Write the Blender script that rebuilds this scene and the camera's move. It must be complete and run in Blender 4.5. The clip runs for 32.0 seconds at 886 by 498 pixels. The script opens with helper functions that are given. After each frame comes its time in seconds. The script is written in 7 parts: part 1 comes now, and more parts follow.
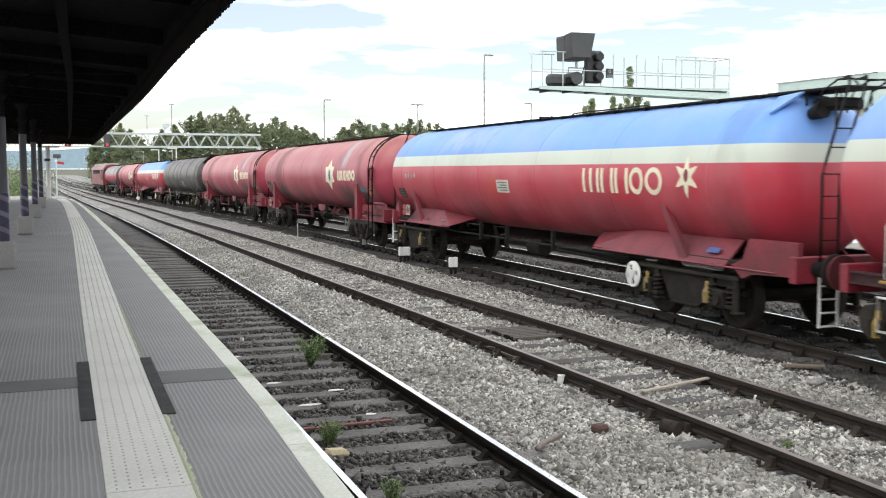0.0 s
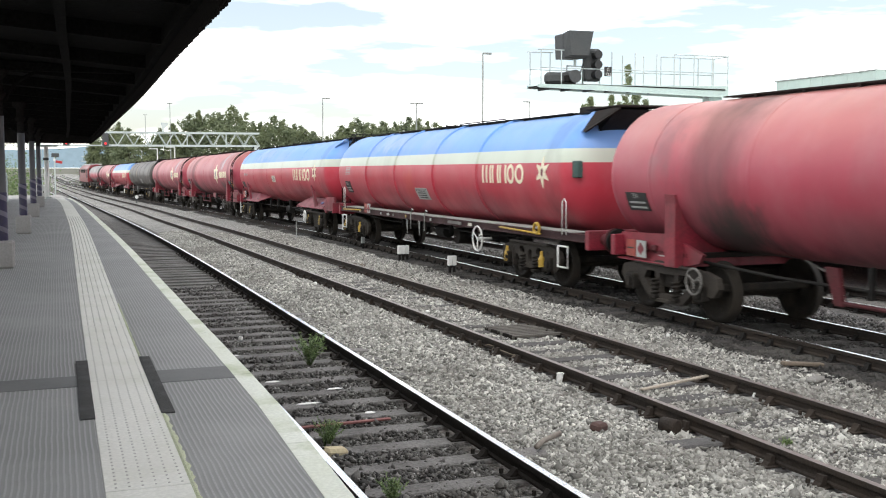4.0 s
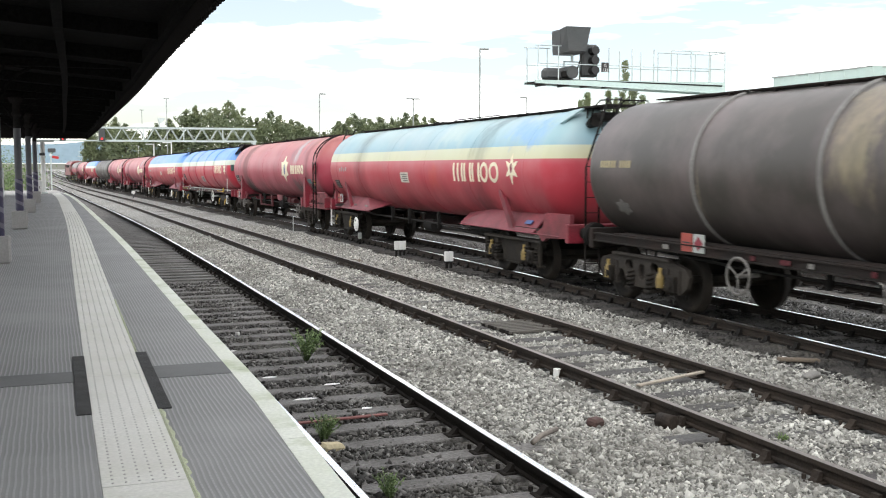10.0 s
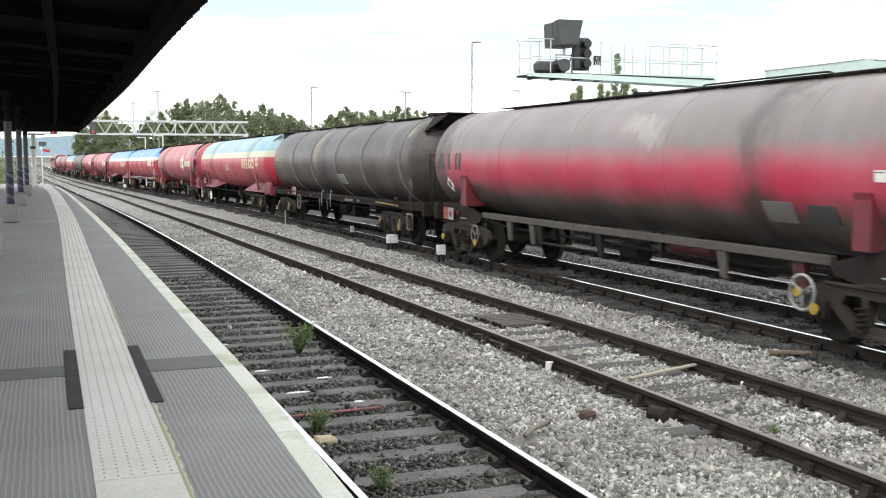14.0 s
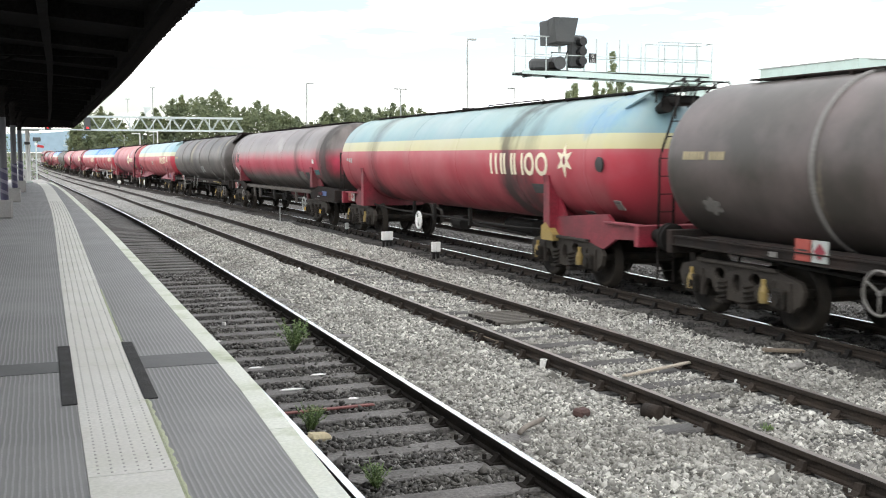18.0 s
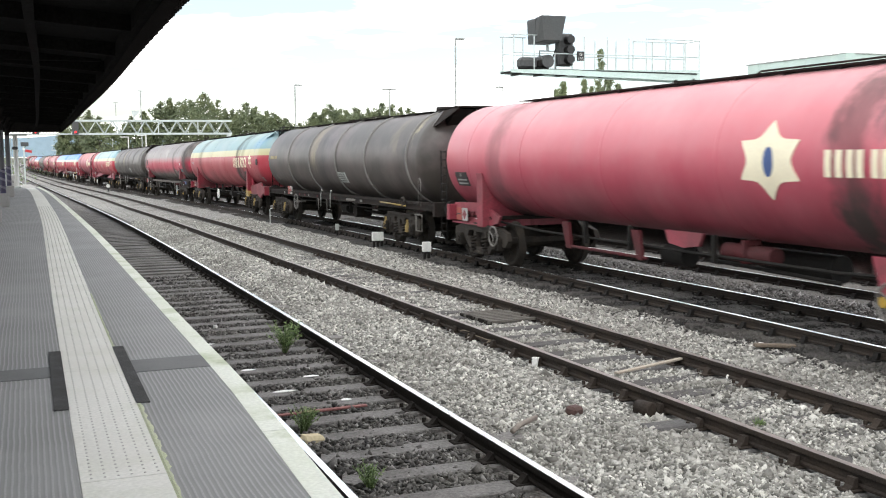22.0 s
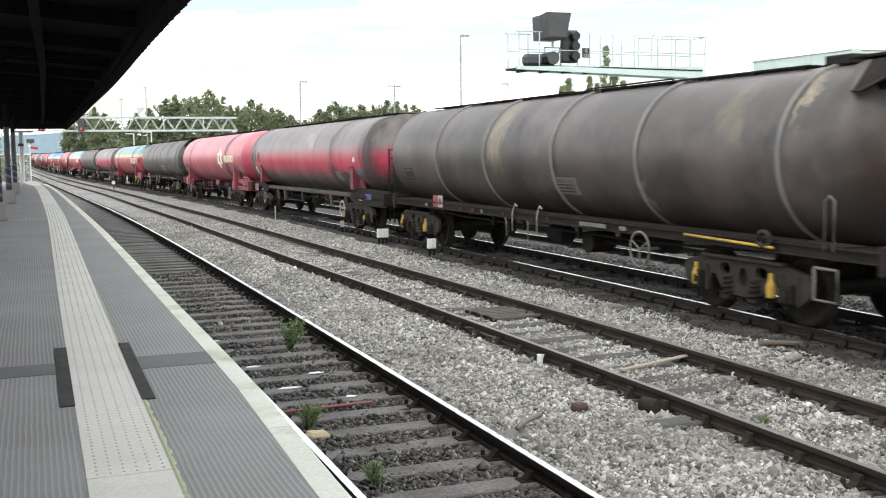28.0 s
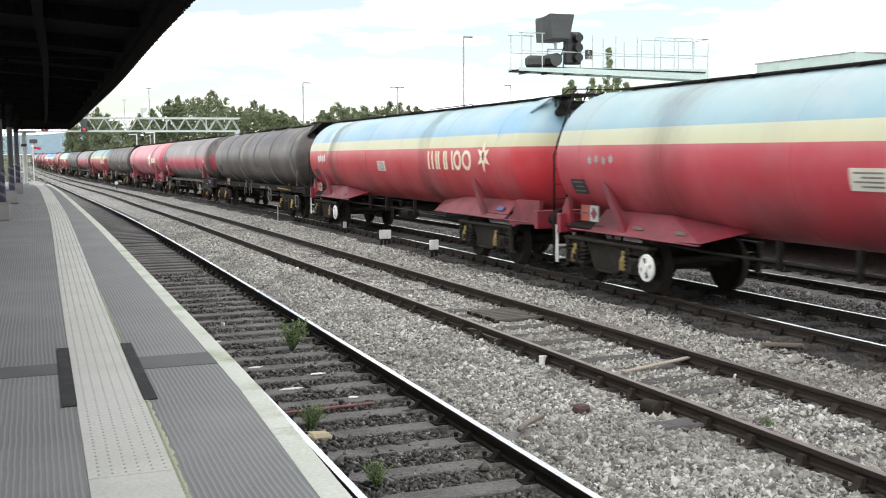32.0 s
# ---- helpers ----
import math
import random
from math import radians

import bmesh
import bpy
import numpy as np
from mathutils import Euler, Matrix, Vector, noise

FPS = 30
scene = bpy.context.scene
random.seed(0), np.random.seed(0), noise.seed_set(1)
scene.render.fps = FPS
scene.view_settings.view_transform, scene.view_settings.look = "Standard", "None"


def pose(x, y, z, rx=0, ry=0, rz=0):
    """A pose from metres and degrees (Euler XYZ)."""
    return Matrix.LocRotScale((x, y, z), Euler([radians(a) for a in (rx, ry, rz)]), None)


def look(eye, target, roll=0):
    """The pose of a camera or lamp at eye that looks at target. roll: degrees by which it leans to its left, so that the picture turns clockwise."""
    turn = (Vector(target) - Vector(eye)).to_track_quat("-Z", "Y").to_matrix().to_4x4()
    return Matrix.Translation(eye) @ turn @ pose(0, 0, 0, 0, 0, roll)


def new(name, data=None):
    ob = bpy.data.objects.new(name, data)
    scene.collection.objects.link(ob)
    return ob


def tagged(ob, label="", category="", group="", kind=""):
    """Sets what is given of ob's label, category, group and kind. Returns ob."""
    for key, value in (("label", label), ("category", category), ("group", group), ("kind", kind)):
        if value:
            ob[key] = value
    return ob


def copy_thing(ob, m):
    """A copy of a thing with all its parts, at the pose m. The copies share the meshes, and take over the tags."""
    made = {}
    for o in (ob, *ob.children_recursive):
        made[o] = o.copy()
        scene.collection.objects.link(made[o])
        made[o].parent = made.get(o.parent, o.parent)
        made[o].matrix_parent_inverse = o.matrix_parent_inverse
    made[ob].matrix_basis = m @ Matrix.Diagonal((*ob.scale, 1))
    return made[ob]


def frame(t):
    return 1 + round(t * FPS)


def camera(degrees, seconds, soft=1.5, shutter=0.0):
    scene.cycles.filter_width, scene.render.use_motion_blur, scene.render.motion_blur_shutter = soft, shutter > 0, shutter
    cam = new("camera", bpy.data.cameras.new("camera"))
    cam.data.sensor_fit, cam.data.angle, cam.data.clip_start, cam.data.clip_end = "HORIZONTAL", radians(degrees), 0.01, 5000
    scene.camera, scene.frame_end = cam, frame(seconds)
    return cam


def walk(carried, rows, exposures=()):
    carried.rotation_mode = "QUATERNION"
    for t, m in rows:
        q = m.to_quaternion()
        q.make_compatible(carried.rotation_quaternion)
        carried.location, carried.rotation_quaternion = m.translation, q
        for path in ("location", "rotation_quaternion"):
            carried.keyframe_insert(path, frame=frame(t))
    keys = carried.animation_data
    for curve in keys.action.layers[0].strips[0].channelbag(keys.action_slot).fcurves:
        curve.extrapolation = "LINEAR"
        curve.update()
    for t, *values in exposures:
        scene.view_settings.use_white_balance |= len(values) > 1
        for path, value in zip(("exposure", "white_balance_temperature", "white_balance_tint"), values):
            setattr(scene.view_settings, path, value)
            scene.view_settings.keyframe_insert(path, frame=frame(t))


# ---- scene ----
# ---- camera ----
cam = camera(2 * math.degrees(math.atan(784 / 1850)), 32.0, soft=1.1, shutter=0.35)
EYE = (0.0, 0.0, 2.401)
# seconds, turn to the right of the line, tilt down, lean
TURNS = [
    (0, 20.219, 4.472, -0.006), (0.5, 20.196, 4.438, -0.031), (1, 20.209, 4.388, -0.026), (1.5, 20.286, 4.371, 0.033),
    (2, 20.378, 4.418, 0.063), (2.5, 20.423, 4.493, 0.041), (3, 20.389, 4.534, -0.013), (3.5, 20.321, 4.535, -0.072),
    (5.5, 20.258, 4.655, -0.159), (6, 20.242, 4.657, -0.229), (6.5, 20.223, 4.675, -0.252), (7, 20.228, 4.679, -0.235),
    (7.5, 20.261, 4.667, -0.240), (8, 20.298, 4.679, -0.240), (8.5, 20.324, 4.715, -0.208), (9, 20.345, 4.761, -0.165),
    (9.5, 20.387, 4.794, -0.104), (10, 20.459, 4.793, -0.040), (10.5, 20.544, 4.783, -0.007), (11, 20.609, 4.820, 0.016),
    (11.5, 20.634, 4.898, 0.017), (12, 20.662, 4.944, -0.012), (12.5, 20.745, 4.932, 0.041), (13, 20.852, 4.937, 0.158),
    (13.5, 20.901, 5.022, 0.125), (14, 20.883, 5.160, -0.051), (14.5, 20.860, 5.274, -0.168), (16.5, 21.155, 5.406, -0.046),
    (17, 21.134, 5.361, -0.047), (17.5, 21.150, 5.325, 0.050), (18, 21.170, 5.312, 0.159), (18.5, 21.171, 5.324, 0.120),
    (19, 21.174, 5.354, -0.025), (19.5, 21.175, 5.370, -0.151), (20, 21.223, 5.366, -0.239), (20.5, 21.363, 5.342, -0.312),
    (21, 21.540, 5.313, -0.376), (21.5, 21.663, 5.308, -0.480), (22, 21.680, 5.330, -0.566), (22.5, 21.612, 5.362, -0.519),
    (23, 21.551, 5.386, -0.411), (23.5, 21.547, 5.392, -0.373), (24, 21.543, 5.399, -0.416), (24.5, 21.481, 5.384, -0.470),
    (25, 21.425, 5.309, -0.472), (25.5, 21.420, 5.235, -0.428), (27.5, 21.418, 5.471, -0.583), (28, 21.400, 5.501, -0.566),
    (28.5, 21.378, 5.550, -0.543), (29, 21.362, 5.614, -0.577), (29.5, 21.349, 5.689, -0.593), (30, 21.322, 5.741, -0.550),
    (30.5, 21.284, 5.718, -0.479), (31, 21.260, 5.623, -0.400), (31.5, 21.260, 5.509, -0.382), (32, 21.271, 5.430, -0.413),
]



def view(turn, tilt, lean):
    return pose(*EYE, 0, 0, -turn) @ pose(0, 0, 0, 90 - tilt) @ pose(0, 0, 0, 0, 0, lean)


walk(cam, [(t, view(a, b, c)) for t, a, b, c in TURNS], exposures=[(0, -0.12), (4, -0.11), (9, -0.07), (12, 0.04), (14, 0.06), (20, 0.06), (28, 0.05), (30, 0.02), (32, -0.06)])

# ---- light ----
world = bpy.data.worlds.new("overcast_sky")
scene.world = world
world.use_nodes = True
wn, wl = world.node_tree.nodes, world.node_tree.links
wn.clear()
SUN_EL, SUN_AZ = radians(52), radians(250)
sky = wn.new("ShaderNodeTexSky")
sky.sky_type, sky.sun_disc, sky.sun_elevation, sky.sun_rotation = "NISHITA", False, SUN_EL, SUN_AZ
blue = wn.new("ShaderNodeBackground")
blue.inputs["Strength"].default_value = 0.15
cloud = wn.new("ShaderNodeBackground")
cloud.inputs["Color"].default_value = (1.0, 1.0, 0.99, 1)
cloud.inputs["Strength"].default_value = 2.7
co = wn.new("ShaderNodeTexCoord")
stretch = wn.new("ShaderNodeMapping")
stretch.inputs["Scale"].default_value = (1.6, 1.6, 9.0)
cn = wn.new("ShaderNodeTexNoise")
cn.inputs["Scale"].default_value, cn.inputs["Detail"].default_value, cn.inputs["Roughness"].default_value = 1.7, 6.0, 0.55
cr = wn.new("ShaderNodeValToRGB")
cr.color_ramp.elements[0].position, cr.color_ramp.elements[0].color = 0.43, (0.16, 0.16, 0.16, 1)
cr.color_ramp.elements[1].position, cr.color_ramp.elements[1].color = 0.55, (1, 1, 1, 1)
cm = wn.new("ShaderNodeMixShader")
wo = wn.new("ShaderNodeOutputWorld")
wl.new(co.outputs["Generated"], stretch.inputs["Vector"])
wl.new(stretch.outputs["Vector"], cn.inputs["Vector"])
wl.new(cn.outputs["Fac"], cr.inputs["Fac"])
wl.new(cr.outputs["Color"], cm.inputs["Fac"])
wl.new(sky.outputs["Color"], blue.inputs["Color"])
wl.new(blue.outputs["Background"], cm.inputs[1])
wl.new(cloud.outputs["Background"], cm.inputs[2])
wl.new(cm.outputs["Shader"], wo.inputs["Surface"])

sun = new("sun", bpy.data.lights.new("sun", "SUN"))
sun.data.energy, sun.data.angle, sun.data.color = 0.75, radians(14), (1.0, 0.96, 0.9)
sun.matrix_world = look((-25, -40, 60), (4, 12, 0))

# ---- materials ----


class Nodes:
    """A small helper for node materials on a principled surface."""

    def __init__(self, name, rough=0.6, metal=0.0, spec=0.5):
        self.mat = bpy.data.materials.new(name)
        self.mat.use_nodes = True
        self.n, self.l = self.mat.node_tree.nodes, self.mat.node_tree.links
        self.n.clear()
        self.out = self.n.new("ShaderNodeOutputMaterial")
        self.p = self.n.new("ShaderNodeBsdfPrincipled")
        self.p.inputs["Roughness"].default_value = rough
        self.p.inputs["Metallic"].default_value = metal
        self.p.inputs["Specular IOR Level"].default_value = spec
        self.l.new(self.p.outputs[0], self.out.inputs["Surface"])
        self.tc = self.n.new("ShaderNodeTexCoord")
        self.geo = None

    def put(self, value, socket):
        if isinstance(value, bpy.types.NodeSocket):
            self.l.new(value, socket)
        elif isinstance(value, (tuple, list)):
            socket.default_value = (*value, 1) if len(value) == 3 and len(socket.default_value) == 4 else value
        else:
            socket.default_value = value

    def coords(self, scale=(1, 1, 1), kind="Object"):
        m = self.n.new("ShaderNodeMapping")
        self.l.new(self.tc.outputs[kind], m.inputs["Vector"])
        m.inputs["Scale"].default_value = scale
        return m.outputs["Vector"]

    def place(self, scale=(1, 1, 1)):
        if self.geo is None:
            self.geo = self.n.new("ShaderNodeNewGeometry")
        m = self.n.new("ShaderNodeMapping")
        self.l.new(self.geo.outputs["Position"], m.inputs["Vector"])
        m.inputs["Scale"].default_value = scale
        return m.outputs["Vector"]

    def island(self):
        if self.geo is None:
            self.geo = self.n.new("ShaderNodeNewGeometry")
        return self.geo.outputs["Random Per Island"]

    def chance(self):
        return self.n.new("ShaderNodeObjectInfo").outputs["Random"]

    def noise(self, scale, detail=4.0, vector=None, rough=0.55, distort=0.0):
        t = self.n.new("ShaderNodeTexNoise")
        t.inputs["Scale"].default_value, t.inputs["Detail"].default_value = scale, detail
        t.inputs["Roughness"].default_value, t.inputs["Distortion"].default_value = rough, distort
        self.l.new(vector or self.coords(), t.inputs["Vector"])
        return t.outputs["Fac"]

    def voronoi(self, scale, vector=None, feature="F1", out="Distance"):
        t = self.n.new("ShaderNodeTexVoronoi")
        t.feature = feature
        t.inputs["Scale"].default_value = scale
        self.l.new(vector or self.coords(), t.inputs["Vector"])
        return t.outputs[out]

    def ramp(self, value, *stops):
        r = self.n.new("ShaderNodeValToRGB")
        e = r.color_ramp.elements
        while len(e) < len(stops):
            e.new(0.5)
        for k, (pos, col) in enumerate(stops):
            col = (col, col, col) if isinstance(col, (int, float)) else col
            e[k].position, e[k].color = pos, (*col, 1)
        self.put(value, r.inputs["Fac"])
        return r.outputs["Color"]

    def mix(self, fac, a, b, how="MIX"):
        m = self.n.new("ShaderNodeMix")
        m.data_type, m.blend_type = "RGBA", how
        self.put(fac, m.inputs[0])
        self.put(a, m.inputs[6])
        self.put(b, m.inputs[7])
        return m.outputs[2]

    def math(self, how, a, b=0.0, c=0.0):
        m = self.n.new("ShaderNodeMath")
        m.operation = how
        for k, v in enumerate((a, b, c)):
            self.put(v, m.inputs[k])
        return m.outputs[0]

    def axis(self, which, vector=None):
        s = self.n.new("ShaderNodeSeparateXYZ")
        self.l.new(vector or self.coords(), s.inputs[0])
        return s.outputs[which]

    def bump(self, height, strength=0.3, distance=0.02):
        b = self.n.new("ShaderNodeBump")
        b.inputs["Strength"].default_value, b.inputs["Distance"].default_value = strength, distance
        self.put(height, b.inputs["Height"])
        self.l.new(b.outputs["Normal"], self.p.inputs["Normal"])

    def done(self, color, rough=None):
        self.put(color, self.p.inputs["Base Color"])
        if rough is not None:
            self.put(rough, self.p.inputs["Roughness"])
        return self.mat


def plain(name, color, rough=0.6, metal=0.0, vary=0.25, scale=6.0, bump=0.1, dirt=(0.05, 0.045, 0.04), amount=0.35, spec=0.5):
    """Painted, worn or cast surfaces: two scales of variation, some dirt and fine relief."""
    k = Nodes(name, rough, metal, spec)
    big = k.noise(scale * 0.25, 5)
    fine = k.noise(scale * 5, 4)
    c = k.mix(k.ramp(fine, (0.3, 0.0), (0.75, 1.0)), tuple(v * (1 - vary) for v in color), tuple(min(1, v * (1 + vary * 0.5)) for v in color))
    c = k.mix(k.math("MULTIPLY", k.ramp(big, (0.45, 0.0), (0.75, 1.0)), amount), c, dirt)
    if bump:
        k.bump(fine, bump, 0.01)
    return k.done(c, k.ramp(big, (0.3, max(0.05, rough - 0.1)), (0.7, min(1, rough + 0.15))))


def livery(name, stops, low_grime_shade=0.5, spill=(), rough=0.42, streak=0.5, grime_shade=(0.035, 0.03, 0.027), soft=0.004, patches=(), top=None):
    """Tank paint in horizontal bands by height over the rail (stops: lower height, colour), with dirt runs down the sides.
    spill: places along the tank with a broad dirty run, as (place, half width, strength)."""
    k = Nodes(name, rough)
    ob = k.coords()
    z, y = k.axis(2, ob), k.axis(1, ob)
    wob = k.math("MULTIPLY", k.math("SUBTRACT", k.noise(5.0, 2), 0.5), 0.03)
    zz = k.math("ADD", z, wob)
    c = stops[0][1]
    ragged = k.math("ADD", z, k.math("MULTIPLY", k.math("SUBTRACT", k.noise(1.6, 5, vector=k.coords((1, 0.7, 1))), 0.5), soft * 1.2))
    for h, col in stops[1:]:
        c = k.mix(k.ramp(k.math("DIVIDE", k.math("SUBTRACT", ragged, h - soft), 2 * soft), (0.0, 0.0), (1.0, 1.0)), c, col)
    # top: the sky's reflection on the upper flank, put into the paint colour
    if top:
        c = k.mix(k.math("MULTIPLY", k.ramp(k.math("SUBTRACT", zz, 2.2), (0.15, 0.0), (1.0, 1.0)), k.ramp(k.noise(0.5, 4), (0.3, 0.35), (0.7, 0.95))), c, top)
    for at, half, low, high, col, power in patches:
        edge = k.math("ADD", k.math("MULTIPLY", k.math("SUBTRACT", k.noise(1.1, 6, vector=k.coords((1, 1, 0.45)), rough=0.7), 0.5), 1.5), k.math("MULTIPLY", k.math("SUBTRACT", k.noise(6.0, 4, vector=k.coords((1, 1, 0.25))), 0.5), 0.3))
        dy = k.math("DIVIDE", k.math("ABSOLUTE", k.math("SUBTRACT", k.math("ADD", y, edge), at)), half)
        dz = k.math("DIVIDE", k.math("ABSOLUTE", k.math("SUBTRACT", k.math("ADD", z, edge), (low + high) / 2)), (high - low) / 2)
        c = k.mix(k.math("MULTIPLY", k.ramp(k.math("MAXIMUM", dy, dz), (0.45, 1.0), (1.15, 0.0)), k.math("MULTIPLY", k.ramp(k.noise(7.0, 5, vector=k.coords((1, 1, 0.3)), rough=0.65), (0.3, 0.5), (0.6, 1.0)), power)), c, col)
    fade = k.noise(0.7, 5, rough=0.6)
    c = k.mix(k.ramp(fade, (0.42, 0.0), (0.72, 0.16)), c, (0.6, 0.45, 0.46))
    runs = k.noise(1.0, 5, vector=k.coords((1.0, 1.3, 0.14)), rough=0.6)
    # darker low flank: splashed grime plus the tank's underside shading, both as colour
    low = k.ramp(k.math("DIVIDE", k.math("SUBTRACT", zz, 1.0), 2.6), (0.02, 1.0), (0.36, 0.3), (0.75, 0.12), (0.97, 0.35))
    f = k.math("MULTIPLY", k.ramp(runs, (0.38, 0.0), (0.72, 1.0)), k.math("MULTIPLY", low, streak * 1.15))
    f = k.math("ADD", f, k.math("MULTIPLY", low, low_grime_shade * 0.55))
    for at, half, power in spill:
        d = k.math("ABSOLUTE", k.math("SUBTRACT", k.math("ADD", y, k.math("MULTIPLY", k.math("SUBTRACT", k.noise(2.2, 4, vector=k.coords((1, 1, 0.5))), 0.5), 1.3)), at))
        f = k.math("ADD", f, k.math("MULTIPLY", k.ramp(k.math("DIVIDE", d, half), (0.25, 1.0), (1.0, 0.0)), k.math("MULTIPLY", k.ramp(runs, (0.25, 0.35), (0.7, 1.0)), power)))
    f = k.math("MINIMUM", f, 0.93)
    c = k.mix(f, c, grime_shade)
    fine = k.noise(30, 3)
    k.bump(k.math("ADD", k.math("MULTIPLY", fine, 0.3), k.noise(1.3, 2)), 0.12, 0.03)
    return k.done(c, k.math("ADD", k.math("MULTIPLY", f, 0.35), rough))


def stones(name, dark, light, tint):
    k = Nodes(name, 0.9)
    r = k.island()
    c = k.ramp(r, (0.0, dark), (0.3, tuple(0.55 * a + 0.45 * b for a, b in zip(dark, light))), (0.8, light), (1.0, tint))
    fine = k.noise(60, 4)
    c = k.mix(k.ramp(fine, (0.4, 0.0), (0.75, 0.35)), c, tuple(0.6 * v for v in dark))
    c = k.mix(k.ramp(k.noise(0.6, 4), (0.46, 0.0), (0.66, 0.55)), c, (0.15, 0.142, 0.124))
    k.bump(fine, 0.5, 0.01)
    return k.done(c)


def bed(name, dark, light):
    """Ballast seen from afar: stones as cells."""
    k = Nodes(name, 0.95)
    v = k.place()
    cell = k.voronoi(23, v, out="Color")
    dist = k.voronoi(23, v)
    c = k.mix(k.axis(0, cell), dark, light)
    # dark cell borders: shade in the gaps between stones, put into the colour
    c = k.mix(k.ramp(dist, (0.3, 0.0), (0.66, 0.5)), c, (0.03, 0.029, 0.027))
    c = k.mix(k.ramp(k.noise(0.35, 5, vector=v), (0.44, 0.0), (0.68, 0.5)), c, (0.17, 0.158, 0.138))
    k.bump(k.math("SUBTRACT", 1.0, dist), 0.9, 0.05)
    return k.done(c)


BALLAST = bed("pale_ballast", (0.22, 0.217, 0.2), (0.62, 0.61, 0.57))
BALLAST_OILY = bed("oily_ballast", (0.085, 0.08, 0.072), (0.27, 0.255, 0.235))
BALLAST_GREY = bed("dark_grey_ballast", (0.07, 0.066, 0.06), (0.24, 0.23, 0.21))
BALLAST_BLACK = bed("near_black_ballast", (0.012, 0.0115, 0.011), (0.034, 0.032, 0.03))
STONE = stones("limestone_ballast", (0.09, 0.087, 0.077), (0.47, 0.462, 0.42), (0.78, 0.77, 0.7))
STONE_BLACK = stones("near_black_stones", (0.01, 0.0095, 0.009), (0.04, 0.037, 0.034), (0.09, 0.085, 0.08))
STONE_GREY = stones("dark_grey_stones", (0.045, 0.043, 0.04), (0.22, 0.212, 0.2), (0.4, 0.39, 0.37))
STONE_OILY = stones("dirty_ballast", (0.03, 0.028, 0.026), (0.14, 0.132, 0.122), (0.33, 0.32, 0.3))
CAST = plain("brown_cast_bogie", (0.046, 0.04, 0.035), 0.75, 0.1, vary=0.5, scale=10, bump=0.4, dirt=(0.08, 0.07, 0.058), amount=0.5, spec=0.15)
SLEEPER_OILY = plain("oily_sleeper", (0.085, 0.079, 0.074), 0.85, vary=0.5, scale=8, bump=0.6, amount=0.4, spec=0.15)
RAIL_BROWN = plain("brown_rusty_rail", (0.037, 0.030, 0.025), 0.8, 0.1, vary=0.45, scale=10, bump=0.4, dirt=(0.075, 0.056, 0.042), amount=0.5, spec=0.2)
SLEEPER_DARK = plain("dark_siding_sleeper", (0.1, 0.097, 0.094), 0.85, vary=0.5, scale=8, bump=0.6, amount=0.5)
SLEEPER = plain("weathered_sleeper", (0.21, 0.2, 0.19), 0.9, vary=0.5, scale=8, bump=0.6, amount=0.6)
RUST = plain("rusty_steel", (0.019, 0.016, 0.014), 0.85, 0.1, vary=0.4, scale=10, bump=0.4, spec=0.15)
RAIL_TOP = plain("polished_rail", (0.82, 0.82, 0.82), 0.22, 1.0, vary=0.05, scale=3, bump=0.0, amount=0.05)
RAIL_DULL = plain("dull_rail", (0.34, 0.31, 0.29), 0.45, 0.8, vary=0.2, scale=6, bump=0.1)
IRON = plain("black_iron", (0.018, 0.017, 0.016), 0.7, 0.2, vary=0.4, scale=10, bump=0.3, spec=0.15)
GREASE = plain("greasy_bogie_steel", (0.024, 0.021, 0.018), 0.75, 0.1, vary=0.5, scale=12, bump=0.4, dirt=(0.07, 0.058, 0.044), amount=0.5, spec=0.15)
UNDER = plain("dirty_underframe", (0.025, 0.021, 0.019), 0.8, 0.0, vary=0.5, scale=7, bump=0.3, dirt=(0.05, 0.034, 0.029), amount=0.6, spec=0.15)
RED = plain("red_frame_paint", (0.24, 0.022, 0.038), 0.5, vary=0.35, scale=6, amount=0.9, dirt=(0.07, 0.03, 0.03))
PINK = plain("faded_red_paint", (0.27, 0.042, 0.062), 0.55, vary=0.3, scale=6, amount=0.8, dirt=(0.09, 0.04, 0.04))
SKIRT = plain("grimy_red_skirt_paint", (0.21, 0.02, 0.034), 0.5, vary=0.3, scale=5, amount=0.85, dirt=(0.09, 0.03, 0.034))
WHITE = plain("white_paint", (0.78, 0.78, 0.75), 0.55, vary=0.1, scale=8, amount=0.25, dirt=(0.2, 0.18, 0.15))
PLATE = plain("pale_notice_plate", (0.6, 0.58, 0.5), 0.55, vary=0.12, scale=9, amount=0.3, dirt=(0.3, 0.28, 0.24))
GHOST = plain("sooty_teal_ghost_mark", (0.06, 0.068, 0.068), 0.6, vary=0.35, scale=8, amount=0.4)
OLDCREAM = plain("worn_cream_mark", (0.4, 0.34, 0.2), 0.6, vary=0.3, scale=10, amount=0.45)
DULLRED = plain("sooty_red_strap_paint", (0.2, 0.02, 0.034), 0.55, vary=0.3, scale=5, amount=0.7, dirt=(0.05, 0.04, 0.036))
CREAM = plain("cream_paint", (0.8, 0.74, 0.55), 0.5, vary=0.08, scale=6, amount=0.15, dirt=(0.3, 0.2, 0.17))
YELLOW = plain("yellow_paint", (0.52, 0.33, 0.04), 0.5, vary=0.2, scale=9, amount=0.4)
OCHRE = plain("grimy_ochre_paint", (0.3, 0.21, 0.06), 0.6, vary=0.3, scale=9, amount=0.5)
ORANGE = plain("orange_plate", (0.33, 0.06, 0.045), 0.55, vary=0.2, scale=8, amount=0.5)
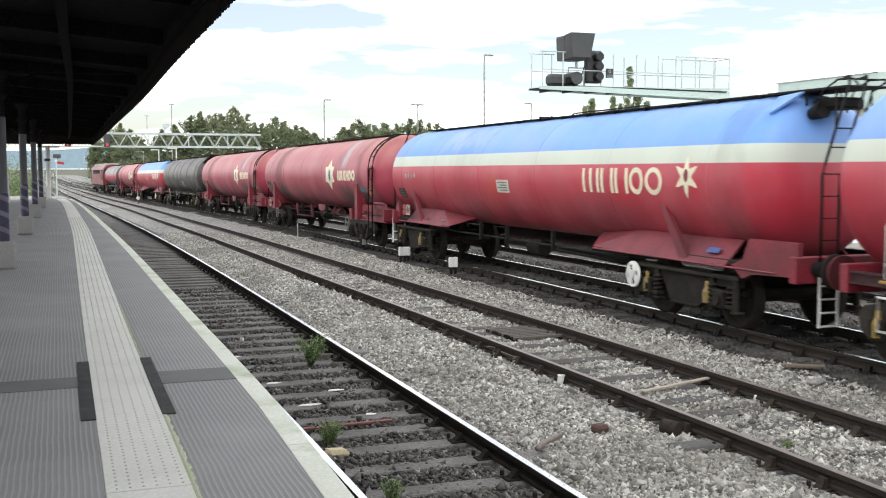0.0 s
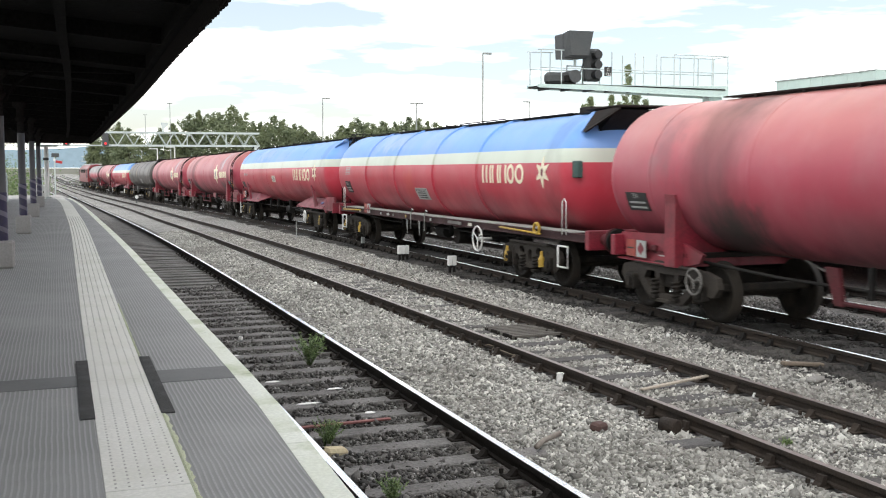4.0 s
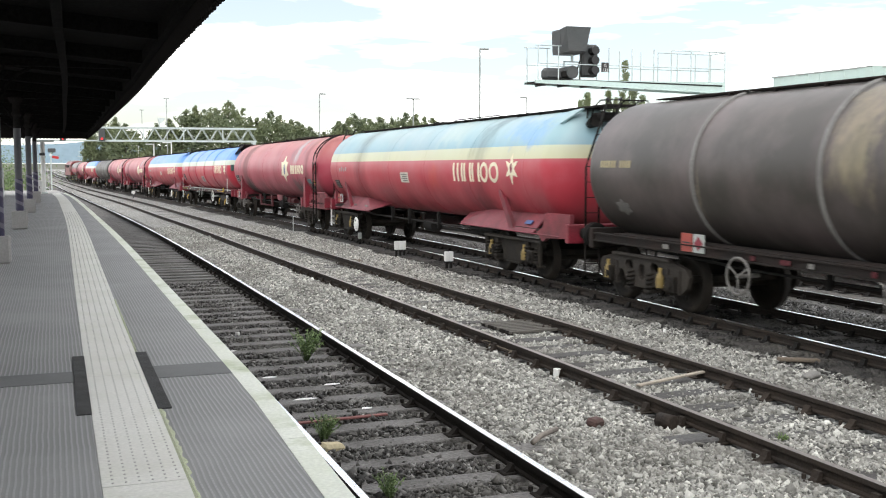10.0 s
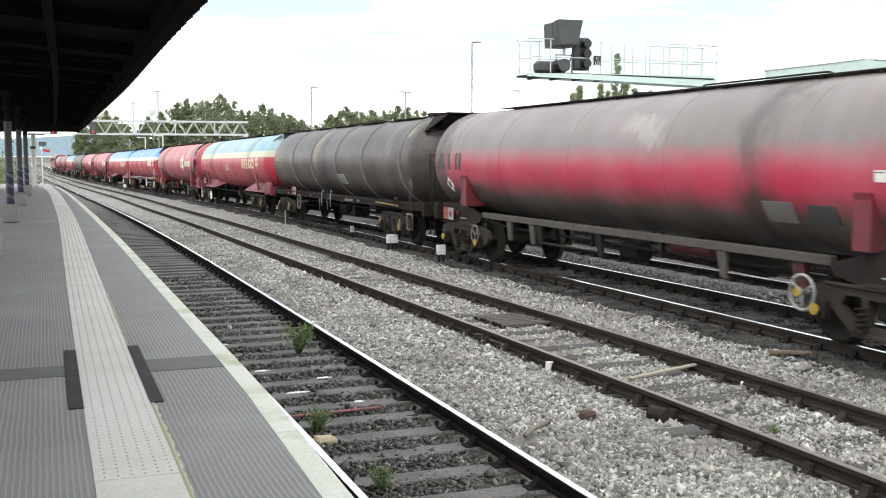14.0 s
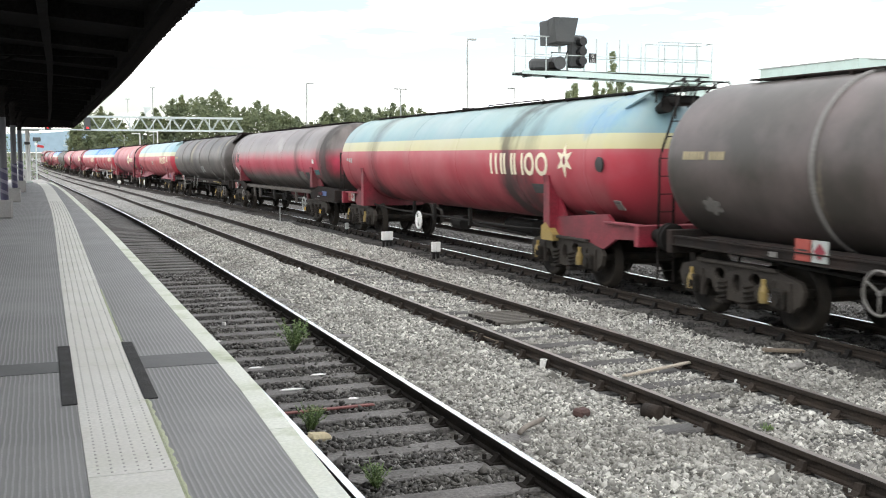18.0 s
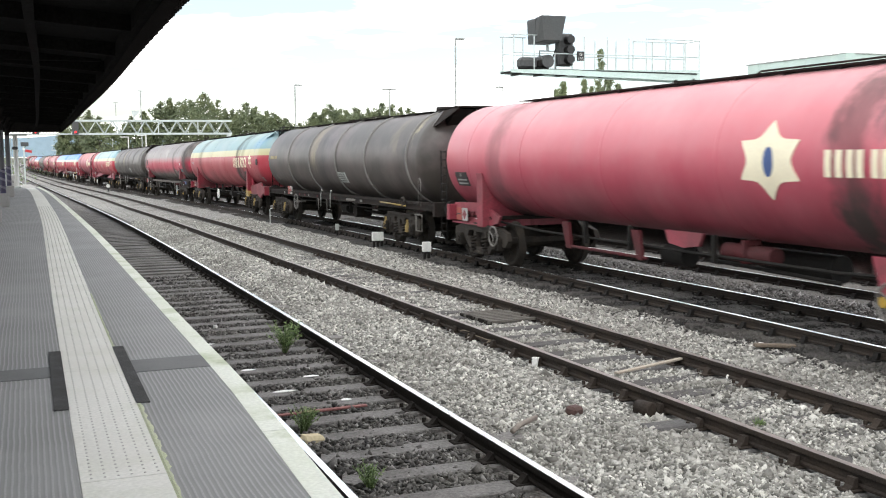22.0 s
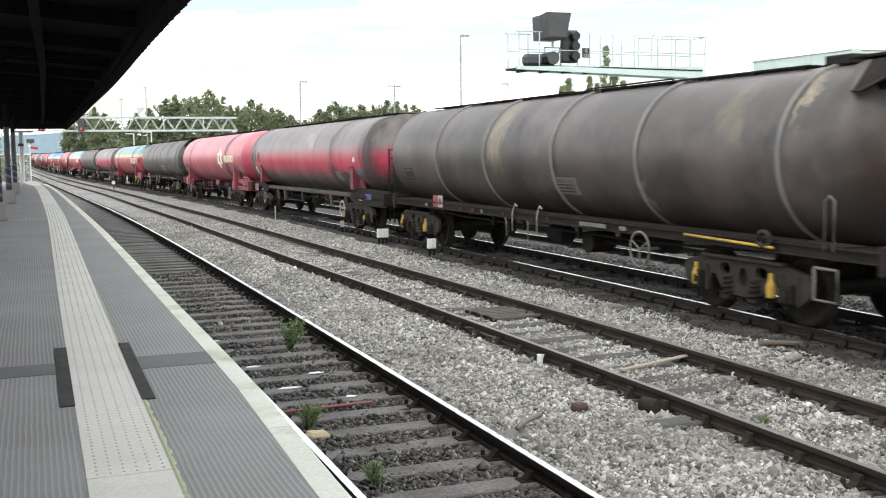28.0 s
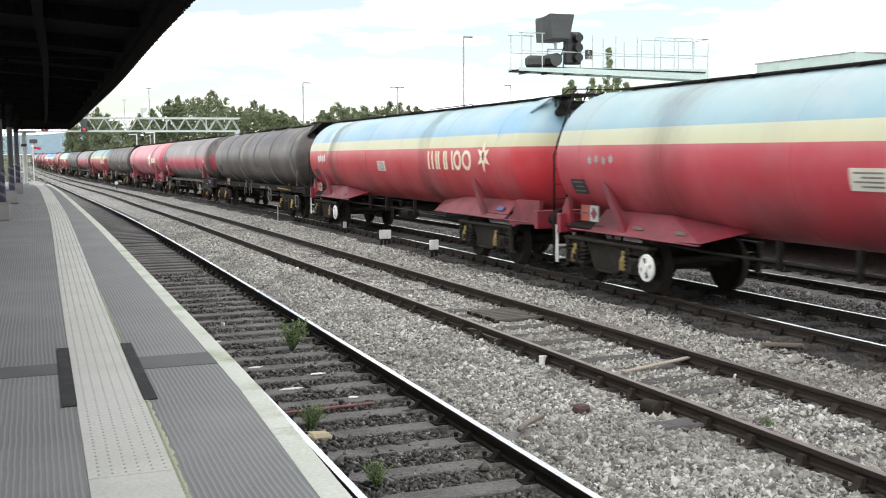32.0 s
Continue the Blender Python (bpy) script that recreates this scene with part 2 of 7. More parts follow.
TEAL = plain("teal_plate", (0.05, 0.22, 0.22), 0.45, vary=0.2, scale=6)
BLUEMARK = plain("blue_mark", (0.04, 0.09, 0.26), 0.45, vary=0.1, scale=6)
DIM = plain("dull_grey_steel", (0.2, 0.19, 0.175), 0.6, 0.2, vary=0.3, scale=8)
GREY = plain("grey_plate", (0.4, 0.42, 0.4), 0.5, vary=0.2, scale=8)
BLACK = plain("black_plate", (0.02, 0.02, 0.02), 0.5, vary=0.3, scale=8, amount=0.2)
GALV = plain("galvanised_steel", (0.6, 0.66, 0.64), 0.45, 0.3, vary=0.12, scale=4, amount=0.25, dirt=(0.3, 0.3, 0.27))
PALE = plain("pale_green_steel", (0.55, 0.68, 0.63), 0.5, vary=0.1, scale=3, amount=0.2, dirt=(0.3, 0.32, 0.28))
SIGNAL = plain("weathered_signal_case", (0.07, 0.075, 0.075), 0.65, vary=0.3, scale=5, amount=0.3, dirt=(0.15, 0.14, 0.13))
CANOPY = plain("near_black_timber", (0.0135, 0.0128, 0.0125), 0.95, vary=0.5, scale=5, bump=0.3, amount=0.4, dirt=(0.022, 0.02, 0.02), spec=0.02)
CANOPY_EDGE = plain("near_black_boards", (0.024, 0.022, 0.022), 0.8, vary=0.4, scale=7, bump=0.3, spec=0.0)
COLUMN = plain("grey_column_paint", (0.095, 0.095, 0.105), 0.5, vary=0.15, scale=5, amount=0.3)


def mosaic():
    k = Nodes("dark_blue_and_grey_banded_paint", 0.45)
    v = k.coords()
    turn = k.math("ARCTAN2", k.axis(1, v), k.axis(0, v))
    band = k.math("SINE", k.math("ADD", k.math("MULTIPLY", k.axis(2, v), 26.0), turn))
    c = k.mix(k.ramp(band, (0.45, 0.0), (0.6, 1.0)), (0.03, 0.026, 0.07), (0.16, 0.15, 0.2))
    c = k.mix(k.ramp(k.noise(9, 4), (0.45, 0.0), (0.7, 0.5)), c, (0.06, 0.055, 0.07))
    return k.done(c)


PURPLE = mosaic()
PLINTH = plain("concrete_plinth", (0.34, 0.33, 0.32), 0.85, vary=0.15, scale=6, bump=0.3, amount=0.3, dirt=(0.2, 0.18, 0.16))
CONCRETE = plain("stained_concrete", (0.33, 0.32, 0.3), 0.9, vary=0.2, scale=4, bump=0.3, amount=0.45, dirt=(0.12, 0.11, 0.1))
RUBBER = plain("black_rubber_pad", (0.028, 0.028, 0.028), 0.8, vary=0.3, scale=30, bump=0.5, amount=0.2)


def ribbed():
    k = Nodes("ribbed_platform_surface", 0.82)
    v = k.place()
    x = k.math("ADD", k.axis(0, v), k.math("MULTIPLY", k.noise(2.5, 3, vector=v), 0.02))
    wave = k.math("SINE", k.math("MULTIPLY", x, 2 * math.pi / 0.03))
    grain = k.noise(90, 3, vector=v)
    blotch = k.noise(0.9, 6, vector=v, rough=0.62)
    c = k.mix(k.ramp(wave, (0.15, 0.0), (0.8, 1.0)), (0.218, 0.218, 0.216), (0.34, 0.339, 0.337))
    c = k.mix(k.ramp(grain, (0.35, 0.0), (0.7, 0.35)), c, (0.22, 0.22, 0.22))
    weave = k.math("SINE", k.math("MULTIPLY", k.axis(1, v), 2 * math.pi / 0.045))
    c = k.mix(k.ramp(k.math("MULTIPLY", weave, wave), (0.3, 0.0), (0.9, 0.3)), c, (0.2, 0.2, 0.205))
    c = k.mix(k.ramp(blotch, (0.42, 0.0), (0.7, 0.45)), c, (0.36, 0.358, 0.355))
    k.bump(k.math("ADD", k.math("MULTIPLY", wave, 0.5), k.math("MULTIPLY", grain, 0.4)), 0.3, 0.005)
    return k.done(c)


def paving(name, base, dirt, moss=0.0):
    k = Nodes(name, 0.85)
    v = k.place()
    c = k.mix(k.ramp(k.noise(45, 4, vector=v), (0.3, 0.0), (0.72, 1.0)), tuple(0.8 * b for b in base), base)
    c = k.mix(k.ramp(k.noise(1.6, 6, vector=v, rough=0.65), (0.42, 0.0), (0.72, 0.55)), c, dirt)
    c = k.mix(k.math("MULTIPLY", k.chance(), 0.16), c, dirt)
    if moss:
        c = k.mix(k.math("MULTIPLY", k.ramp(k.noise(2.6, 5, vector=v), (0.5, 0.0), (0.66, 1.0)), moss), c, (0.3, 0.36, 0.16))
    k.bump(k.noise(45, 4, vector=v), 0.25, 0.006)
    return k.done(c)


STUD = plain("dark_stud", (0.46, 0.45, 0.42), 0.7, vary=0.2, scale=40, amount=0.2)
RIBBED = ribbed()
TACTILE = paving("cream_tactile_paving", (0.8, 0.79, 0.745), (0.6, 0.585, 0.53), 0.12)
MOSS = plain("yellow_green_moss", (0.5, 0.54, 0.36), 0.95, vary=0.4, scale=20, bump=0.5, dirt=(0.5, 0.5, 0.42), amount=0.6)
NOSING = paving("white_painted_nosing", (0.84, 0.86, 0.78), (0.55, 0.59, 0.44), 0.45)
SMOOTH = paving("dark_asphalt_band", (0.135, 0.135, 0.138), (0.19, 0.19, 0.19))


# ---- geometry ----


class Shape:
    """Gathers plain solids into one mesh."""

    def __init__(self):
        self.v, self.f, self.soft = [], [], []

    def add(self, verts, faces, soft=False, m=None):
        n = len(self.v)
        self.v += [tuple(m @ Vector(p)) for p in verts] if m else [tuple(p) for p in verts]
        self.f += [tuple(n + i for i in f) for f in faces]
        self.soft += [soft] * len(faces)
        return self

    def box(self, x0, x1, y0, y1, z0, z1, c=0.0, m=None):
        """A box; c: the width of its chamfered edges."""
        c = min(c, abs(x1 - x0) * 0.45, abs(y1 - y0) * 0.45, abs(z1 - z0) * 0.45)
        if c <= 0:
            p = [(x, y, z) for x in (x0, x1) for y in (y0, y1) for z in (z0, z1)]
            return self.add(p, [(0, 1, 3, 2), (4, 6, 7, 5), (0, 4, 5, 1), (2, 3, 7, 6), (0, 2, 6, 4), (1, 5, 7, 3)], m=m)
        lo, hi = Vector((x0, y0, z0)), Vector((x1, y1, z1))
        p, at = [], {}
        for i in (0, 1):
            for j in (0, 1):
                for k in (0, 1):
                    q = Vector((hi.x if i else lo.x, hi.y if j else lo.y, hi.z if k else lo.z))
                    s = Vector((-1 if i else 1, -1 if j else 1, -1 if k else 1)) * c
                    for a in range(3):
                        w = Vector(q)
                        for b in range(3):
                            if b != a:
                                w[b] += s[b]
                        at[i, j, k, a] = len(p)
                        p.append(w)
        f = []
        for a in range(3):
            b, d = (a + 1) % 3, (a + 2) % 3
            for s in (0, 1):
                ring = []
                for u, w in ((0, 0), (1, 0), (1, 1), (0, 1)):
                    key = [0, 0, 0]
                    key[a], key[b], key[d] = s, u, w
                    ring.append(at[(*key, a)])
                f.append(ring if s else ring[::-1])
            for u in (0, 1):
                for w in (0, 1):
                    k0, k1 = [0, 0, 0], [0, 0, 0]
                    k0[b] = k1[b] = u
                    k0[d] = k1[d] = w
                    k1[a] = 1
                    ring = [at[(*k0, b)], at[(*k1, b)], at[(*k1, d)], at[(*k0, d)]]
                    f.append(ring if (u ^ w) else ring[::-1])
        for i in (0, 1):
            for j in (0, 1):
                for k in (0, 1):
                    ring = [at[i, j, k, a] for a in range(3)]
                    f.append(ring if (i + j + k) % 2 else ring[::-1])
        return self.add(p, f, m=m)

    def cyl(self, a, b, r, n=12, r2=None, caps=True, soft=True):
        a, b = Vector(a), Vector(b)
        r2 = r if r2 is None else r2
        q = (b - a).to_track_quat("Z", "Y").to_matrix()
        ring = [q @ Vector((math.cos(2 * math.pi * i / n), math.sin(2 * math.pi * i / n), 0)) for i in range(n)]
        self.add([a + d * r for d in ring] + [b + d * r2 for d in ring], [(i, (i + 1) % n, n + (i + 1) % n, n + i) for i in range(n)], soft)
        if caps:
            self.add([a + d * r for d in ring], [tuple(range(n))[::-1]])
            self.add([b + d * r2 for d in ring], [tuple(range(n))])
        return self

    def tube(self, points, r, n=8, closed=False):
        """A round bar along points."""
        pts = [Vector(p) for p in points]
        m = len(pts)
        v, f = [], []
        up = Vector((0.013, 0.021, 1))
        for i, p in enumerate(pts):
            a = pts[(i - 1) % m] if closed or i else p
            b = pts[(i + 1) % m] if closed or i < m - 1 else p
            d = (b - a).normalized()
            s = d.cross(up)
            s = s.normalized() if s.length > 0.05 else d.cross(Vector((1, 0, 0))).normalized()
            t = s.cross(d)
            v += [p + (s * math.cos(2 * math.pi * k / n) + t * math.sin(2 * math.pi * k / n)) * r for k in range(n)]
        for i in range(m if closed else m - 1):
            j = (i + 1) % m
            f += [(i * n + k, i * n + (k + 1) % n, j * n + (k + 1) % n, j * n + k) for k in range(n)]
        if not closed:
            f += [tuple(range(n))[::-1], tuple(range((m - 1) * n, m * n))]
        return self.add(v, f, True)

    def plate(self, outline, d0, d1, axis=0):
        """A flat outline (2 coordinates) made thick along an axis; the outline's coordinates are the other two, in order."""
        n = len(outline)
        put = {0: lambda p, d: (d, p[0], p[1]), 1: lambda p, d: (p[0], d, p[1]), 2: lambda p, d: (p[0], p[1], d)}[axis]
        v = [put(p, d0) for p in outline] + [put(p, d1) for p in outline]
        f = [tuple(range(n))[::-1], tuple(range(n, 2 * n))] + [(i, (i + 1) % n, n + (i + 1) % n, n + i) for i in range(n)]
        return self.add(v, f)

    def lathe(self, profile, n=48, soft=True):
        """Turned about the y axis: profile of (y, radius)."""
        v, f = [], []
        for y, r in profile:
            v += [(r * math.sin(2 * math.pi * k / n), y, r * math.cos(2 * math.pi * k / n)) for k in range(n)]
        for i in range(len(profile) - 1):
            f += [(i * n + k, i * n + (k + 1) % n, (i + 1) * n + (k + 1) % n, (i + 1) * n + k) for k in range(n)]
        f += [tuple(range(n))[::-1], tuple(range((len(profile) - 1) * n, len(profile) * n))]
        return self.add(v, f, soft)

    def mesh(self, name):
        me = bpy.data.meshes.new(name)
        me.from_pydata(self.v, [], self.f)
        me.polygons.foreach_set("use_smooth", self.soft)
        bm = bmesh.new()
        bm.from_mesh(me)
        bmesh.ops.recalc_face_normals(bm, faces=bm.faces)
        bm.to_mesh(me)
        bm.free()
        return me


def part(name, shape, material, parent, label="", at=None):
    """Links a shape as one mesh object under a thing or a part."""
    ob = new(name, shape.mesh(name) if isinstance(shape, Shape) else shape)
    if not ob.data.materials:
        ob.data.materials.append(material)
    ob.parent = parent
    if at is not None:
        ob.matrix_basis = at
    return tagged(ob, label)


def thing(name, label, category, m=None, group="", kind=""):
    ob = new(name)
    ob.empty_display_size = 0.2
    if m is not None:
        ob.matrix_basis = m
    return tagged(ob, label, category, group, kind)


def solid(name, shape, material, label="", category="", group="", kind="", m=None):
    ob = new(name, shape.mesh(name) if isinstance(shape, Shape) else shape)
    ob.data.materials.append(material)
    if m is not None:
        ob.matrix_basis = m
    return tagged(ob, label, category, group, kind)


# ---- the lines of the tracks ----


def curve_of(knots):
    """A natural cubic through (along, across)."""
    xs, ys = np.array([k[0] for k in knots], float), np.array([k[1] for k in knots], float)
    n, h = len(xs), np.diff(xs)
    a, b = np.eye(n), np.zeros(n)
    for i in range(1, n - 1):
        a[i, i - 1:i + 2] = h[i - 1], 2 * (h[i - 1] + h[i]), h[i]
        b[i] = 6 * ((ys[i + 1] - ys[i]) / h[i] - (ys[i] - ys[i - 1]) / h[i - 1])
    m = np.linalg.solve(a, b)

    def at(x):
        i = int(np.clip(np.searchsorted(xs, x) - 1, 0, n - 2))
        d, e = x - xs[i], xs[i + 1] - x
        return float((m[i] * e ** 3 + m[i + 1] * d ** 3) / 6 / h[i] + (ys[i] / h[i] - m[i] * h[i] / 6) * e + (ys[i + 1] / h[i] - m[i + 1] * h[i] / 6) * d)

    return at


LINE_3 = curve_of([(-260, 6.0), (-120, 9.2), (-60, 9.9), (-30, 10.1), (0, 10.236), (25, 10.243), (50, 9.9), (75, 9.2), (100, 8.28), (126, 7.3), (163, 5.8), (210, 4.15), (265, 2.4), (330, 1.0), (450, -0.9), (600, -2.6), (900, -5.0)])
LINE_1 = curve_of([(-260, -2.0), (-120, 1.4), (-60, 2.3), (-30, 2.66), (0, 2.776), (25, 2.75), (50, 2.48), (75, 1.9), (105, 1.16), (130, 0.48), (160, -0.35), (215, -2.0), (300, -4.2), (400, -5.8), (600, -8.0), (900, -10.0)])
LINE_2 = curve_of([(-260, 2.4), (-120, 5.6), (-60, 6.3), (-30, 6.6), (0, 6.53), (15, 6.36), (25, 6.12), (43, 5.86), (55, 5.62), (70, 5.42), (85, 5.0), (110, 4.1), (165, 2.4), (215, 0.9), (300, -1.0), (400, -2.8), (600, -5.0), (900, -7.5)])
# how far the lines fall below the level at the platform, on their way
FALL = curve_of([(-900, 0), (-300, 0), (-100, 0), (-30, 0), (0, 0), (18, -0.015), (36, -0.1), (55, -0.26), (80, -0.48), (110, -0.72), (150, -0.97), (200, -1.2), (260, -1.38), (330, -1.5), (450, -1.55), (900, -1.6)])


def LINE_4(y):
    return LINE_3(y) + 3.55


def heading(line, y):
    return math.degrees(math.atan2(line(y + 1) - line(y - 1), 2.0))


def on_track(line, y, z=0.0):
    return pose(line(y), y, z + FALL(y), 0, 0, -heading(line, y))


def strip(ys, line, profile, close=False, falls=False):
    """A bar of one cross-section (across, up) swept along a line."""
    v, f = [], []
    n = len(profile)
    for y in ys:
        x = line(y)
        h = math.atan2(line(y + 1) - line(y - 1), 2.0)
        d = FALL(y) if falls else 0.0
        v += [(x + p * math.cos(h), y - p * math.sin(h), z + d) for p, z in profile]
    for i in range(len(ys) - 1):
        for k in range(n if close else n - 1):
            f.append((i * n + k, i * n + (k + 1) % n, (i + 1) * n + (k + 1) % n, (i + 1) * n + k))
    if close:
        f += [tuple(range(n))[::-1], tuple(range((len(ys) - 1) * n, len(ys) * n))]
    return Shape().add(v, f)


def steps(a, b, near=1.0, grow=0.03):
    out, y = [a], a
    while y < b:
        y += near + grow * abs(y)
        out.append(min(y, b))
    return out


# ---- ground ----
gs = Shape()
edge = [-2500, -900, -400, -100, -20, 0, 30, 55, 80, 110, 150, 200, 300, 900, 2500]
gs.add([(x, y, -0.5 + FALL(min(y, 880))) for y in edge for x in edge], [(j * 15 + i, j * 15 + i + 1, j * 15 + i + 16, j * 15 + i + 15) for j in range(14) for i in range(14)])
EARTH = plain("rough_ground", (0.11, 0.11, 0.075), 0.95, vary=0.4, scale=0.6, bump=0.4, dirt=(0.16, 0.15, 0.13), amount=0.7)
solid("ground", gs, EARTH, "dull grey-green rough ground beyond the railway", "ground", kind="structure")


def berm(a):
    """Heaped stones along the platform line."""
    return 0.055 * math.exp(-((a - 2.15) / 0.5) ** 2)


def bed_height(x, y):
    return -0.185 + 0.035 * (noise.noise(Vector((x * 1.3, y * 1.3, 0.3))) + 0.5 * noise.noise(Vector((x * 4, y * 4, 2.1))))


def ballast_bed():
    ys = steps(-240, 600, 0.45, 0.012)
    across = [-1.45, -0.8, 0, 0.8, 1.3, 1.6, 2.0, 2.4, 2.8, 3.2, 3.8, 4.5, 5.2, 5.7, 6.2, 6.7, 7.4, 8.2, 8.7, 9.3, 10, 11, 12, 13.5, 15, 17, 19, 22, 26]
    v, f = [], []
    for y in ys:
        x0 = LINE_1(y)
        squeeze = (LINE_3(y) - x0) / 7.46
        for a in across:
            x = x0 + a * squeeze
            z = bed_height(x, y) + berm(a * squeeze) - (0.05 if abs(a) < 1.4 else 0) - (0.022 if y < 30 else 0)
            v.append((x, y, (z if a < 25 else -0.5) + FALL(y)))
    n = len(across)
    for i in range(len(ys) - 1):
        f += [(i * n + k, i * n + k + 1, (i + 1) * n + k + 1, (i + 1) * n + k) for k in range(n - 1)]
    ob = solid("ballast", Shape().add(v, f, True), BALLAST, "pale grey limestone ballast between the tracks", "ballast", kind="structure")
    return ob


ballast_bed()
# darker strips: oily under the platform line, near black under the train's line
for line, wide in ((LINE_1, 1.36), (LINE_3, 1.72)):
    ys = steps(-240, 500, 0.6, 0.015)
    v, f = [], []
    n = 7
    for y in ys:
        for k in range(n):
            x = line(y) + wide * (k / 3 - 1)
            v.append((x, y, bed_height(x, y) - (0.075 if k in (0, n - 1) else (0.015 if line is LINE_1 else -0.012)) + FALL(y)))
    f = [(i * n + k, i * n + k + 1, (i + 1) * n + k + 1, (i + 1) * n + k) for i in range(len(ys) - 1) for k in range(n - 1)]
    solid("oily_ballast", Shape().add(v, f, True), BALLAST_OILY if line is LINE_1 else BALLAST_BLACK, "dark ballast under a running line", "ballast", kind="structure")

# dark grey ballast between and under the two lines beyond
v, f, n = [], [], 6
ys = steps(-60, 300, 0.8, 0.02)
for y in ys:
    for k in range(n):
        x = LINE_3(y) + 1.3 + 4.1 * k / (n - 1)
        v.append((x, y, bed_height(x, y) + FALL(y) + (0.07 if k == 1 else 0.012 if 0 < k < n - 1 else -0.06)))
f = [(i * n + k, i * n + k + 1, (i + 1) * n + k + 1, (i + 1) * n + k) for i in range(len(ys) - 1) for k in range(n - 1)]
solid("grimy_ballast", Shape().add(v, f, True), BALLAST_GREY, "dark grey ballast around the line behind the train", "ballast", kind="structure")

# ---- tracks ----
HEAD = [(-0.034, -0.004), (-0.028, 0.0), (0.028, 0.0), (0.034, -0.004), (0.034, -0.04), (0.012, -0.05), (0.011, -0.11), (0.03, -0.125), (0.03, -0.145), (-0.03, -0.145), (-0.03, -0.125), (-0.011, -0.11), (-0.012, -0.05), (-0.034, -0.04)]
RUN = [(-0.03, 0.0005), (0.03, 0.0005), (0.03, 0.0025), (-0.03, 0.0025)]


def sleeper_mesh(material):
    s = Shape().box(-1.3, 1.3, -0.127, 0.127, -0.30, -0.165, 0.012)
    me = s.mesh("sleeper")
    me.materials.append(material)
    return me


def chair_mesh(material):
    s = Shape().box(-0.15, 0.15, -0.07, 0.07, -0.168, -0.15, 0.008)
    s.plate([(-0.11, -0.15), (-0.04, -0.15), (-0.034, -0.085), (-0.05, -0.085), (-0.08, -0.125)], -0.04, 0.04, axis=1)
    s.plate([(0.12, -0.15), (0.04, -0.15), (0.034, -0.065), (0.07, -0.065), (0.09, -0.12)], -0.04, 0.04, axis=1)
    s.cyl((0.14, -0.06, -0.14), (0.14, -0.06, -0.1), 0.02, 6).cyl((-0.14, 0.06, -0.14), (-0.14, 0.06, -0.1), 0.02, 6)
    me = s.mesh("rail_chair")
    me.materials.append(material)
    return me


SLEEPER_MESHES = {1: sleeper_mesh(SLEEPER), 2: sleeper_mesh(SLEEPER_DARK), 3: sleeper_mesh(SLEEPER_OILY), 4: sleeper_mesh(SLEEPER_OILY)}
CHAIR_MESHES = {1: chair_mesh(RUST), 2: chair_mesh(RAIL_BROWN), 3: chair_mesh(IRON)}
CHAIR_MESHES[4] = CHAIR_MESHES[3]


def track(number, line, label, bright, first, last, near, far):
    """A track: two rails with their running surface, sleepers and chairs; one by one from near to far, joined beyond."""
    t = thing("track_%d" % number, label, "railway track", kind="structure")
    ys = steps(first, last, 2.0, 0.03)
    for side in (-0.7525, 0.7525):
        rail = part("rail", strip(ys, line, [(side + a, z) for a, z in HEAD], True, True), RAIL_BROWN if number in (2, 3) else RUST, t)
        part("running_surface", strip(ys, line, [(side + a, z) for a, z in RUN], True, True), RAIL_TOP if bright else RAIL_DULL, rail)
    rest_s, rest_c = Shape(), Shape()
    y = near
    rng = random.Random(number)
    while y < min(far, last):
        m = on_track(line, y + rng.uniform(-0.02, 0.02), rng.uniform(-0.012, 0.008) - (0.04 if number == 4 else 0)) @ pose(rng.uniform(-0.04, 0.04), 0, 0, 0, 0, rng.uniform(-0.8, 0.8))
        part("sleeper", SLEEPER_MESHES[number], SLEEPER, t, at=m)
        for side in (-0.7525, 0.7525):
            part("rail_chair", CHAIR_MESHES[number], RUST, t, at=on_track(line, y) @ pose(side, 0, 0, 0, 0, 0 if side > 0 else 180))
        y += 0.635
    y2 = y
    while y2 < 150:
        rest_s.box(-1.3, 1.3, -0.127, 0.127, -0.32, -0.168 if number != 2 else -0.19, m=on_track(line, y2))
        y2 += 0.635
    part("far_sleepers", rest_s, SLEEPER if number < 3 else SLEEPER_OILY, t)["kind"] = "stuff"
    return t


track(1, LINE_1, "running line with shiny rails on wooden sleepers beside the platform", True, -120, 500, 5.2 - 18 * 0.635, 32)
track(2, LINE_2, "siding with dull rusty rails half buried in pale ballast", False, -120, 400, 6.0 - 16 * 0.635, 26)
track(3, LINE_3, "running line with shiny rails carrying the tank train", True, -250, 700, 9.0 - 20 * 0.635, 40)
track(4, LINE_4, "further running line with shiny rails behind the train", True, -60, 500, 10.0, 24)

# ---- platform ----
PLAT = 0.86
EDGE = curve_of([(-60, 0.9), (-30, 1.15), (0, 1.24), (4, 1.25), (5.2, 1.275), (6.5, 1.312), (8, 1.32), (11, 1.314), (14, 1.31), (20, 1.295), (28, 1.22), (37, 1.1), (46, 0.93), (54.5, 0.62), (64, 0.1)])
GUIDE = curve_of([(-30, 0.3), (-5, 0.36), (5, 0.383), (11, 0.41), (20, 0.475), (29, 0.51), (38, 0.46), (50, 0.3), (55.5, 0.08), (64, -0.4)])  # middle of the tactile strip
FASCIA = curve_of([(-30, 0.7), (-12, 0.92), (7.5, 1.137), (11.8, 1.205), (16.5, 1.31), (25.4, 1.42), (39.5, 1.58), (54, 1.68)])  # canopy edge
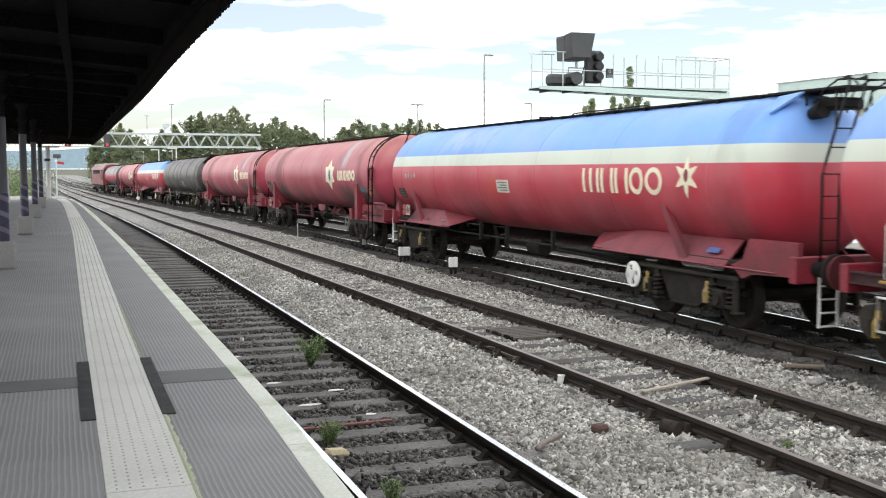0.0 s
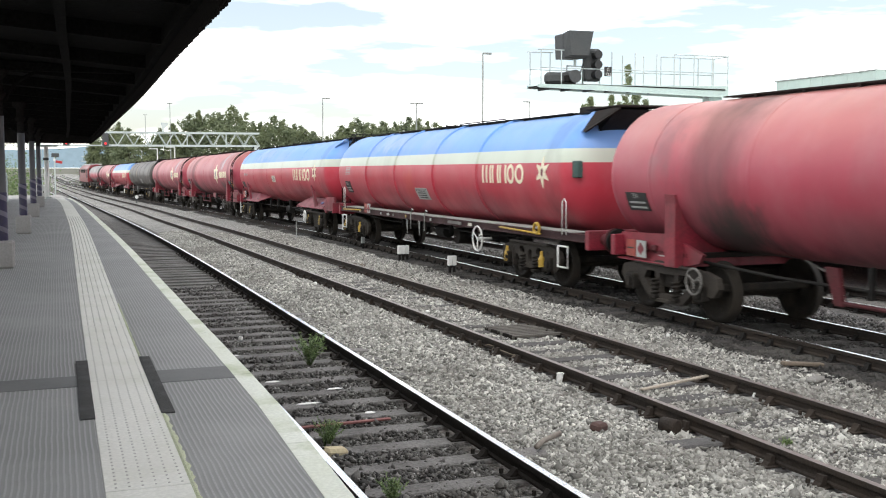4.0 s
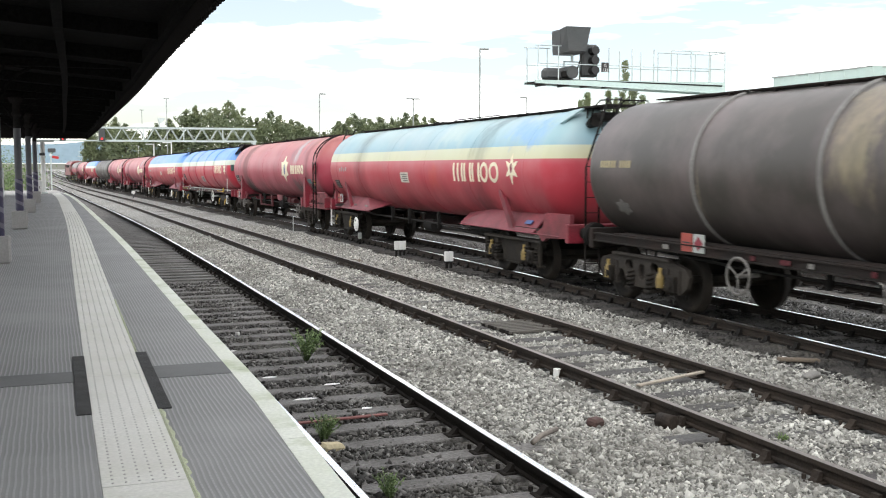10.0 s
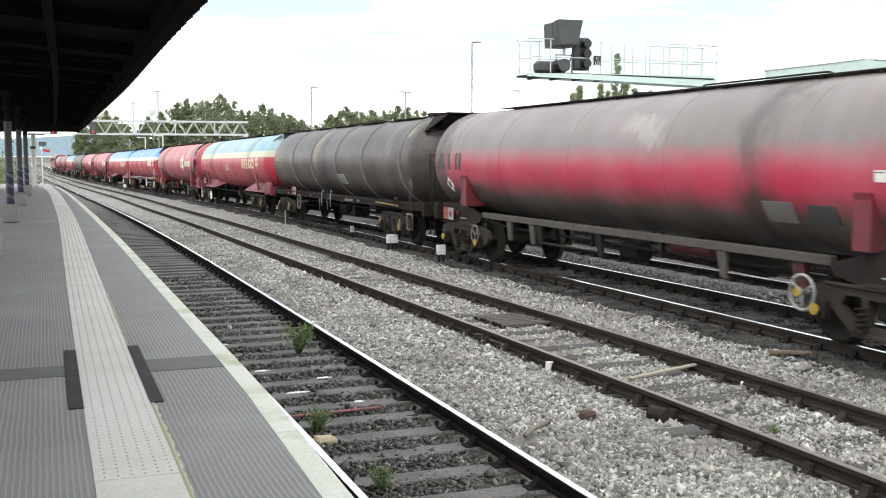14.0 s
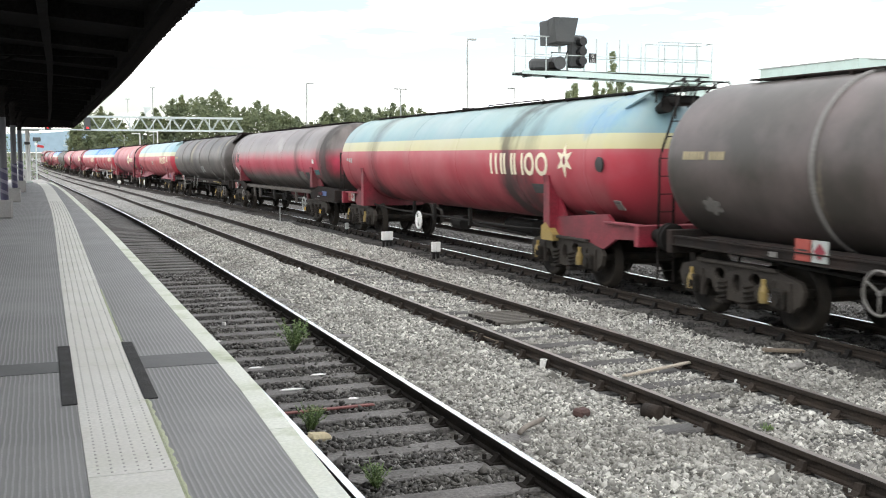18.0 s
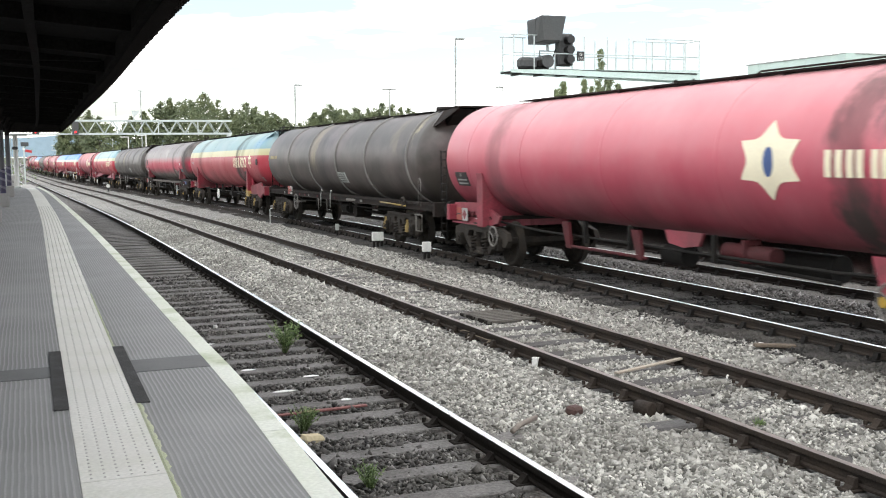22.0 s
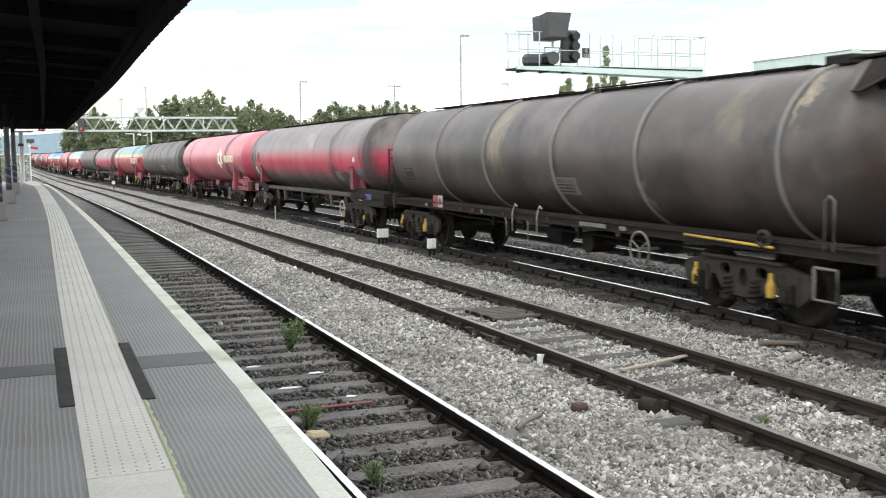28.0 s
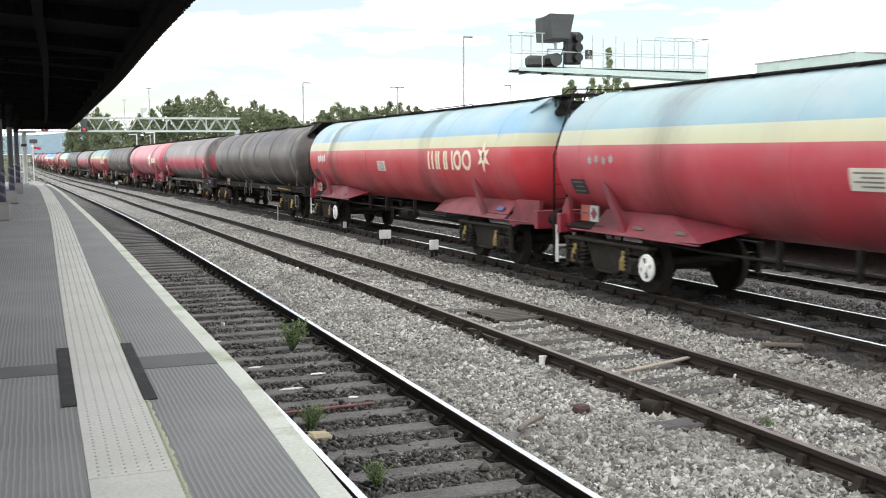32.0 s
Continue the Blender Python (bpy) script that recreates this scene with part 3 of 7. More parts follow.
WAY_Y = [-30.0, -20.0, -10.0, -4.0, 0.0, 2.0] + [y for y in np.arange(3.0, 54.6, 0.75)]


platform = thing("platform", "curved station platform with grey ribbed surface and white edge", "platform", kind="structure")
part("platform_wall", strip(WAY_Y, EDGE, [(-8.5, -0.4), (-8.5, PLAT - 0.03), (-0.02, PLAT - 0.03), (-0.02, PLAT - 0.12), (-0.12, PLAT - 0.14), (-0.12, -0.4)], True), CONCRETE, platform, "stained concrete platform face")


def between(left, right, ys, z0, z1):
    """A slab between two lines."""
    v, f = [], []
    for y in ys:
        v += [(left(y), y, z0), (left(y), y, z1), (right(y), y, z1), (right(y), y, z0)]
    for i in range(len(ys) - 1):
        f += [(i * 4 + k, i * 4 + (k + 1) % 4, i * 4 + 4 + (k + 1) % 4, i * 4 + 4 + k) for k in range(4)]
    f += [(3, 2, 1, 0), tuple(range(len(v) - 4, len(v)))]
    return Shape().add(v, f)


def guide(d):
    return lambda y: GUIDE(y) + d


def rim(d):
    return lambda y: EDGE(y) + d


part("ribbed_surface", between(guide(0.197), rim(-0.13), WAY_Y, PLAT - 0.06, PLAT), RIBBED, platform, "grey ribbed anti-slip surface")
part("ribbed_surface", between(lambda y: -7.0, guide(-0.207), WAY_Y, PLAT - 0.06, PLAT), RIBBED, platform, "grey ribbed anti-slip surface")
part("smooth_band", between(guide(0.27), rim(-0.13), [7.6, 8.06], PLAT - 0.03, PLAT + 0.004), SMOOTH, platform, "dark smooth asphalt strip")
part("smooth_band", between(lambda y: -7.0, guide(-0.28), [7.66, 8.05], PLAT - 0.03, PLAT + 0.004), SMOOTH, platform, "dark smooth asphalt strip")
part("rubber_pad", between(guide(-0.292), guide(-0.203), [6.63, 8.66], PLAT - 0.02, PLAT + 0.008), RUBBER, platform, "black rubber pad")
part("rubber_pad", between(guide(0.188), guide(0.272), [6.63, 8.68], PLAT - 0.02, PLAT + 0.008), RUBBER, platform, "black rubber pad")

# white nosing stones along the edge
y = -8.7
while y < 54:
    y1 = min(y + 2.05, 54.4)
    part("edge_stone", between(rim(-0.13), rim(0.003), [y + 0.004, (y + y1) / 2, y1 - 0.004], PLAT - 0.1, PLAT + 0.003), NOSING, platform)
    y += 2.05

# moss in the joint beside the tactile strip
def moss_line(side, y0, y1, wide, seed):
    r = random.Random(seed)
    v, f = [], []
    y = y0
    while y < y1:
        w = wide * r.uniform(0.25, 1.0)
        x = GUIDE(y) + side * 0.2
        v += [(x - 0.012, y, PLAT + 0.003), (x, y, PLAT + 0.012), (x + w * 0.6, y, PLAT + 0.009), (x + w, y, PLAT + 0.001)]
        y += 0.05
    f = [(i * 4 + k, i * 4 + k + 1, i * 4 + 5 + k, i * 4 + 4 + k) for i in range(len(v) // 4 - 1) for k in range(3)]
    part("moss", Shape().add(v, f), MOSS, platform, "yellow-green moss along the paving joint")["kind"] = "stuff"


moss_line(1, 3.4, 6.6, 0.03, 1)
moss_line(1, 8.7, 12.2, 0.012, 2)

# tactile panels with six rows of small dark studs
y = -8.51
while y < 54:
    y1 = min(y + 2.72, 54.5)
    panel = part("tactile_panel", between(guide(-0.205), guide(0.195), [y + 0.005, y + 0.7, y + 1.4, y + 2.1, y1 - 0.005], PLAT - 0.05, PLAT + 0.004), TACTILE, platform)
    studs = Shape()
    yy = y + 0.05
    while yy < min(y1 - 0.03, 34) and yy > 3:
        for i in range(6):
            x = GUIDE(yy) + 0.062 * (i - 2.5)
            ring = lambda r, z: [(x + r * math.cos(a), yy + r * math.sin(a), z) for a in (0.5, 1.55, 2.6, 3.64, 4.69, 5.74)]
            studs.add(ring(0.0075, PLAT + 0.003) + ring(0.006, PLAT + 0.0075), [(k, (k + 1) % 6, 6 + (k + 1) % 6, 6 + k) for k in range(6)] + [(6, 7, 8, 9, 10, 11)])
        yy += 0.066
    if studs.v:
        part("studs", studs, STUD, panel, "small dark studs")["kind"] = "stuff"
    y += 2.72

# ramp at the far end
part("end_ramp", strip([54.5, 62], EDGE, [(-5.5, -0.4), (-5.5, PLAT - 0.04), (0, PLAT - 0.04), (0, -0.4)], True), CONCRETE, platform, "concrete platform end")

# ---- canopy ----
CAN_Y = [y for y in np.arange(-12, 54.1, 3.0)]
LOW = 3.5  # lower edge of the valance


def canopy():
    c = thing("platform_canopy", "near-black timber platform canopy with a toothed edge", "canopy", kind="structure")
    part("roof", strip(CAN_Y, FASCIA, [(-6.5, LOW + 0.9), (-6.5, LOW + 1.0), (0.02, LOW + 0.42), (0.02, LOW + 0.36)], True), CANOPY, c, "near-black board roof")
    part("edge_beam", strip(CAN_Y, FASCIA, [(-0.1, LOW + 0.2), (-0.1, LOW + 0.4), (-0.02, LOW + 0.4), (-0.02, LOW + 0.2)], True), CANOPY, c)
    # valance boards with pointed ends
    board = Shape()
    board.plate([(-0.073, 0.36), (-0.073, 0.04), (-0.03, 0.0), (0.03, 0.0), (0.073, 0.04), (0.073, 0.36)], -0.012, 0.012, axis=0)
    me = board.mesh("valance_board")
    me.materials.append(CANOPY_EDGE)
    y = 3.0
    far = Shape()
    k = 0
    while y < 54:
        m = pose(FASCIA(y), y, LOW + 0.004 * (k % 3), 0, 0, -heading(FASCIA, y))
        if y < 33:
            part("valance_board", me, CANOPY_EDGE, c, at=m)
        else:
            far.plate([(-0.073, 0.36), (-0.073, 0.04), (-0.03, 0.0), (0.03, 0.0), (0.073, 0.04), (0.073, 0.36)], -0.012, 0.012, axis=0)
            far.v[-12:] = [tuple(m @ Vector(p)) for p in far.v[-12:]]
        y += 0.146
        k += 1
    x = -6.5
    while x < 0:
        n = len(far.v)
        far.plate([(-0.0755, 1.05), (-0.0755, 0.05), (0.0, 0.0), (0.0755, 0.05), (0.0755, 1.05)], -0.012, 0.012, axis=1)
        far.v[n:] = [tuple(Vector(p) + Vector((FASCIA(54) + x, 54, LOW - 0.02))) for p in far.v[n:]]
        x += 0.15
    part("far_valance", far, CANOPY_EDGE, c)["kind"] = "stuff"
    # rafters, purlins and light conduit
    for i, y in enumerate(np.arange(3.0, 51, 2.9)):
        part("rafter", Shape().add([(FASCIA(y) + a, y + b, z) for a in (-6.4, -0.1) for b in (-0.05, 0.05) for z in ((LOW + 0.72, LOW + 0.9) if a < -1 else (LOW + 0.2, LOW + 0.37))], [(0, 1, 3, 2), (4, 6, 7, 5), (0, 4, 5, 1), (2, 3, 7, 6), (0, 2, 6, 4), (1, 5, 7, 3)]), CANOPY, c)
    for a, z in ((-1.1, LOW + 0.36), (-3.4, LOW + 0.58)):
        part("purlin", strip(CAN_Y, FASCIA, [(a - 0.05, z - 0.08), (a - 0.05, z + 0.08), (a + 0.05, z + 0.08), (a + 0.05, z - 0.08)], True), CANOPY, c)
    return c


canopy()


# columns with plinths, painted bands and curved brackets
def column(y):
    m = pose(-0.79 + 0.008 * (y - 17), y, PLAT, 0, 0, 0)
    c = thing("canopy_column", "grey iron canopy column with dark blue base on a concrete plinth", "column", m, "canopy columns")
    part("plinth", Shape().box(-0.17, 0.17, -0.17, 0.17, 0, 0.42, 0.03), PLINTH, c, "pale concrete plinth")
    part("painted_base", Shape().cyl((0, 0, 0.42), (0, 0, 1.15), 0.088, 20), PURPLE, c, "dark blue painted base")
    part("shaft", Shape().cyl((0, 0, 1.15), (0, 0, 2.3), 0.08, 20), COLUMN, c)
    # near-black top of the shaft: shade under the roof, painted as colour
    part("upper_shaft", Shape().cyl((0, 0, 2.3), (0, 0, 2.62), 0.078, 20), CANOPY_EDGE, c, "upper shaft with the canopy's shade in its dark colour")
    cap = Shape().lathe([(0.0, 0.08), (0.05, 0.12), (0.09, 0.12), (0.13, 0.085), (0.3, 0.085), (0.36, 0.15), (0.42, 0.17), (0.46, 0.17)], 20)
    cap.v = [(p[0], -p[2], p[1] + 2.55) for p in cap.v]
    part("capital", cap, CANOPY_EDGE, c, "near-black iron capital")
    for s in (-1, 1):
        pts = [(0.05 * s, 0, 2.5)] + [(s * (0.1 + 1.0 * (1 - math.cos(a))), 0, 2.45 + 0.62 * math.sin(a)) for a in np.linspace(0.15, math.pi / 2, 8)]
        part("bracket", Shape().tube(pts, 0.028, 6), CANOPY, c)
    part("head_beam", Shape().box(-2.0, 1.95, -0.06, 0.06, 2.98, 3.12, 0.01), CANOPY, c)
    return c


for y in (8.5, 17.2, 25.9, 34.2, 42.5):
    column(y)

# ---- the train ----
CZ, TR = 2.248, 1.215  # tank axis over the rail, tank radius
PITCH = 18.29
HALF = 8.6


def tip(e):
    """Where the frame ends, front and rear."""
    return 8.06 if e > 0 else -9.26



def z_to_r(y, half=HALF, dish=0.56):
    """Radius of a tank with dished ends."""
    a = abs(y) - (half - dish)
    return TR if a <= 0 else TR * math.sqrt(max(0.0, 1 - (a / dish) ** 2.3))


def tank_profile(half=HALF, dish=0.56, taper=0.0):
    ys = [half - dish * (1 - math.cos(a)) for a in np.linspace(0.0, math.pi / 2, 9)]
    prof = [(-y, max(0.02, z_to_r(y, half, dish))) for y in ys] + [(-half + 3, TR), (0, TR), (half - 3, TR)] + [(y, max(0.02, z_to_r(y, half, dish))) for y in ys[::-1]]
    return prof


def tank_mesh():
    s = Shape().lathe(tank_profile(), 64)
    s.v = [(x, y, z + CZ) for x, y, z in s.v]
    return s.mesh("tank")


TANK_MESH = tank_mesh()


def on_skin(y, z, out=0.006):
    """A point on the tank's near side at a height."""
    dz = z - CZ
    x = math.sqrt(max(0.0, TR * TR - dz * dz))
    k = (TR + out) / TR
    return (-x * k, y, CZ + dz * k)


def decal(outline, thick=0.01):
    """A flat outline (along, height) laid as a thin plate on the tank's near skin: rings from its middle out follow the curve."""
    n = len(outline)
    cy, cz = sum(p[0] for p in outline) / n, sum(p[1] for p in outline) / n
    # finer along the outline
    fine = []
    for (ya, za), (yb, zb) in zip(outline, outline[1:] + outline[:1]):
        for k in range(3):
            fine.append((ya + (yb - ya) * k / 3, za + (zb - za) * k / 3))
    m = len(fine)
    v = [on_skin(cy, cz, thick)]
    for q in (0.5, 1.0):
        v += [on_skin(cy + (y - cy) * q, cz + (z - cz) * q, thick) for y, z in fine]
    v += [on_skin(y, z, -0.004) for y, z in fine]
    f = [(0, 1 + k, 1 + (k + 1) % m) for k in range(m)]
    for r in (1, 1 + m):
        f += [(r + k, r + m + k, r + m + (k + 1) % m, r + (k + 1) % m) for k in range(m)]
    return Shape().add(v, f)


def rect(y0, y1, z0, z1, slant=0.0):
    ys = np.linspace(y0, y1, 3)
    return [(y, z0) for y in ys] + [(y + slant, z1) for y in ys[::-1]]


def star(y, z, r, inner=0.45, squeeze=1.0, sharp=1.5):
    """A six-pointed star with hollow curved sides."""
    out = []
    for k in range(48):
        a = 2 * math.pi * k / 48
        off = abs((k / 8 + 0.5) % 1 - 0.5) * 2
        q = r * (inner + (1 - inner) * (1 - off) ** sharp)
        out.append((y + math.sin(a) * q * squeeze, z + math.cos(a) * q))
    return out


def ring_decal(y, z, a, b, wide, thick=0.01):
    """An oval ring laid on the tank's near skin."""
    n = 28
    v = []
    for ra, rb, out in ((a, b, -0.004), (a, b, thick), (a - wide, b - wide, thick), (a - wide, b - wide, -0.004)):
        v += [on_skin(y + ra * math.cos(2 * math.pi * k / n), z + rb * math.sin(2 * math.pi * k / n), out) for k in range(n)]
    return Shape().add(v, [(r * n + k, r * n + (k + 1) % n, (r + 1) * n + (k + 1) % n, (r + 1) * n + k) for r in range(3) for k in range(n)])


def wordmark(y0, y1, z0, z1, parent, material, stroke=0.085):
    """A painted company mark as plain shapes: pairs of upright bars, then rings, from the front on."""
    total = y1 - y0
    at = y1
    for share, kind in ((0.25, 3), (0.18, 2), (0.18, 2), (0.18, 0), (0.21, 0)):
        w = share * total
        lo, hi = at - w * 0.94, at - w * 0.06
        for q in range(kind):
            a = lo + (hi - lo - stroke) * q / (kind - 1)
            part("lettering_bar", decal(rect(a, a + stroke, z0, z1)), material, parent)
        if not kind:
            part("lettering_ring", ring_decal((lo + hi) / 2, (z0 + z1) / 2, (hi - lo) / 2, (z1 - z0) / 2 + 0.01, stroke * 0.95), material, parent)
        at -= w


def wheelset_mesh():
    s = Shape()
    for side in (-1, 1):
        w = Shape().lathe([(-0.067, 0.09), (-0.067, 0.14), (-0.02, 0.16), (-0.02, 0.36), (-0.067, 0.38), (-0.067, 0.455), (0.045, 0.46), (0.055, 0.488), (0.075, 0.488), (0.075, 0.38), (0.02, 0.36), (0.02, 0.16), (0.075, 0.14), (0.075, 0.09)], 28)
        s.add([(side * (0.7525 - y), x, z) for x, y, z in w.v], w.f, True)
        for k in range(3):
            a = 2 * math.pi * k / 3
            s.cyl((side * 0.76, 0.27 * math.cos(a), 0.27 * math.sin(a)), (side * 0.79, 0.27 * math.cos(a), 0.27 * math.sin(a)), 0.035, 8)
    s.cyl((-0.95, 0, 0), (0.95, 0, 0), 0.075, 14)
    me = s.mesh("wheelset")
    me.materials.append(GREASE)
    return me


WHEELSET_MESH = wheelset_mesh()
WHEELS = []


def holed_plate(outer, holes, x0, x1):
    """A thick plate across x from an outline (along, height), with openings through it."""
    bm = bmesh.new()
    edges = []
    for loop in [outer] + holes:
        vs = [bm.verts.new((x0, y, z)) for y, z in loop]
        edges += [bm.edges.new((vs[k], vs[(k + 1) % len(vs)])) for k in range(len(vs))]
    bmesh.ops.triangle_fill(bm, use_beauty=True, edges=edges)
    got = bmesh.ops.extrude_face_region(bm, geom=bm.faces[:])
    for e in got["geom"]:
        if isinstance(e, bmesh.types.BMVert):
            e.co.x = x1
    bm.verts.index_update()
    s = Shape().add([v.co.copy() for v in bm.verts], [tuple(v.index for v in f.verts) for f in bm.faces])
    bm.free()
    return s


def oval(y, z, a, b, n=12):
    return [(y + a * math.cos(2 * math.pi * k / n), z + b * math.sin(2 * math.pi * k / n)) for k in range(n)]


def side_frame_mesh(kind):
    s = Shape()
    if kind == "plate":
        o = [(-1.42, 0.8), (-1.42, 0.66), (-0.66, 0.63), (-0.46, 0.34), (-0.36, 0.28), (0.36, 0.28), (0.46, 0.34), (0.66, 0.63), (1.42, 0.66), (1.42, 0.8)]
        s.plate(o, -1.06, -1.0)
        s.box(-1.14, -0.96, -1.44, 1.44, 0.76, 0.82, 0.01).box(-1.1, -1.0, -0.36, 0.36, 0.26, 0.3, 0.008)
        for y in (-1.34, -0.76, 0.76, 1.34):
            s.cyl((-1.09, y, 0.3), (-1.09, y, 0.8), 0.055, 10)
            s.box(-1.14, -1.0, y - 0.08, y + 0.08, 0.27, 0.31, 0.01)
    elif kind == "oval":
        half = [(0.3, 0.3), (0.5, 0.4), (0.62, 0.56), (0.72, 0.56), (0.78, 0.4), (0.82, 0.32), (1.2, 0.32), (1.34, 0.42), (1.4, 0.6), (1.32, 0.72), (0.95, 0.8), (0.4, 0.84)]
        s = holed_plate([(-y, z) for y, z in half[::-1]] + half, [oval(-0.4, 0.66, 0.13, 0.085), oval(0.4, 0.66, 0.13, 0.085), oval(0.0, 0.56, 0.1, 0.14)], -1.07, -0.99)
        s.box(-1.13, -1.04, -0.9, 0.9, 0.8, 0.85, 0.01)
        for y in (-0.98, 0.98):
            s.box(-1.1, -1.0, y - 0.2, y - 0.14, 0.3, 0.7, 0.01).box(-1.1, -1.0, y + 0.14, y + 0.2, 0.3, 0.7, 0.01)
    else:
        half = [(0.46, 0.2), (0.8, 0.46), (1.0, 0.58), (1.08, 0.42), (1.3, 0.42), (1.42, 0.56), (1.36, 0.72), (1.05, 0.79), (0.55, 0.8), (0.3, 0.86)]
        s = holed_plate([(-y, z) for y, z in half[::-1]] + half, [[(-0.2, 0.33), (0.2, 0.33), (0.22, 0.66), (-0.22, 0.66)], [(0.3, 0.36), (0.44, 0.36), (0.68, 0.55), (0.6, 0.68), (0.34, 0.68)], [(-0.34, 0.68), (-0.6, 0.68), (-0.68, 0.55), (-0.44, 0.36), (-0.3, 0.36)]], -1.08, -0.98)
        s.box(-1.12, -1.04, -0.46, 0.46, 0.19, 0.25, 0.01)
        s.box(-1.12, -1.05, -0.95, 0.95, 0.78, 0.82, 0.01)
    me = s.mesh("side_frame")
    me.materials.append(GREASE if kind == "plate" else CAST)
    return me


SIDE_FRAMES = {k: side_frame_mesh(k) for k in ("plate", "cast", "oval")}


def coil(x, y, z0, z1, r=0.075, turns=4):
    n = turns * 8
    return Shape().tube([(x + r * math.cos(2 * math.pi * k / 8), y + r * math.sin(2 * math.pi * k / 8), z0 + (z1 - z0) * k / n) for k in range(n + 1)], 0.02, 5)


AXLE_BOX = Shape().box(-1.18, -1.02, -0.13, 0.13, 0.33, 0.6, 0.02).cyl((-1.21, 0, 0.46), (-1.18, 0, 0.46), 0.085, 14).mesh("axle_box")
SPRING = Shape().box(-1.16, -1.0, -0.09, 0.09, 0.34, 0.4, 0.01)
SPRING.f += [tuple(i + len(SPRING.v) for i in f) for f in coil(-1.08, 0, 0.4, 0.68).f]
SPRING.soft += [True] * (len(SPRING.f) - len(SPRING.soft))
SPRING.v += coil(-1.08, 0, 0.4, 0.68).v
SPRING = SPRING.mesh("spring")
SPRING.materials.append(GREASE)
DAMPER = Shape().cyl((-1.15, 0, 0.36), (-1.15, 0, 0.52), 0.065, 12).cyl((-1.15, 0, 0.52), (-1.15, 0, 0.6), 0.065, 12, r2=0.03).cyl((-1.15, 0, 0.6), (-1.15, 0, 0.68), 0.03, 10)
DAMPER = DAMPER.mesh("damper")
MIRROR = Matrix.Rotation(math.pi, 4, "Z")


def bogie(parent, y, kind, yellow, box_paint, damper_paint=None, cap=None):
    b = part("bogie", Shape().box(-1.0, 1.0, -0.2, 0.2, 0.42, 0.72, 0.03).box(-0.95, 0.95, -1.3, -1.2, 0.5, 0.62, 0.02).box(-0.95, 0.95, 1.2, 1.3, 0.5, 0.62, 0.02).cyl((0, 0, 0.7), (0, 0, 0.95), 0.3, 16), GREASE, parent, at=pose(0, y, 0))
    for turn in (Matrix.Identity(4), MIRROR):
        part("side_frame", SIDE_FRAMES[kind], GREASE, b, at=turn)
        for ay in (-1.0, 1.0):
            bx = AXLE_BOX.copy()
            part("axle_box", bx, box_paint, b, at=turn @ pose(0, ay, 0))
            if cap:
                part("axle_cap", Shape().cyl((-1.235, 0, 0.46), (-1.21, 0, 0.46), 0.075, 14).cyl((-1.245, 0, 0.46), (-1.235, 0, 0.46), 0.03, 8), cap, b, "yellow axle cap", at=turn @ pose(0, ay, 0))
            if kind == "plate":
                for dy in (-0.24, 0.24):
                    part("spring", SPRING, GREASE, b, at=turn @ pose(0, ay + dy, 0))
            else:
                part("spring", SPRING, GREASE, b, at=turn @ pose(0, ay * 0.3, -0.1))
            if yellow:
                d = DAMPER.copy()
                part("damper", d, damper_paint or YELLOW, b, "yellow damper", at=turn @ pose(0, ay + (0.3 if ay < 0 else -0.02), 0.02))
    for ay in (-1.0, 1.0):
        w = part("wheelset", WHEELSET_MESH, GREASE, b, at=pose(0, ay, 0.46))
        WHEELS.append(w)
    return b


def buffer_set(parent, end, material):
    t = tip(end)
    for x in (-0.87, 0.87):
        s = Shape().cyl((x, t, 1.05), (x, t + end * 0.22, 1.05), 0.11, 14).cyl((x, t + end * 0.22, 1.05), (x, t + end * 0.4, 1.05), 0.07, 12).cyl((x, t + end * 0.4, 1.05), (x, t + end * 0.45, 1.05), 0.23, 20)
        part("buffer", s, material, parent, "greasy black buffer")
    part("coupling", Shape().tube([(0, t, 1.0), (0, t + end * 0.2, 0.95), (0, t + end * 0.35, 0.82), (0, t + end * 0.5, 0.8)], 0.035, 6).box(-0.06, 0.06, t - 0.05, t + 0.05, 0.9, 1.1, 0.01), IRON, parent)
    part("brake_hose", Shape().tube([(0.35, t, 0.95), (0.35, t + end * 0.25, 0.9), (0.33, t + end * 0.33, 0.6), (0.3, t + end * 0.46, 0.55)], 0.025, 6), IRON, parent)


def ladder(parent, y, x, z0, z1, width, material, curved=True, rungs=8, label=""):
    """A side ladder; curved: it follows the tank's skin over the top half."""
    s = Shape()
    zc = CZ + 0.2
    for dy in (-width / 2, width / 2):
        pts = [(x, y + dy, z0), (x, y + dy, min(z1, zc))]
        if curved:
            r = -x
            for a in np.linspace(0.25, 1.25, 8):
                pts.append((-r * math.cos(a), y + dy, zc - 0.03 + (z1 - zc) * math.sin(a) / math.sin(1.25)))
        s.tube(pts, 0.022, 6)
    k = 0
    for i in range(rungs):
        z = z0 + 0.12 + (min(z1, zc) - z0 - 0.15) * i / (rungs - 1)
        s.tube([(x, y - width / 2, z), (x, y + width / 2, z)], 0.014, 6)
    if curved:
        r = -x
        for a in np.linspace(0.35, 1.2, 5):
            p = (-r * math.cos(a), zc - 0.03 + (z1 - zc) * math.sin(a) / math.sin(1.25))
            s.tube([(p[0], y - width / 2, p[1]), (p[0], y + width / 2, p[1])], 0.014, 6)
    return part("ladder", s, material, parent, label)


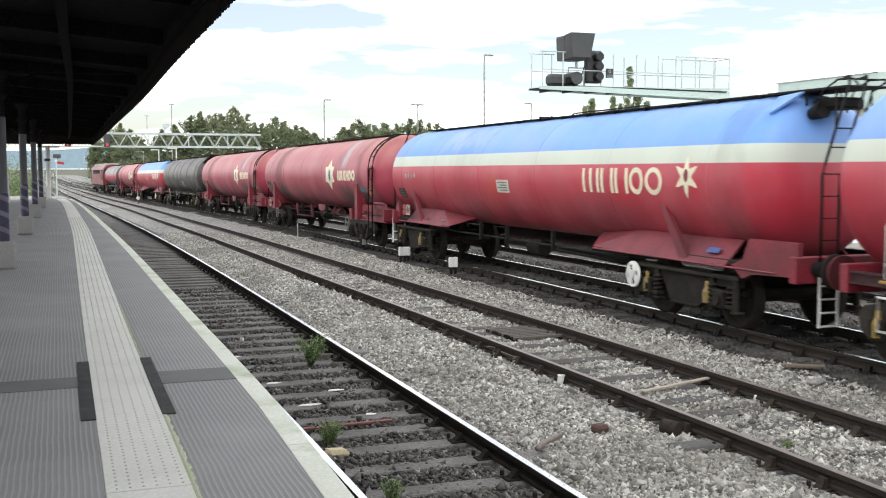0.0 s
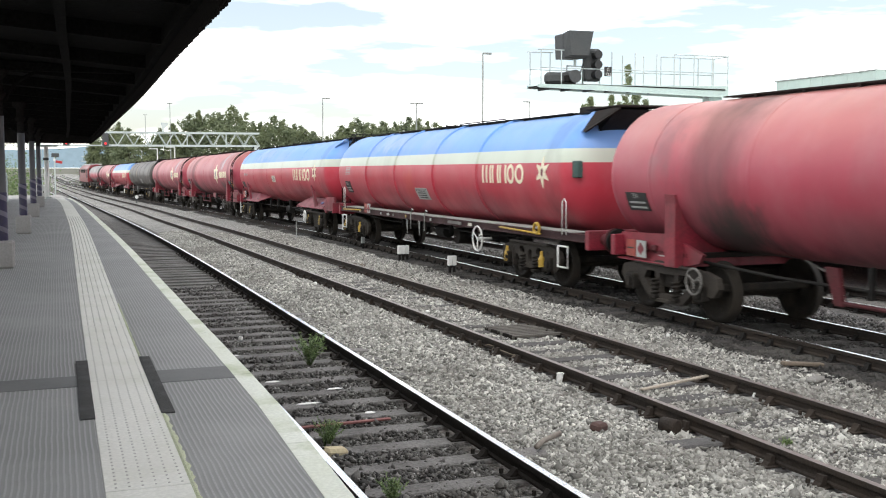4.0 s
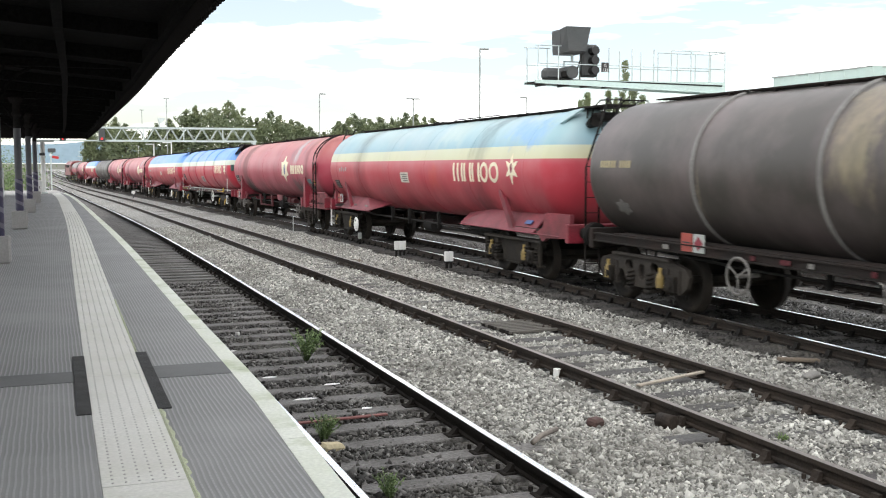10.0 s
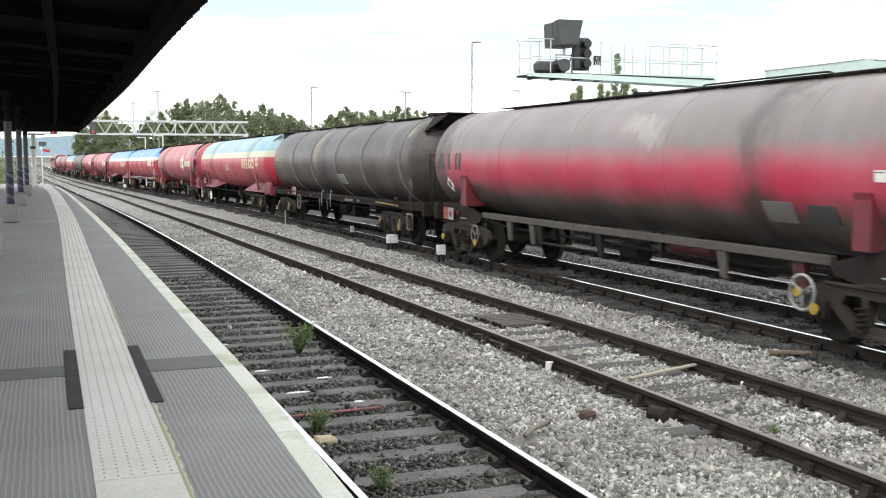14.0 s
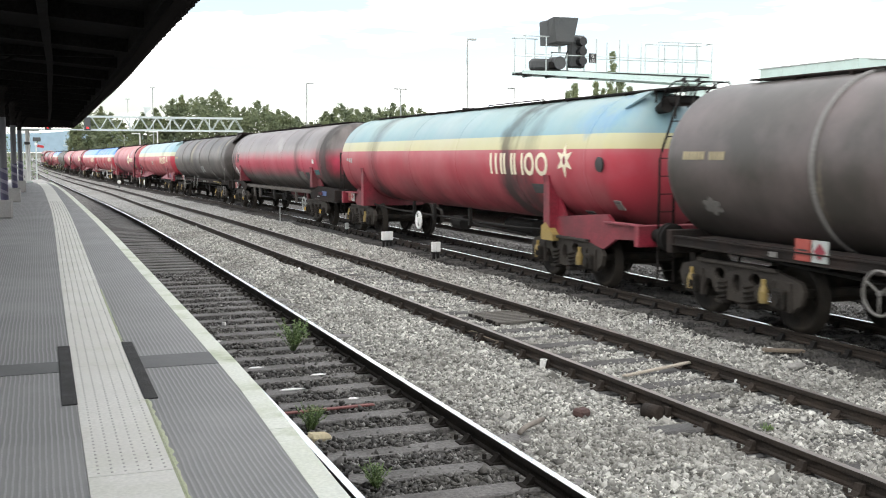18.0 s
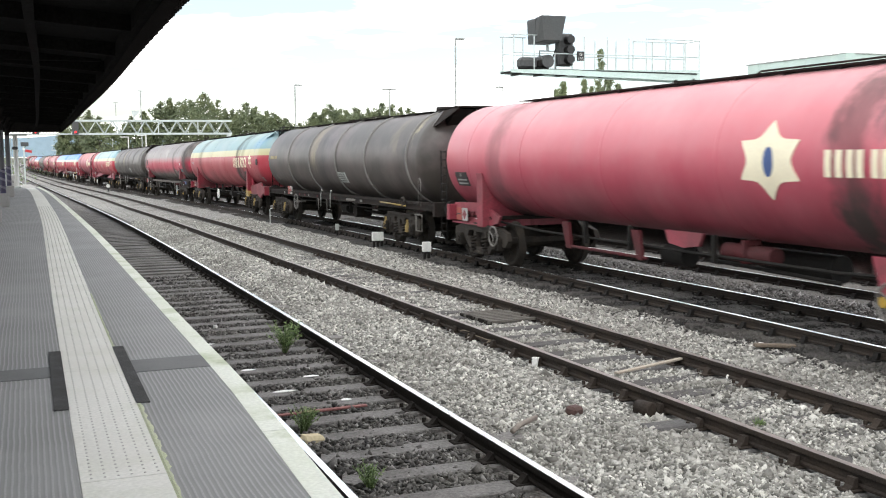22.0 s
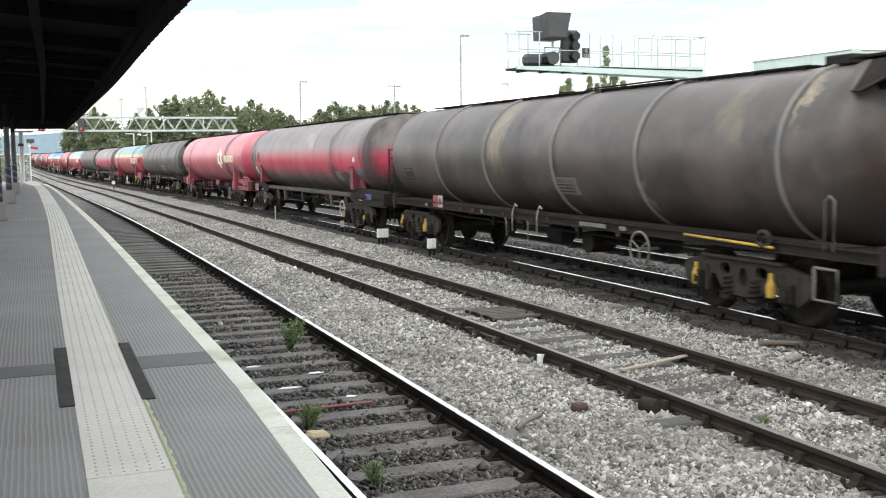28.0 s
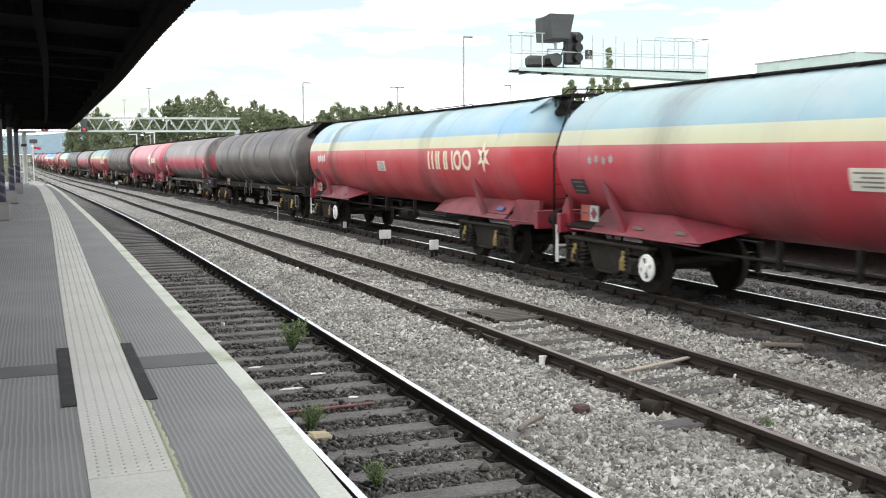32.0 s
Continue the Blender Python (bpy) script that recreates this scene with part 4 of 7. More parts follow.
def handwheel(parent, y, z, r, material, label, spokes=3, x=-1.3):
    s = Shape().tube([(x, y + r * math.cos(a), z + r * math.sin(a)) for a in np.linspace(0, 2 * math.pi, 25)[:-1]], 0.02, 6, True)
    for k in range(spokes):
        a = 2 * math.pi * (k + 0.25) / spokes
        s.tube([(x, y, z), (x, y + r * math.cos(a), z + r * math.sin(a))], 0.014, 5)
    s.cyl((x - 0.02, y, z), (x + 0.35, y, z), 0.03, 10)
    return part("handwheel", s, material, parent, label)


def disc_wheel(parent, y, z, r, x=-1.2):
    """A pressed white brake wheel with three openings."""
    s = Shape()
    n = 36
    ring = lambda rad, xx: [(xx, y + rad * math.cos(2 * math.pi * k / n), z + rad * math.sin(2 * math.pi * k / n)) for k in range(n)]
    s.add(ring(r, x) + ring(r * 0.8, x - 0.02), [(k, (k + 1) % n, n + (k + 1) % n, n + k) for k in range(n)])
    for q in range(4):
        a0 = 2 * math.pi * q / 4
        idx = [k for k in range(n) if (2 * math.pi * k / n - a0) % (2 * math.pi) < 0.9]
        for k in idx:
            a, b = 2 * math.pi * k / n, 2 * math.pi * (k + 1) / n
            s.add([(x - 0.02, y + q2 * math.cos(t), z + q2 * math.sin(t)) for t in (a, b) for q2 in (r * 0.35, r * 0.8)], [(0, 1, 3, 2)])
    s.cyl((x - 0.05, y, z), (x + 0.05, y, z), r * 0.36, 18)
    s.tube(ring(r, x), 0.02, 6, True)
    return part("handwheel", s, WHITE, parent, "white pressed brake wheel")


def walkway(parent, y0, y1, material):
    top = CZ + TR
    s = Shape()
    for x in (-0.26, -0.13, 0.0, 0.13, 0.26):
        s.box(x - 0.045, x + 0.045, y0, y1, top + 0.012, top + 0.032)
    y = y0 + 0.1
    while y < y1:
        s.box(-0.3, 0.3, y - 0.02, y + 0.02, top - 0.05, top + 0.012)
        y += 1.1
    part("walkway", s, material, parent, "dirty top walkway")
    part("walkway_rail", Shape().tube([(-0.36, y0 + 3, top - 0.02), (-0.36, y0 + 3.2, top + 0.05), (-0.36, y0 + 6, top + 0.05), (-0.36, y0 + 6.2, top - 0.02)], 0.015, 5), material, parent)
    hatch = Shape().cyl((0, 0.3, top - 0.05), (0, 0.3, top + 0.03), 0.28, 20).cyl((0, 0.3, top + 0.03), (0, 0.3, top + 0.06), 0.31, 20)
    for k in range(6):
        a = k * math.pi / 3
        hatch.cyl((0.31 * math.cos(a), 0.3 + 0.31 * math.sin(a), top + 0.02), (0.31 * math.cos(a), 0.3 + 0.31 * math.sin(a), top + 0.08), 0.025, 6)
    part("manhole", hatch, material, parent)


def notice(parent, y, z, w, h, material, lines=3, ink=None):
    n = part("notice", decal(rect(y - w / 2, y + w / 2, z - h / 2, z + h / 2), 0.012), material, parent, "small notice plate")
    for i in range(lines):
        zz = z + h * (0.3 - 0.6 * i / max(1, lines - 1))
        part("text_bar", decal(rect(y - w * 0.4, y + w * (0.4 if i % 2 == 0 else 0.2), zz - h * 0.04, zz + h * 0.04), 0.016), ink or BLACK, n)


def hazard(parent, y, z, x=-1.17):
    """Hazard plates on the frame: an orange code plate and a white diamond label."""
    p = part("code_plate", Shape().box(x - 0.02, x, y + 0.02, y + 0.3, z - 0.14, z + 0.14), ORANGE, parent, "orange hazard plate")
    part("text_bar", Shape().box(x - 0.026, x - 0.02, y + 0.06, y + 0.26, z - 0.012, z + 0.012), BLACK, p)
    d = part("diamond_plate", Shape().box(x - 0.02, x, y - 0.3, y - 0.02, z - 0.14, z + 0.14), GREY, parent, "pale hazard diamond plate")
    part("diamond", Shape().plate([(y - 0.16, z - 0.11), (y - 0.05, z), (y - 0.16, z + 0.11), (y - 0.27, z)], x - 0.026, x - 0.02), RED, d)


def saddle(parent, y, material, top=1.95, low=0.8, wide=0.3, foot=None):
    """A strap that clasps the tank's flank over the bogie, on both sides, with a web behind it."""
    for s in (1, -1):
        inner, outer = [], []
        for k in range(9):
            z = low + (top - low) * k / 8
            dz = min(z, CZ) - CZ
            skin = math.sqrt(max(0.0, TR * TR - dz * dz))
            out = max(1.19 if k < 8 else 0.0, skin + 0.03)
            outer.append((out, z))
            inner.append((min(out - 0.02, skin - 0.02), z))
        sh = Shape()
        n = 9
        v = []
        for yy in (y - wide / 2, y + wide / 2):
            v += [(-s * a, yy, z) for a, z in outer] + [(-s * a, yy, z) for a, z in inner]
        f = []
        for k in range(8):
            f += [(k, k + 1, 2 * n + k + 1, 2 * n + k), (n + k, 3 * n + k, 3 * n + k + 1, n + k + 1), (k, n + k, n + k + 1, k + 1), (2 * n + k, 2 * n + k + 1, 3 * n + k + 1, 3 * n + k)]
        f += [(8, 17, 35, 26), (0, 18, 27, 9)]
        sh.add(v, f)
        strap = part("saddle_bracket", sh, material, parent)
        web = [(y - wide / 2, low + 0.02), (y - wide / 2, top - 0.35), (y - wide / 2 - 0.25, low + 0.42), (y - wide / 2 - 0.55, low + 0.06)] if y < 0 else [(y + wide / 2, low + 0.02), (y + wide / 2, top - 0.35), (y + wide / 2 + 0.25, low + 0.42), (y + wide / 2 + 0.55, low + 0.06)]
        part("web", Shape().plate(web, -s * 1.0, -s * 0.94), material, strap)
        if foot:
            part("foot", Shape().plate([(y - 0.28, 0.74), (y + 0.2, 0.74), (y + 0.2, 1.0), (y + 0.02, 1.08), (y - 0.28, 0.86)], -s * 1.2, -s * 1.06), foot, strap, "yellow bracket foot")


def under_gear(parent, material, y0=-3.0):
    part("air_tank", Shape().cyl((0.2, y0, 0.72), (0.2, y0 + 1.5, 0.72), 0.2, 16), material, parent)
    part("brake_cylinder", Shape().cyl((-0.55, y0 + 2.5, 0.72), (-0.55, y0 + 3.1, 0.72), 0.17, 14).tube([(-0.55, y0 + 2.0, 0.72), (-0.55, y0 - 0.8, 0.66)], 0.03, 6), material, parent)
    part("brake_pipe", Shape().tube([(-0.85, -7.8, 0.98), (-0.85, -4, 0.84), (-0.85, 4, 0.84), (-0.85, 7.8, 0.98)], 0.025, 6), material, parent)
    for y in (-1.6, 0.7, 2.2):
        part("hanger", Shape().box(-0.95, -0.87, y - 0.03, y + 0.03, 0.74, 1.15, 0.005), material, parent)


def headstock(parent, end, material):
    part("headstock", Shape().box(-1.22, 1.22, tip(end) - 0.07, tip(end) + 0.07, 0.86, 1.22, 0.015), material, parent)


PAINTS = {
    "vivid": livery("blue_cream_red_livery", [(0, (0.52, 0.034, 0.062)), (2.47, (0.6, 0.66, 0.55)), (2.74, (0.16, 0.36, 0.78))], 0.62, ((3.2, 1.2, 0.15), (-7.7, 0.5, 0.2)), streak=0.42, rough=0.36, patches=((0.9, 0.5, 1.6, 2.45, (0.55, 0.06, 0.04), 0.7), (3.0, 1.6, 2.8, 3.4, (0.42, 0.52, 0.55), 0.5), (-4.0, 1.5, 0.9, 1.9, (0.34, 0.05, 0.075), 0.6))),
    "faded": livery("faded_blue_cream_red_livery", [(0, (0.5, 0.04, 0.064)), (2.47, (0.62, 0.6, 0.36)), (2.74, (0.2, 0.4, 0.5))], 0.62, ((-4.9, 0.55, 0.4), (4.6, 0.8, 0.3)), streak=0.42, rough=0.36, top=(0.4, 0.52, 0.5), patches=((-6.9, 1.1, 2.75, 3.4, (0.16, 0.36, 0.66), 0.7), (-2.6, 1.0, 2.76, 3.5, (0.5, 0.58, 0.52), 0.55), (-1.9, 0.5, 1.7, 2.45, (0.56, 0.05, 0.03), 0.8), (-4.4, 0.7, 0.9, 2.1, (0.3, 0.05, 0.07), 0.6), (1.8, 1.5, 2.8, 3.4, (0.4, 0.5, 0.5), 0.4))),
    "sooty": livery("sooty_blue_yellow_red_livery", [(0, (0.44, 0.036, 0.06)), (2.47, (0.6, 0.54, 0.26)), (2.74, (0.16, 0.34, 0.4))], 0.72, ((-4.2, 0.6, 0.75), (-5.2, 0.5, 0.4), (4.9, 0.7, 0.35)), streak=0.5, rough=0.38, top=(0.34, 0.44, 0.4), patches=((-7.6, 0.9, 2.75, 3.4, (0.13, 0.3, 0.5), 0.6), (-4.6, 0.8, 1.0, 2.3, (0.05, 0.03, 0.035), 0.8), (1.0, 2.0, 1.7, 2.45, (0.5, 0.1, 0.12), 0.5))),
    "fresh": livery("scuffed_blue_yellow_red_livery", [(0, (0.55, 0.035, 0.05)), (2.47, (0.64, 0.6, 0.34)), (2.74, (0.19, 0.42, 0.62))], 0.6, ((5.4, 0.5, 0.45), (-2.9, 0.5, 0.4)), streak=0.42, rough=0.34, top=(0.44, 0.56, 0.52), patches=((7.3, 0.7, 2.75, 3.3, (0.62, 0.66, 0.6), 0.6), (5.9, 0.25, 2.4, 3.4, (0.75, 0.72, 0.55), 0.7), (2.6, 1.1, 2.8, 3.4, (0.2, 0.44, 0.7), 0.6), (-7.4, 0.8, 2.76, 3.4, (0.18, 0.4, 0.7), 0.7), (5.2, 0.6, 1.3, 2.4, (0.36, 0.03, 0.045), 0.7), (2.4, 0.08, 1.9, 2.4, (0.3, 0.02, 0.02), 0.8), (-3.4, 0.7, 0.9, 2.1, (0.3, 0.05, 0.07), 0.6))),
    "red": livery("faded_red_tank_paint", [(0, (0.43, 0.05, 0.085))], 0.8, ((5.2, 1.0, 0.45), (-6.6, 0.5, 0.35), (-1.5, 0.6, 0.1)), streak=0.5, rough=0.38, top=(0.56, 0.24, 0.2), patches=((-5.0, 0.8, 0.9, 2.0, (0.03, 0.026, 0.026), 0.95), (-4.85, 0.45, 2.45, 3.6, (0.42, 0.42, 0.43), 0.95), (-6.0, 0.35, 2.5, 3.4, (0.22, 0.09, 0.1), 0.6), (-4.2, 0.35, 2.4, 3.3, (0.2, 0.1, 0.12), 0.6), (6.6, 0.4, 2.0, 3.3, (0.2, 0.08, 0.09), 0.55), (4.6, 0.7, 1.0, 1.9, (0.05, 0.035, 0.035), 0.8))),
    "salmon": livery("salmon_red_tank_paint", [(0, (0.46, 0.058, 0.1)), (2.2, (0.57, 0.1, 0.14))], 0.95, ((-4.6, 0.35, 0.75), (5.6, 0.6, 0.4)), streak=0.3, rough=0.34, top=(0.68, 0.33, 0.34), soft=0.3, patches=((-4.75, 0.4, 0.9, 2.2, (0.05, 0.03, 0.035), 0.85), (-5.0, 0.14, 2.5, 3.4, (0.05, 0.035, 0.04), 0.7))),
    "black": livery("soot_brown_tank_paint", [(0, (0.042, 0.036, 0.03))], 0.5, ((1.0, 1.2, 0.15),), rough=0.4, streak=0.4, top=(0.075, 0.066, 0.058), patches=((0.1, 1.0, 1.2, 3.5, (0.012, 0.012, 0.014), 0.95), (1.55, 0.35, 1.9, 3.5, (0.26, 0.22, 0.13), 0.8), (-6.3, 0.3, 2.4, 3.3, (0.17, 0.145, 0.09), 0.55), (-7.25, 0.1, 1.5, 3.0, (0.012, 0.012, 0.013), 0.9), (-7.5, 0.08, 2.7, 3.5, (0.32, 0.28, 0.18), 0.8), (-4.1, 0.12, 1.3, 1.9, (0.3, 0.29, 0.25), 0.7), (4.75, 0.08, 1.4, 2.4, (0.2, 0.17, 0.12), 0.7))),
    "stripe": livery("grey_tank_paint_with_red_stripe", [(0, (0.065, 0.055, 0.047)), (1.72, (0.5, 0.028, 0.075)), (2.4, (0.19, 0.165, 0.155))], 0.4, ((7.9, 0.7, 0.6), (-7.8, 0.9, 1.1), (-4.2, 0.5, 0.5)), streak=0.5, rough=0.38, soft=0.2, patches=((6.0, 0.8, 1.1, 1.95, (0.02, 0.019, 0.019), 0.95), (7.9, 0.45, 1.6, 2.7, (0.17, 0.15, 0.14), 0.85), (-5.6, 0.25, 2.4, 3.2, (0.24, 0.22, 0.22), 0.35), (-1.2, 0.7, 2.65, 3.1, (0.42, 0.4, 0.38), 0.5), (-4.3, 0.5, 1.2, 2.0, (0.03, 0.028, 0.028), 0.85))),
}


SEAM = Shape().lathe([(-0.03, TR - 0.005), (-0.018, TR + 0.006), (0.018, TR + 0.006), (0.03, TR - 0.005)], 64)
SEAM.v = [(a, b, c + CZ) for a, b, c in SEAM.v]


def tank_part(w, paint, seams=()):
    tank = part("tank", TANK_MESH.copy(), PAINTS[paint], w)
    for y in seams:
        sh = Shape().add([(a, b + y, c) for a, b, c in SEAM.v], SEAM.f, True)
        part("weld_seam", sh, PAINTS[paint], tank)
    return tank


def hood(parent, end, material, cap):
    """The wedge-shaped hood over the tank's end: a deck that juts past the dish, with deep sloping side plates."""
    e = end
    top = CZ + TR
    for x in (-1, 1):
        v = [(x * 0.52, e * 8.3, top - 0.02), (x * 0.48, e * 9.2, top + 0.05), (x * 0.52, e * 9.15, top - 0.03), (x * 0.84, e * 8.45, top - 0.42), (x * 0.8, e * 8.28, top - 0.4)]
        n = len(v)
        s = Shape().add(v + [(a - x * 0.03, b, c - 0.01) for a, b, c in v], [tuple(range(n)), tuple(range(2 * n - 1, n - 1, -1))] + [(k, n + k, n + (k + 1) % n, (k + 1) % n) for k in range(n)])
        part("hood_plate", s, UNDER, parent, "dark sloping side plate of the end hood")
        v = [(x * 0.5, e * 8.08, top - 0.03), (x * 0.52, e * 8.3, top - 0.01), (x * 0.82, e * 8.3, top - 0.4), (x * 0.78, e * 8.05, top - 0.36)]
        s = Shape().add(v + [(a - x * 0.02, b, c - 0.02) for a, b, c in v], [(0, 1, 2, 3), (7, 6, 5, 4)] + [(k, 4 + k, 4 + (k + 1) % 4, (k + 1) % 4) for k in range(4)])
        part("hood_flange", s, material, parent)
    part("hood_deck", Shape().box(-0.52, 0.52, min(e * 9.22, e * 7.9), max(e * 9.22, e * 7.9), top + 0.02, top + 0.06, 0.01), cap, parent, "dark end platform")
    part("hood_lining", Shape().plate([(e * 8.4, top - 0.4), (e * 9.1, top - 0.02), (e * 8.2, top - 0.02)], -0.5, 0.5), IRON, parent, "black inside of the hood")
    part("valve_box", Shape().box(-0.3, 0.3, min(e * 7.7, e * 7.2), max(e * 7.7, e * 7.2), top - 0.02, top + 0.12, 0.02), cap, parent)


def lettering(text, y, z, height, material, parent, out=0.016):
    """Words in the built-in font, laid on the tank's near side."""
    cu = bpy.data.curves.new("lettering", "FONT")
    cu.body, cu.size, cu.align_x, cu.align_y = text, height * 1.4, "CENTER", "CENTER"
    ob = bpy.data.objects.new("lettering", cu)
    scene.collection.objects.link(ob)
    me = bpy.data.meshes.new_from_object(ob.evaluated_get(bpy.context.evaluated_depsgraph_get()))
    bpy.data.objects.remove(ob)
    for v in me.vertices:
        v.co = on_skin(y - v.co.x, z + v.co.y, out)
    return part("lettering", me, material, parent)


def saddle_wagon(paint, label, shade):
    """A smooth blue, cream and red tank on red end frames with skirts."""
    w = thing("tank_wagon", label, "tank wagon", group="tank wagons of the train")
    tank_part(w, paint, (-7.3, -4.3, -1.3, 1.7, 4.7, 7.3))
    walkway(w, -7.4, 7.6, UNDER)
    for e in (-1, 1):
        headstock(w, e, RED)
        t = abs(tip(e))
        for s in (-1, 1):
            if e < 0:
                part("end_box", Shape().plate([(e * (t + 0.04), 1.4), (e * (t + 0.04), 0.94), (e * (t - 0.95), 0.9), (e * (t - 1.15), 0.82), (e * (t - 1.4), 1.0), (e * (t - 1.15), 1.1), (e * (t - 1.0), 1.4)], s * 1.08, s * 1.16), RED, w, "red end box")
            else:
                part("gusset", Shape().plate([(7.8, 1.0), (8.12, 1.0), (8.12, 1.3), (7.98, 1.52), (7.9, 1.52)], s * 1.02, s * 1.1), RED, w)
            sk = Shape()
            ends = min(t - 1.1, 7.7)
            line_up = [(ends, 1.34, 0.83), (6.4, 1.34, 0.83), (4.9, 1.34, 0.83), (3.1, 1.2, 0.64)]
            low = [(ends, 0.98, 1.16), (6.4, 0.97, 1.17), (4.7, 0.97, 1.17), (3.7, 0.99, 1.15)]
            v = [(s * x, e * y, z) for y, z, x in line_up] + [(s * x, e * y, z) for y, z, x in low] + [(s * (x - 0.04), e * y, z) for y, z, x in line_up] + [(s * (x - 0.04), e * y, z) for y, z, x in low]
            sk.add(v, [(i, i + 1, i + 5, i + 4) for i in range(3)] + [(8 + i, 12 + i, 13 + i, 9 + i) for i in range(3)] + [(4 + i, 5 + i, 13 + i, 12 + i) for i in range(3)] + [(0, 4, 12, 8), (3, 11, 15, 7)] + [(i, 8 + i, 9 + i, i + 1) for i in range(3)])
            part("skirt", sk, SKIRT, w, "grimy red side skirt")
            c = -6.3 if e < 0 else 6.2
            o = [(c - 0.42, 0.98), (c - 0.18, 0.98), (c + 0.38, 1.76), (c + 0.34, 1.84), (c + 0.25, 1.8)]
            part("strut", Shape().plate(o, s * 1.05, s * 1.14), SKIRT, w)
            part("step_edge", Shape().box(min(s * 1.13, s * 1.18), max(s * 1.13, s * 1.18), min(e * 3.7, e * (t - 0.4)), max(e * 3.7, e * (t - 0.4)), 0.945, 0.972, 0.01), PINK, w, "worn pale skirt edge")
        part("end_floor", Shape().box(-1.1, 1.1, min(e * 6.6, e * t), max(e * 6.6, e * t), 0.98, 1.06, 0.01), UNDER, w)
        buffer_set(w, e, IRON)
        bogie(w, e * 6.55, "plate", True, GREASE, OCHRE)
    end_ladder(w, -1, IRON, shade)
    part("front_steps", Shape().box(-1.2, -1.16, 8.16, 8.2, 0.3, 1.0).box(-0.84, -0.8, 8.16, 8.2, 0.3, 1.0).box(-1.16, -0.84, 8.165, 8.195, 0.36, 0.39).box(-1.16, -0.84, 8.165, 8.195, 0.6, 0.63).box(-1.16, -0.84, 8.165, 8.195, 0.86, 0.89), WHITE, w, "white front step ladder")
    hazard(w, 6.9, 1.28, -1.19)
    for yy in (4.3, 5.5):
        part("frame_notice", Shape().box(-1.1, -1.085, yy - 0.13, yy + 0.13, 1.08, 1.13), DIM, w)
    end_platform(w, paint)
    under_gear(w, IRON)
    disc_wheel(w, *((-5.2, 0.62) if paint == "vivid" else (5.05, 0.5)), 0.205)
    wordmark(-6.1, -3.35, 1.97, 2.4, w, CREAM)
    part("star_mark", decal(star(-6.75, 2.26, 0.33, 0.42, 1.0, 1.9)), CREAM, w, "cream six-pointed star")
    part("star_centre", decal([(-6.75 + 0.06 * math.sin(a), 2.28 + 0.1 * math.cos(a)) for a in np.linspace(0, 2 * math.pi, 11)[:-1]], 0.014), RED, w)
    notice(w, 0.3, 2.02, 0.62, 0.27, PLATE, 4, DIM)
    notice(w, 7.45, 1.74, 0.5, 0.26, BLACK, 3, DIM)
    part("frame_plate", Shape().box(-0.012, 0.0, -0.15, 0.15, -0.05, 0.05, m=pose(-1.035, -7.25, 1.16, 0, 42, 0)), BLUEMARK, w, "small blue plate on the skirt")
    for k in range(4):
        part("worn_lettering", decal(star(6.9 - 0.24 * k, 2.2 + 0.03 * (k % 2), 0.13 if paint == "fresh" else 0.08, 0.5, 0.9, 0.6), 0.006), WHITE if paint == "fresh" else GREY, w, "flaking pale lettering")
    return w


def end_ladder(parent, end, material, lower):
    """A narrow ladder up the end of the tank, leaning in over its top to a pair of hoops."""
    s = Shape()
    xa, xb, lean = -0.9, -0.62, 0.5
    for x in (xa, xb):
        s.tube([(x, end * 9.42, 0.92), (x, end * 9.42, 2.3), (x + 0.06, end * 9.4, 2.45), (x + lean, end * 9.3, 3.5), (x + lean + 0.1, end * 9.2, 3.62), (x + lean + 0.16, end * 9.0, 3.6)], 0.02, 6)
    for z in np.arange(1.15, 2.35, 0.29):
        s.tube([(xa, end * 9.42, z), (xb, end * 9.42, z)], 0.009, 6)
    for k in (0.2, 0.44, 0.68, 0.92):
        s.tube([(xa + 0.06 + (lean - 0.06) * k, end * (9.4 - 0.1 * k), 2.45 + 1.05 * k), (xb + 0.06 + (lean - 0.06) * k, end * (9.4 - 0.1 * k), 2.45 + 1.05 * k)], 0.011, 6)
    part("ladder", s, material, parent, "dark steel end ladder")
    s = Shape()
    for x in (xa - 0.01, xb + 0.01):
        s.box(x - 0.014, x + 0.014, end * 9.43 - 0.014, end * 9.43 + 0.014, 0.28, 1.05, 0.004)
    for z in (0.3, 0.48, 0.66, 0.84, 1.02):
        s.box(xa, xb, end * 9.43 - 0.01, end * 9.43 + 0.01, z - 0.011, z + 0.011)
    part("lower_ladder", s, lower, parent, "lower ladder section")


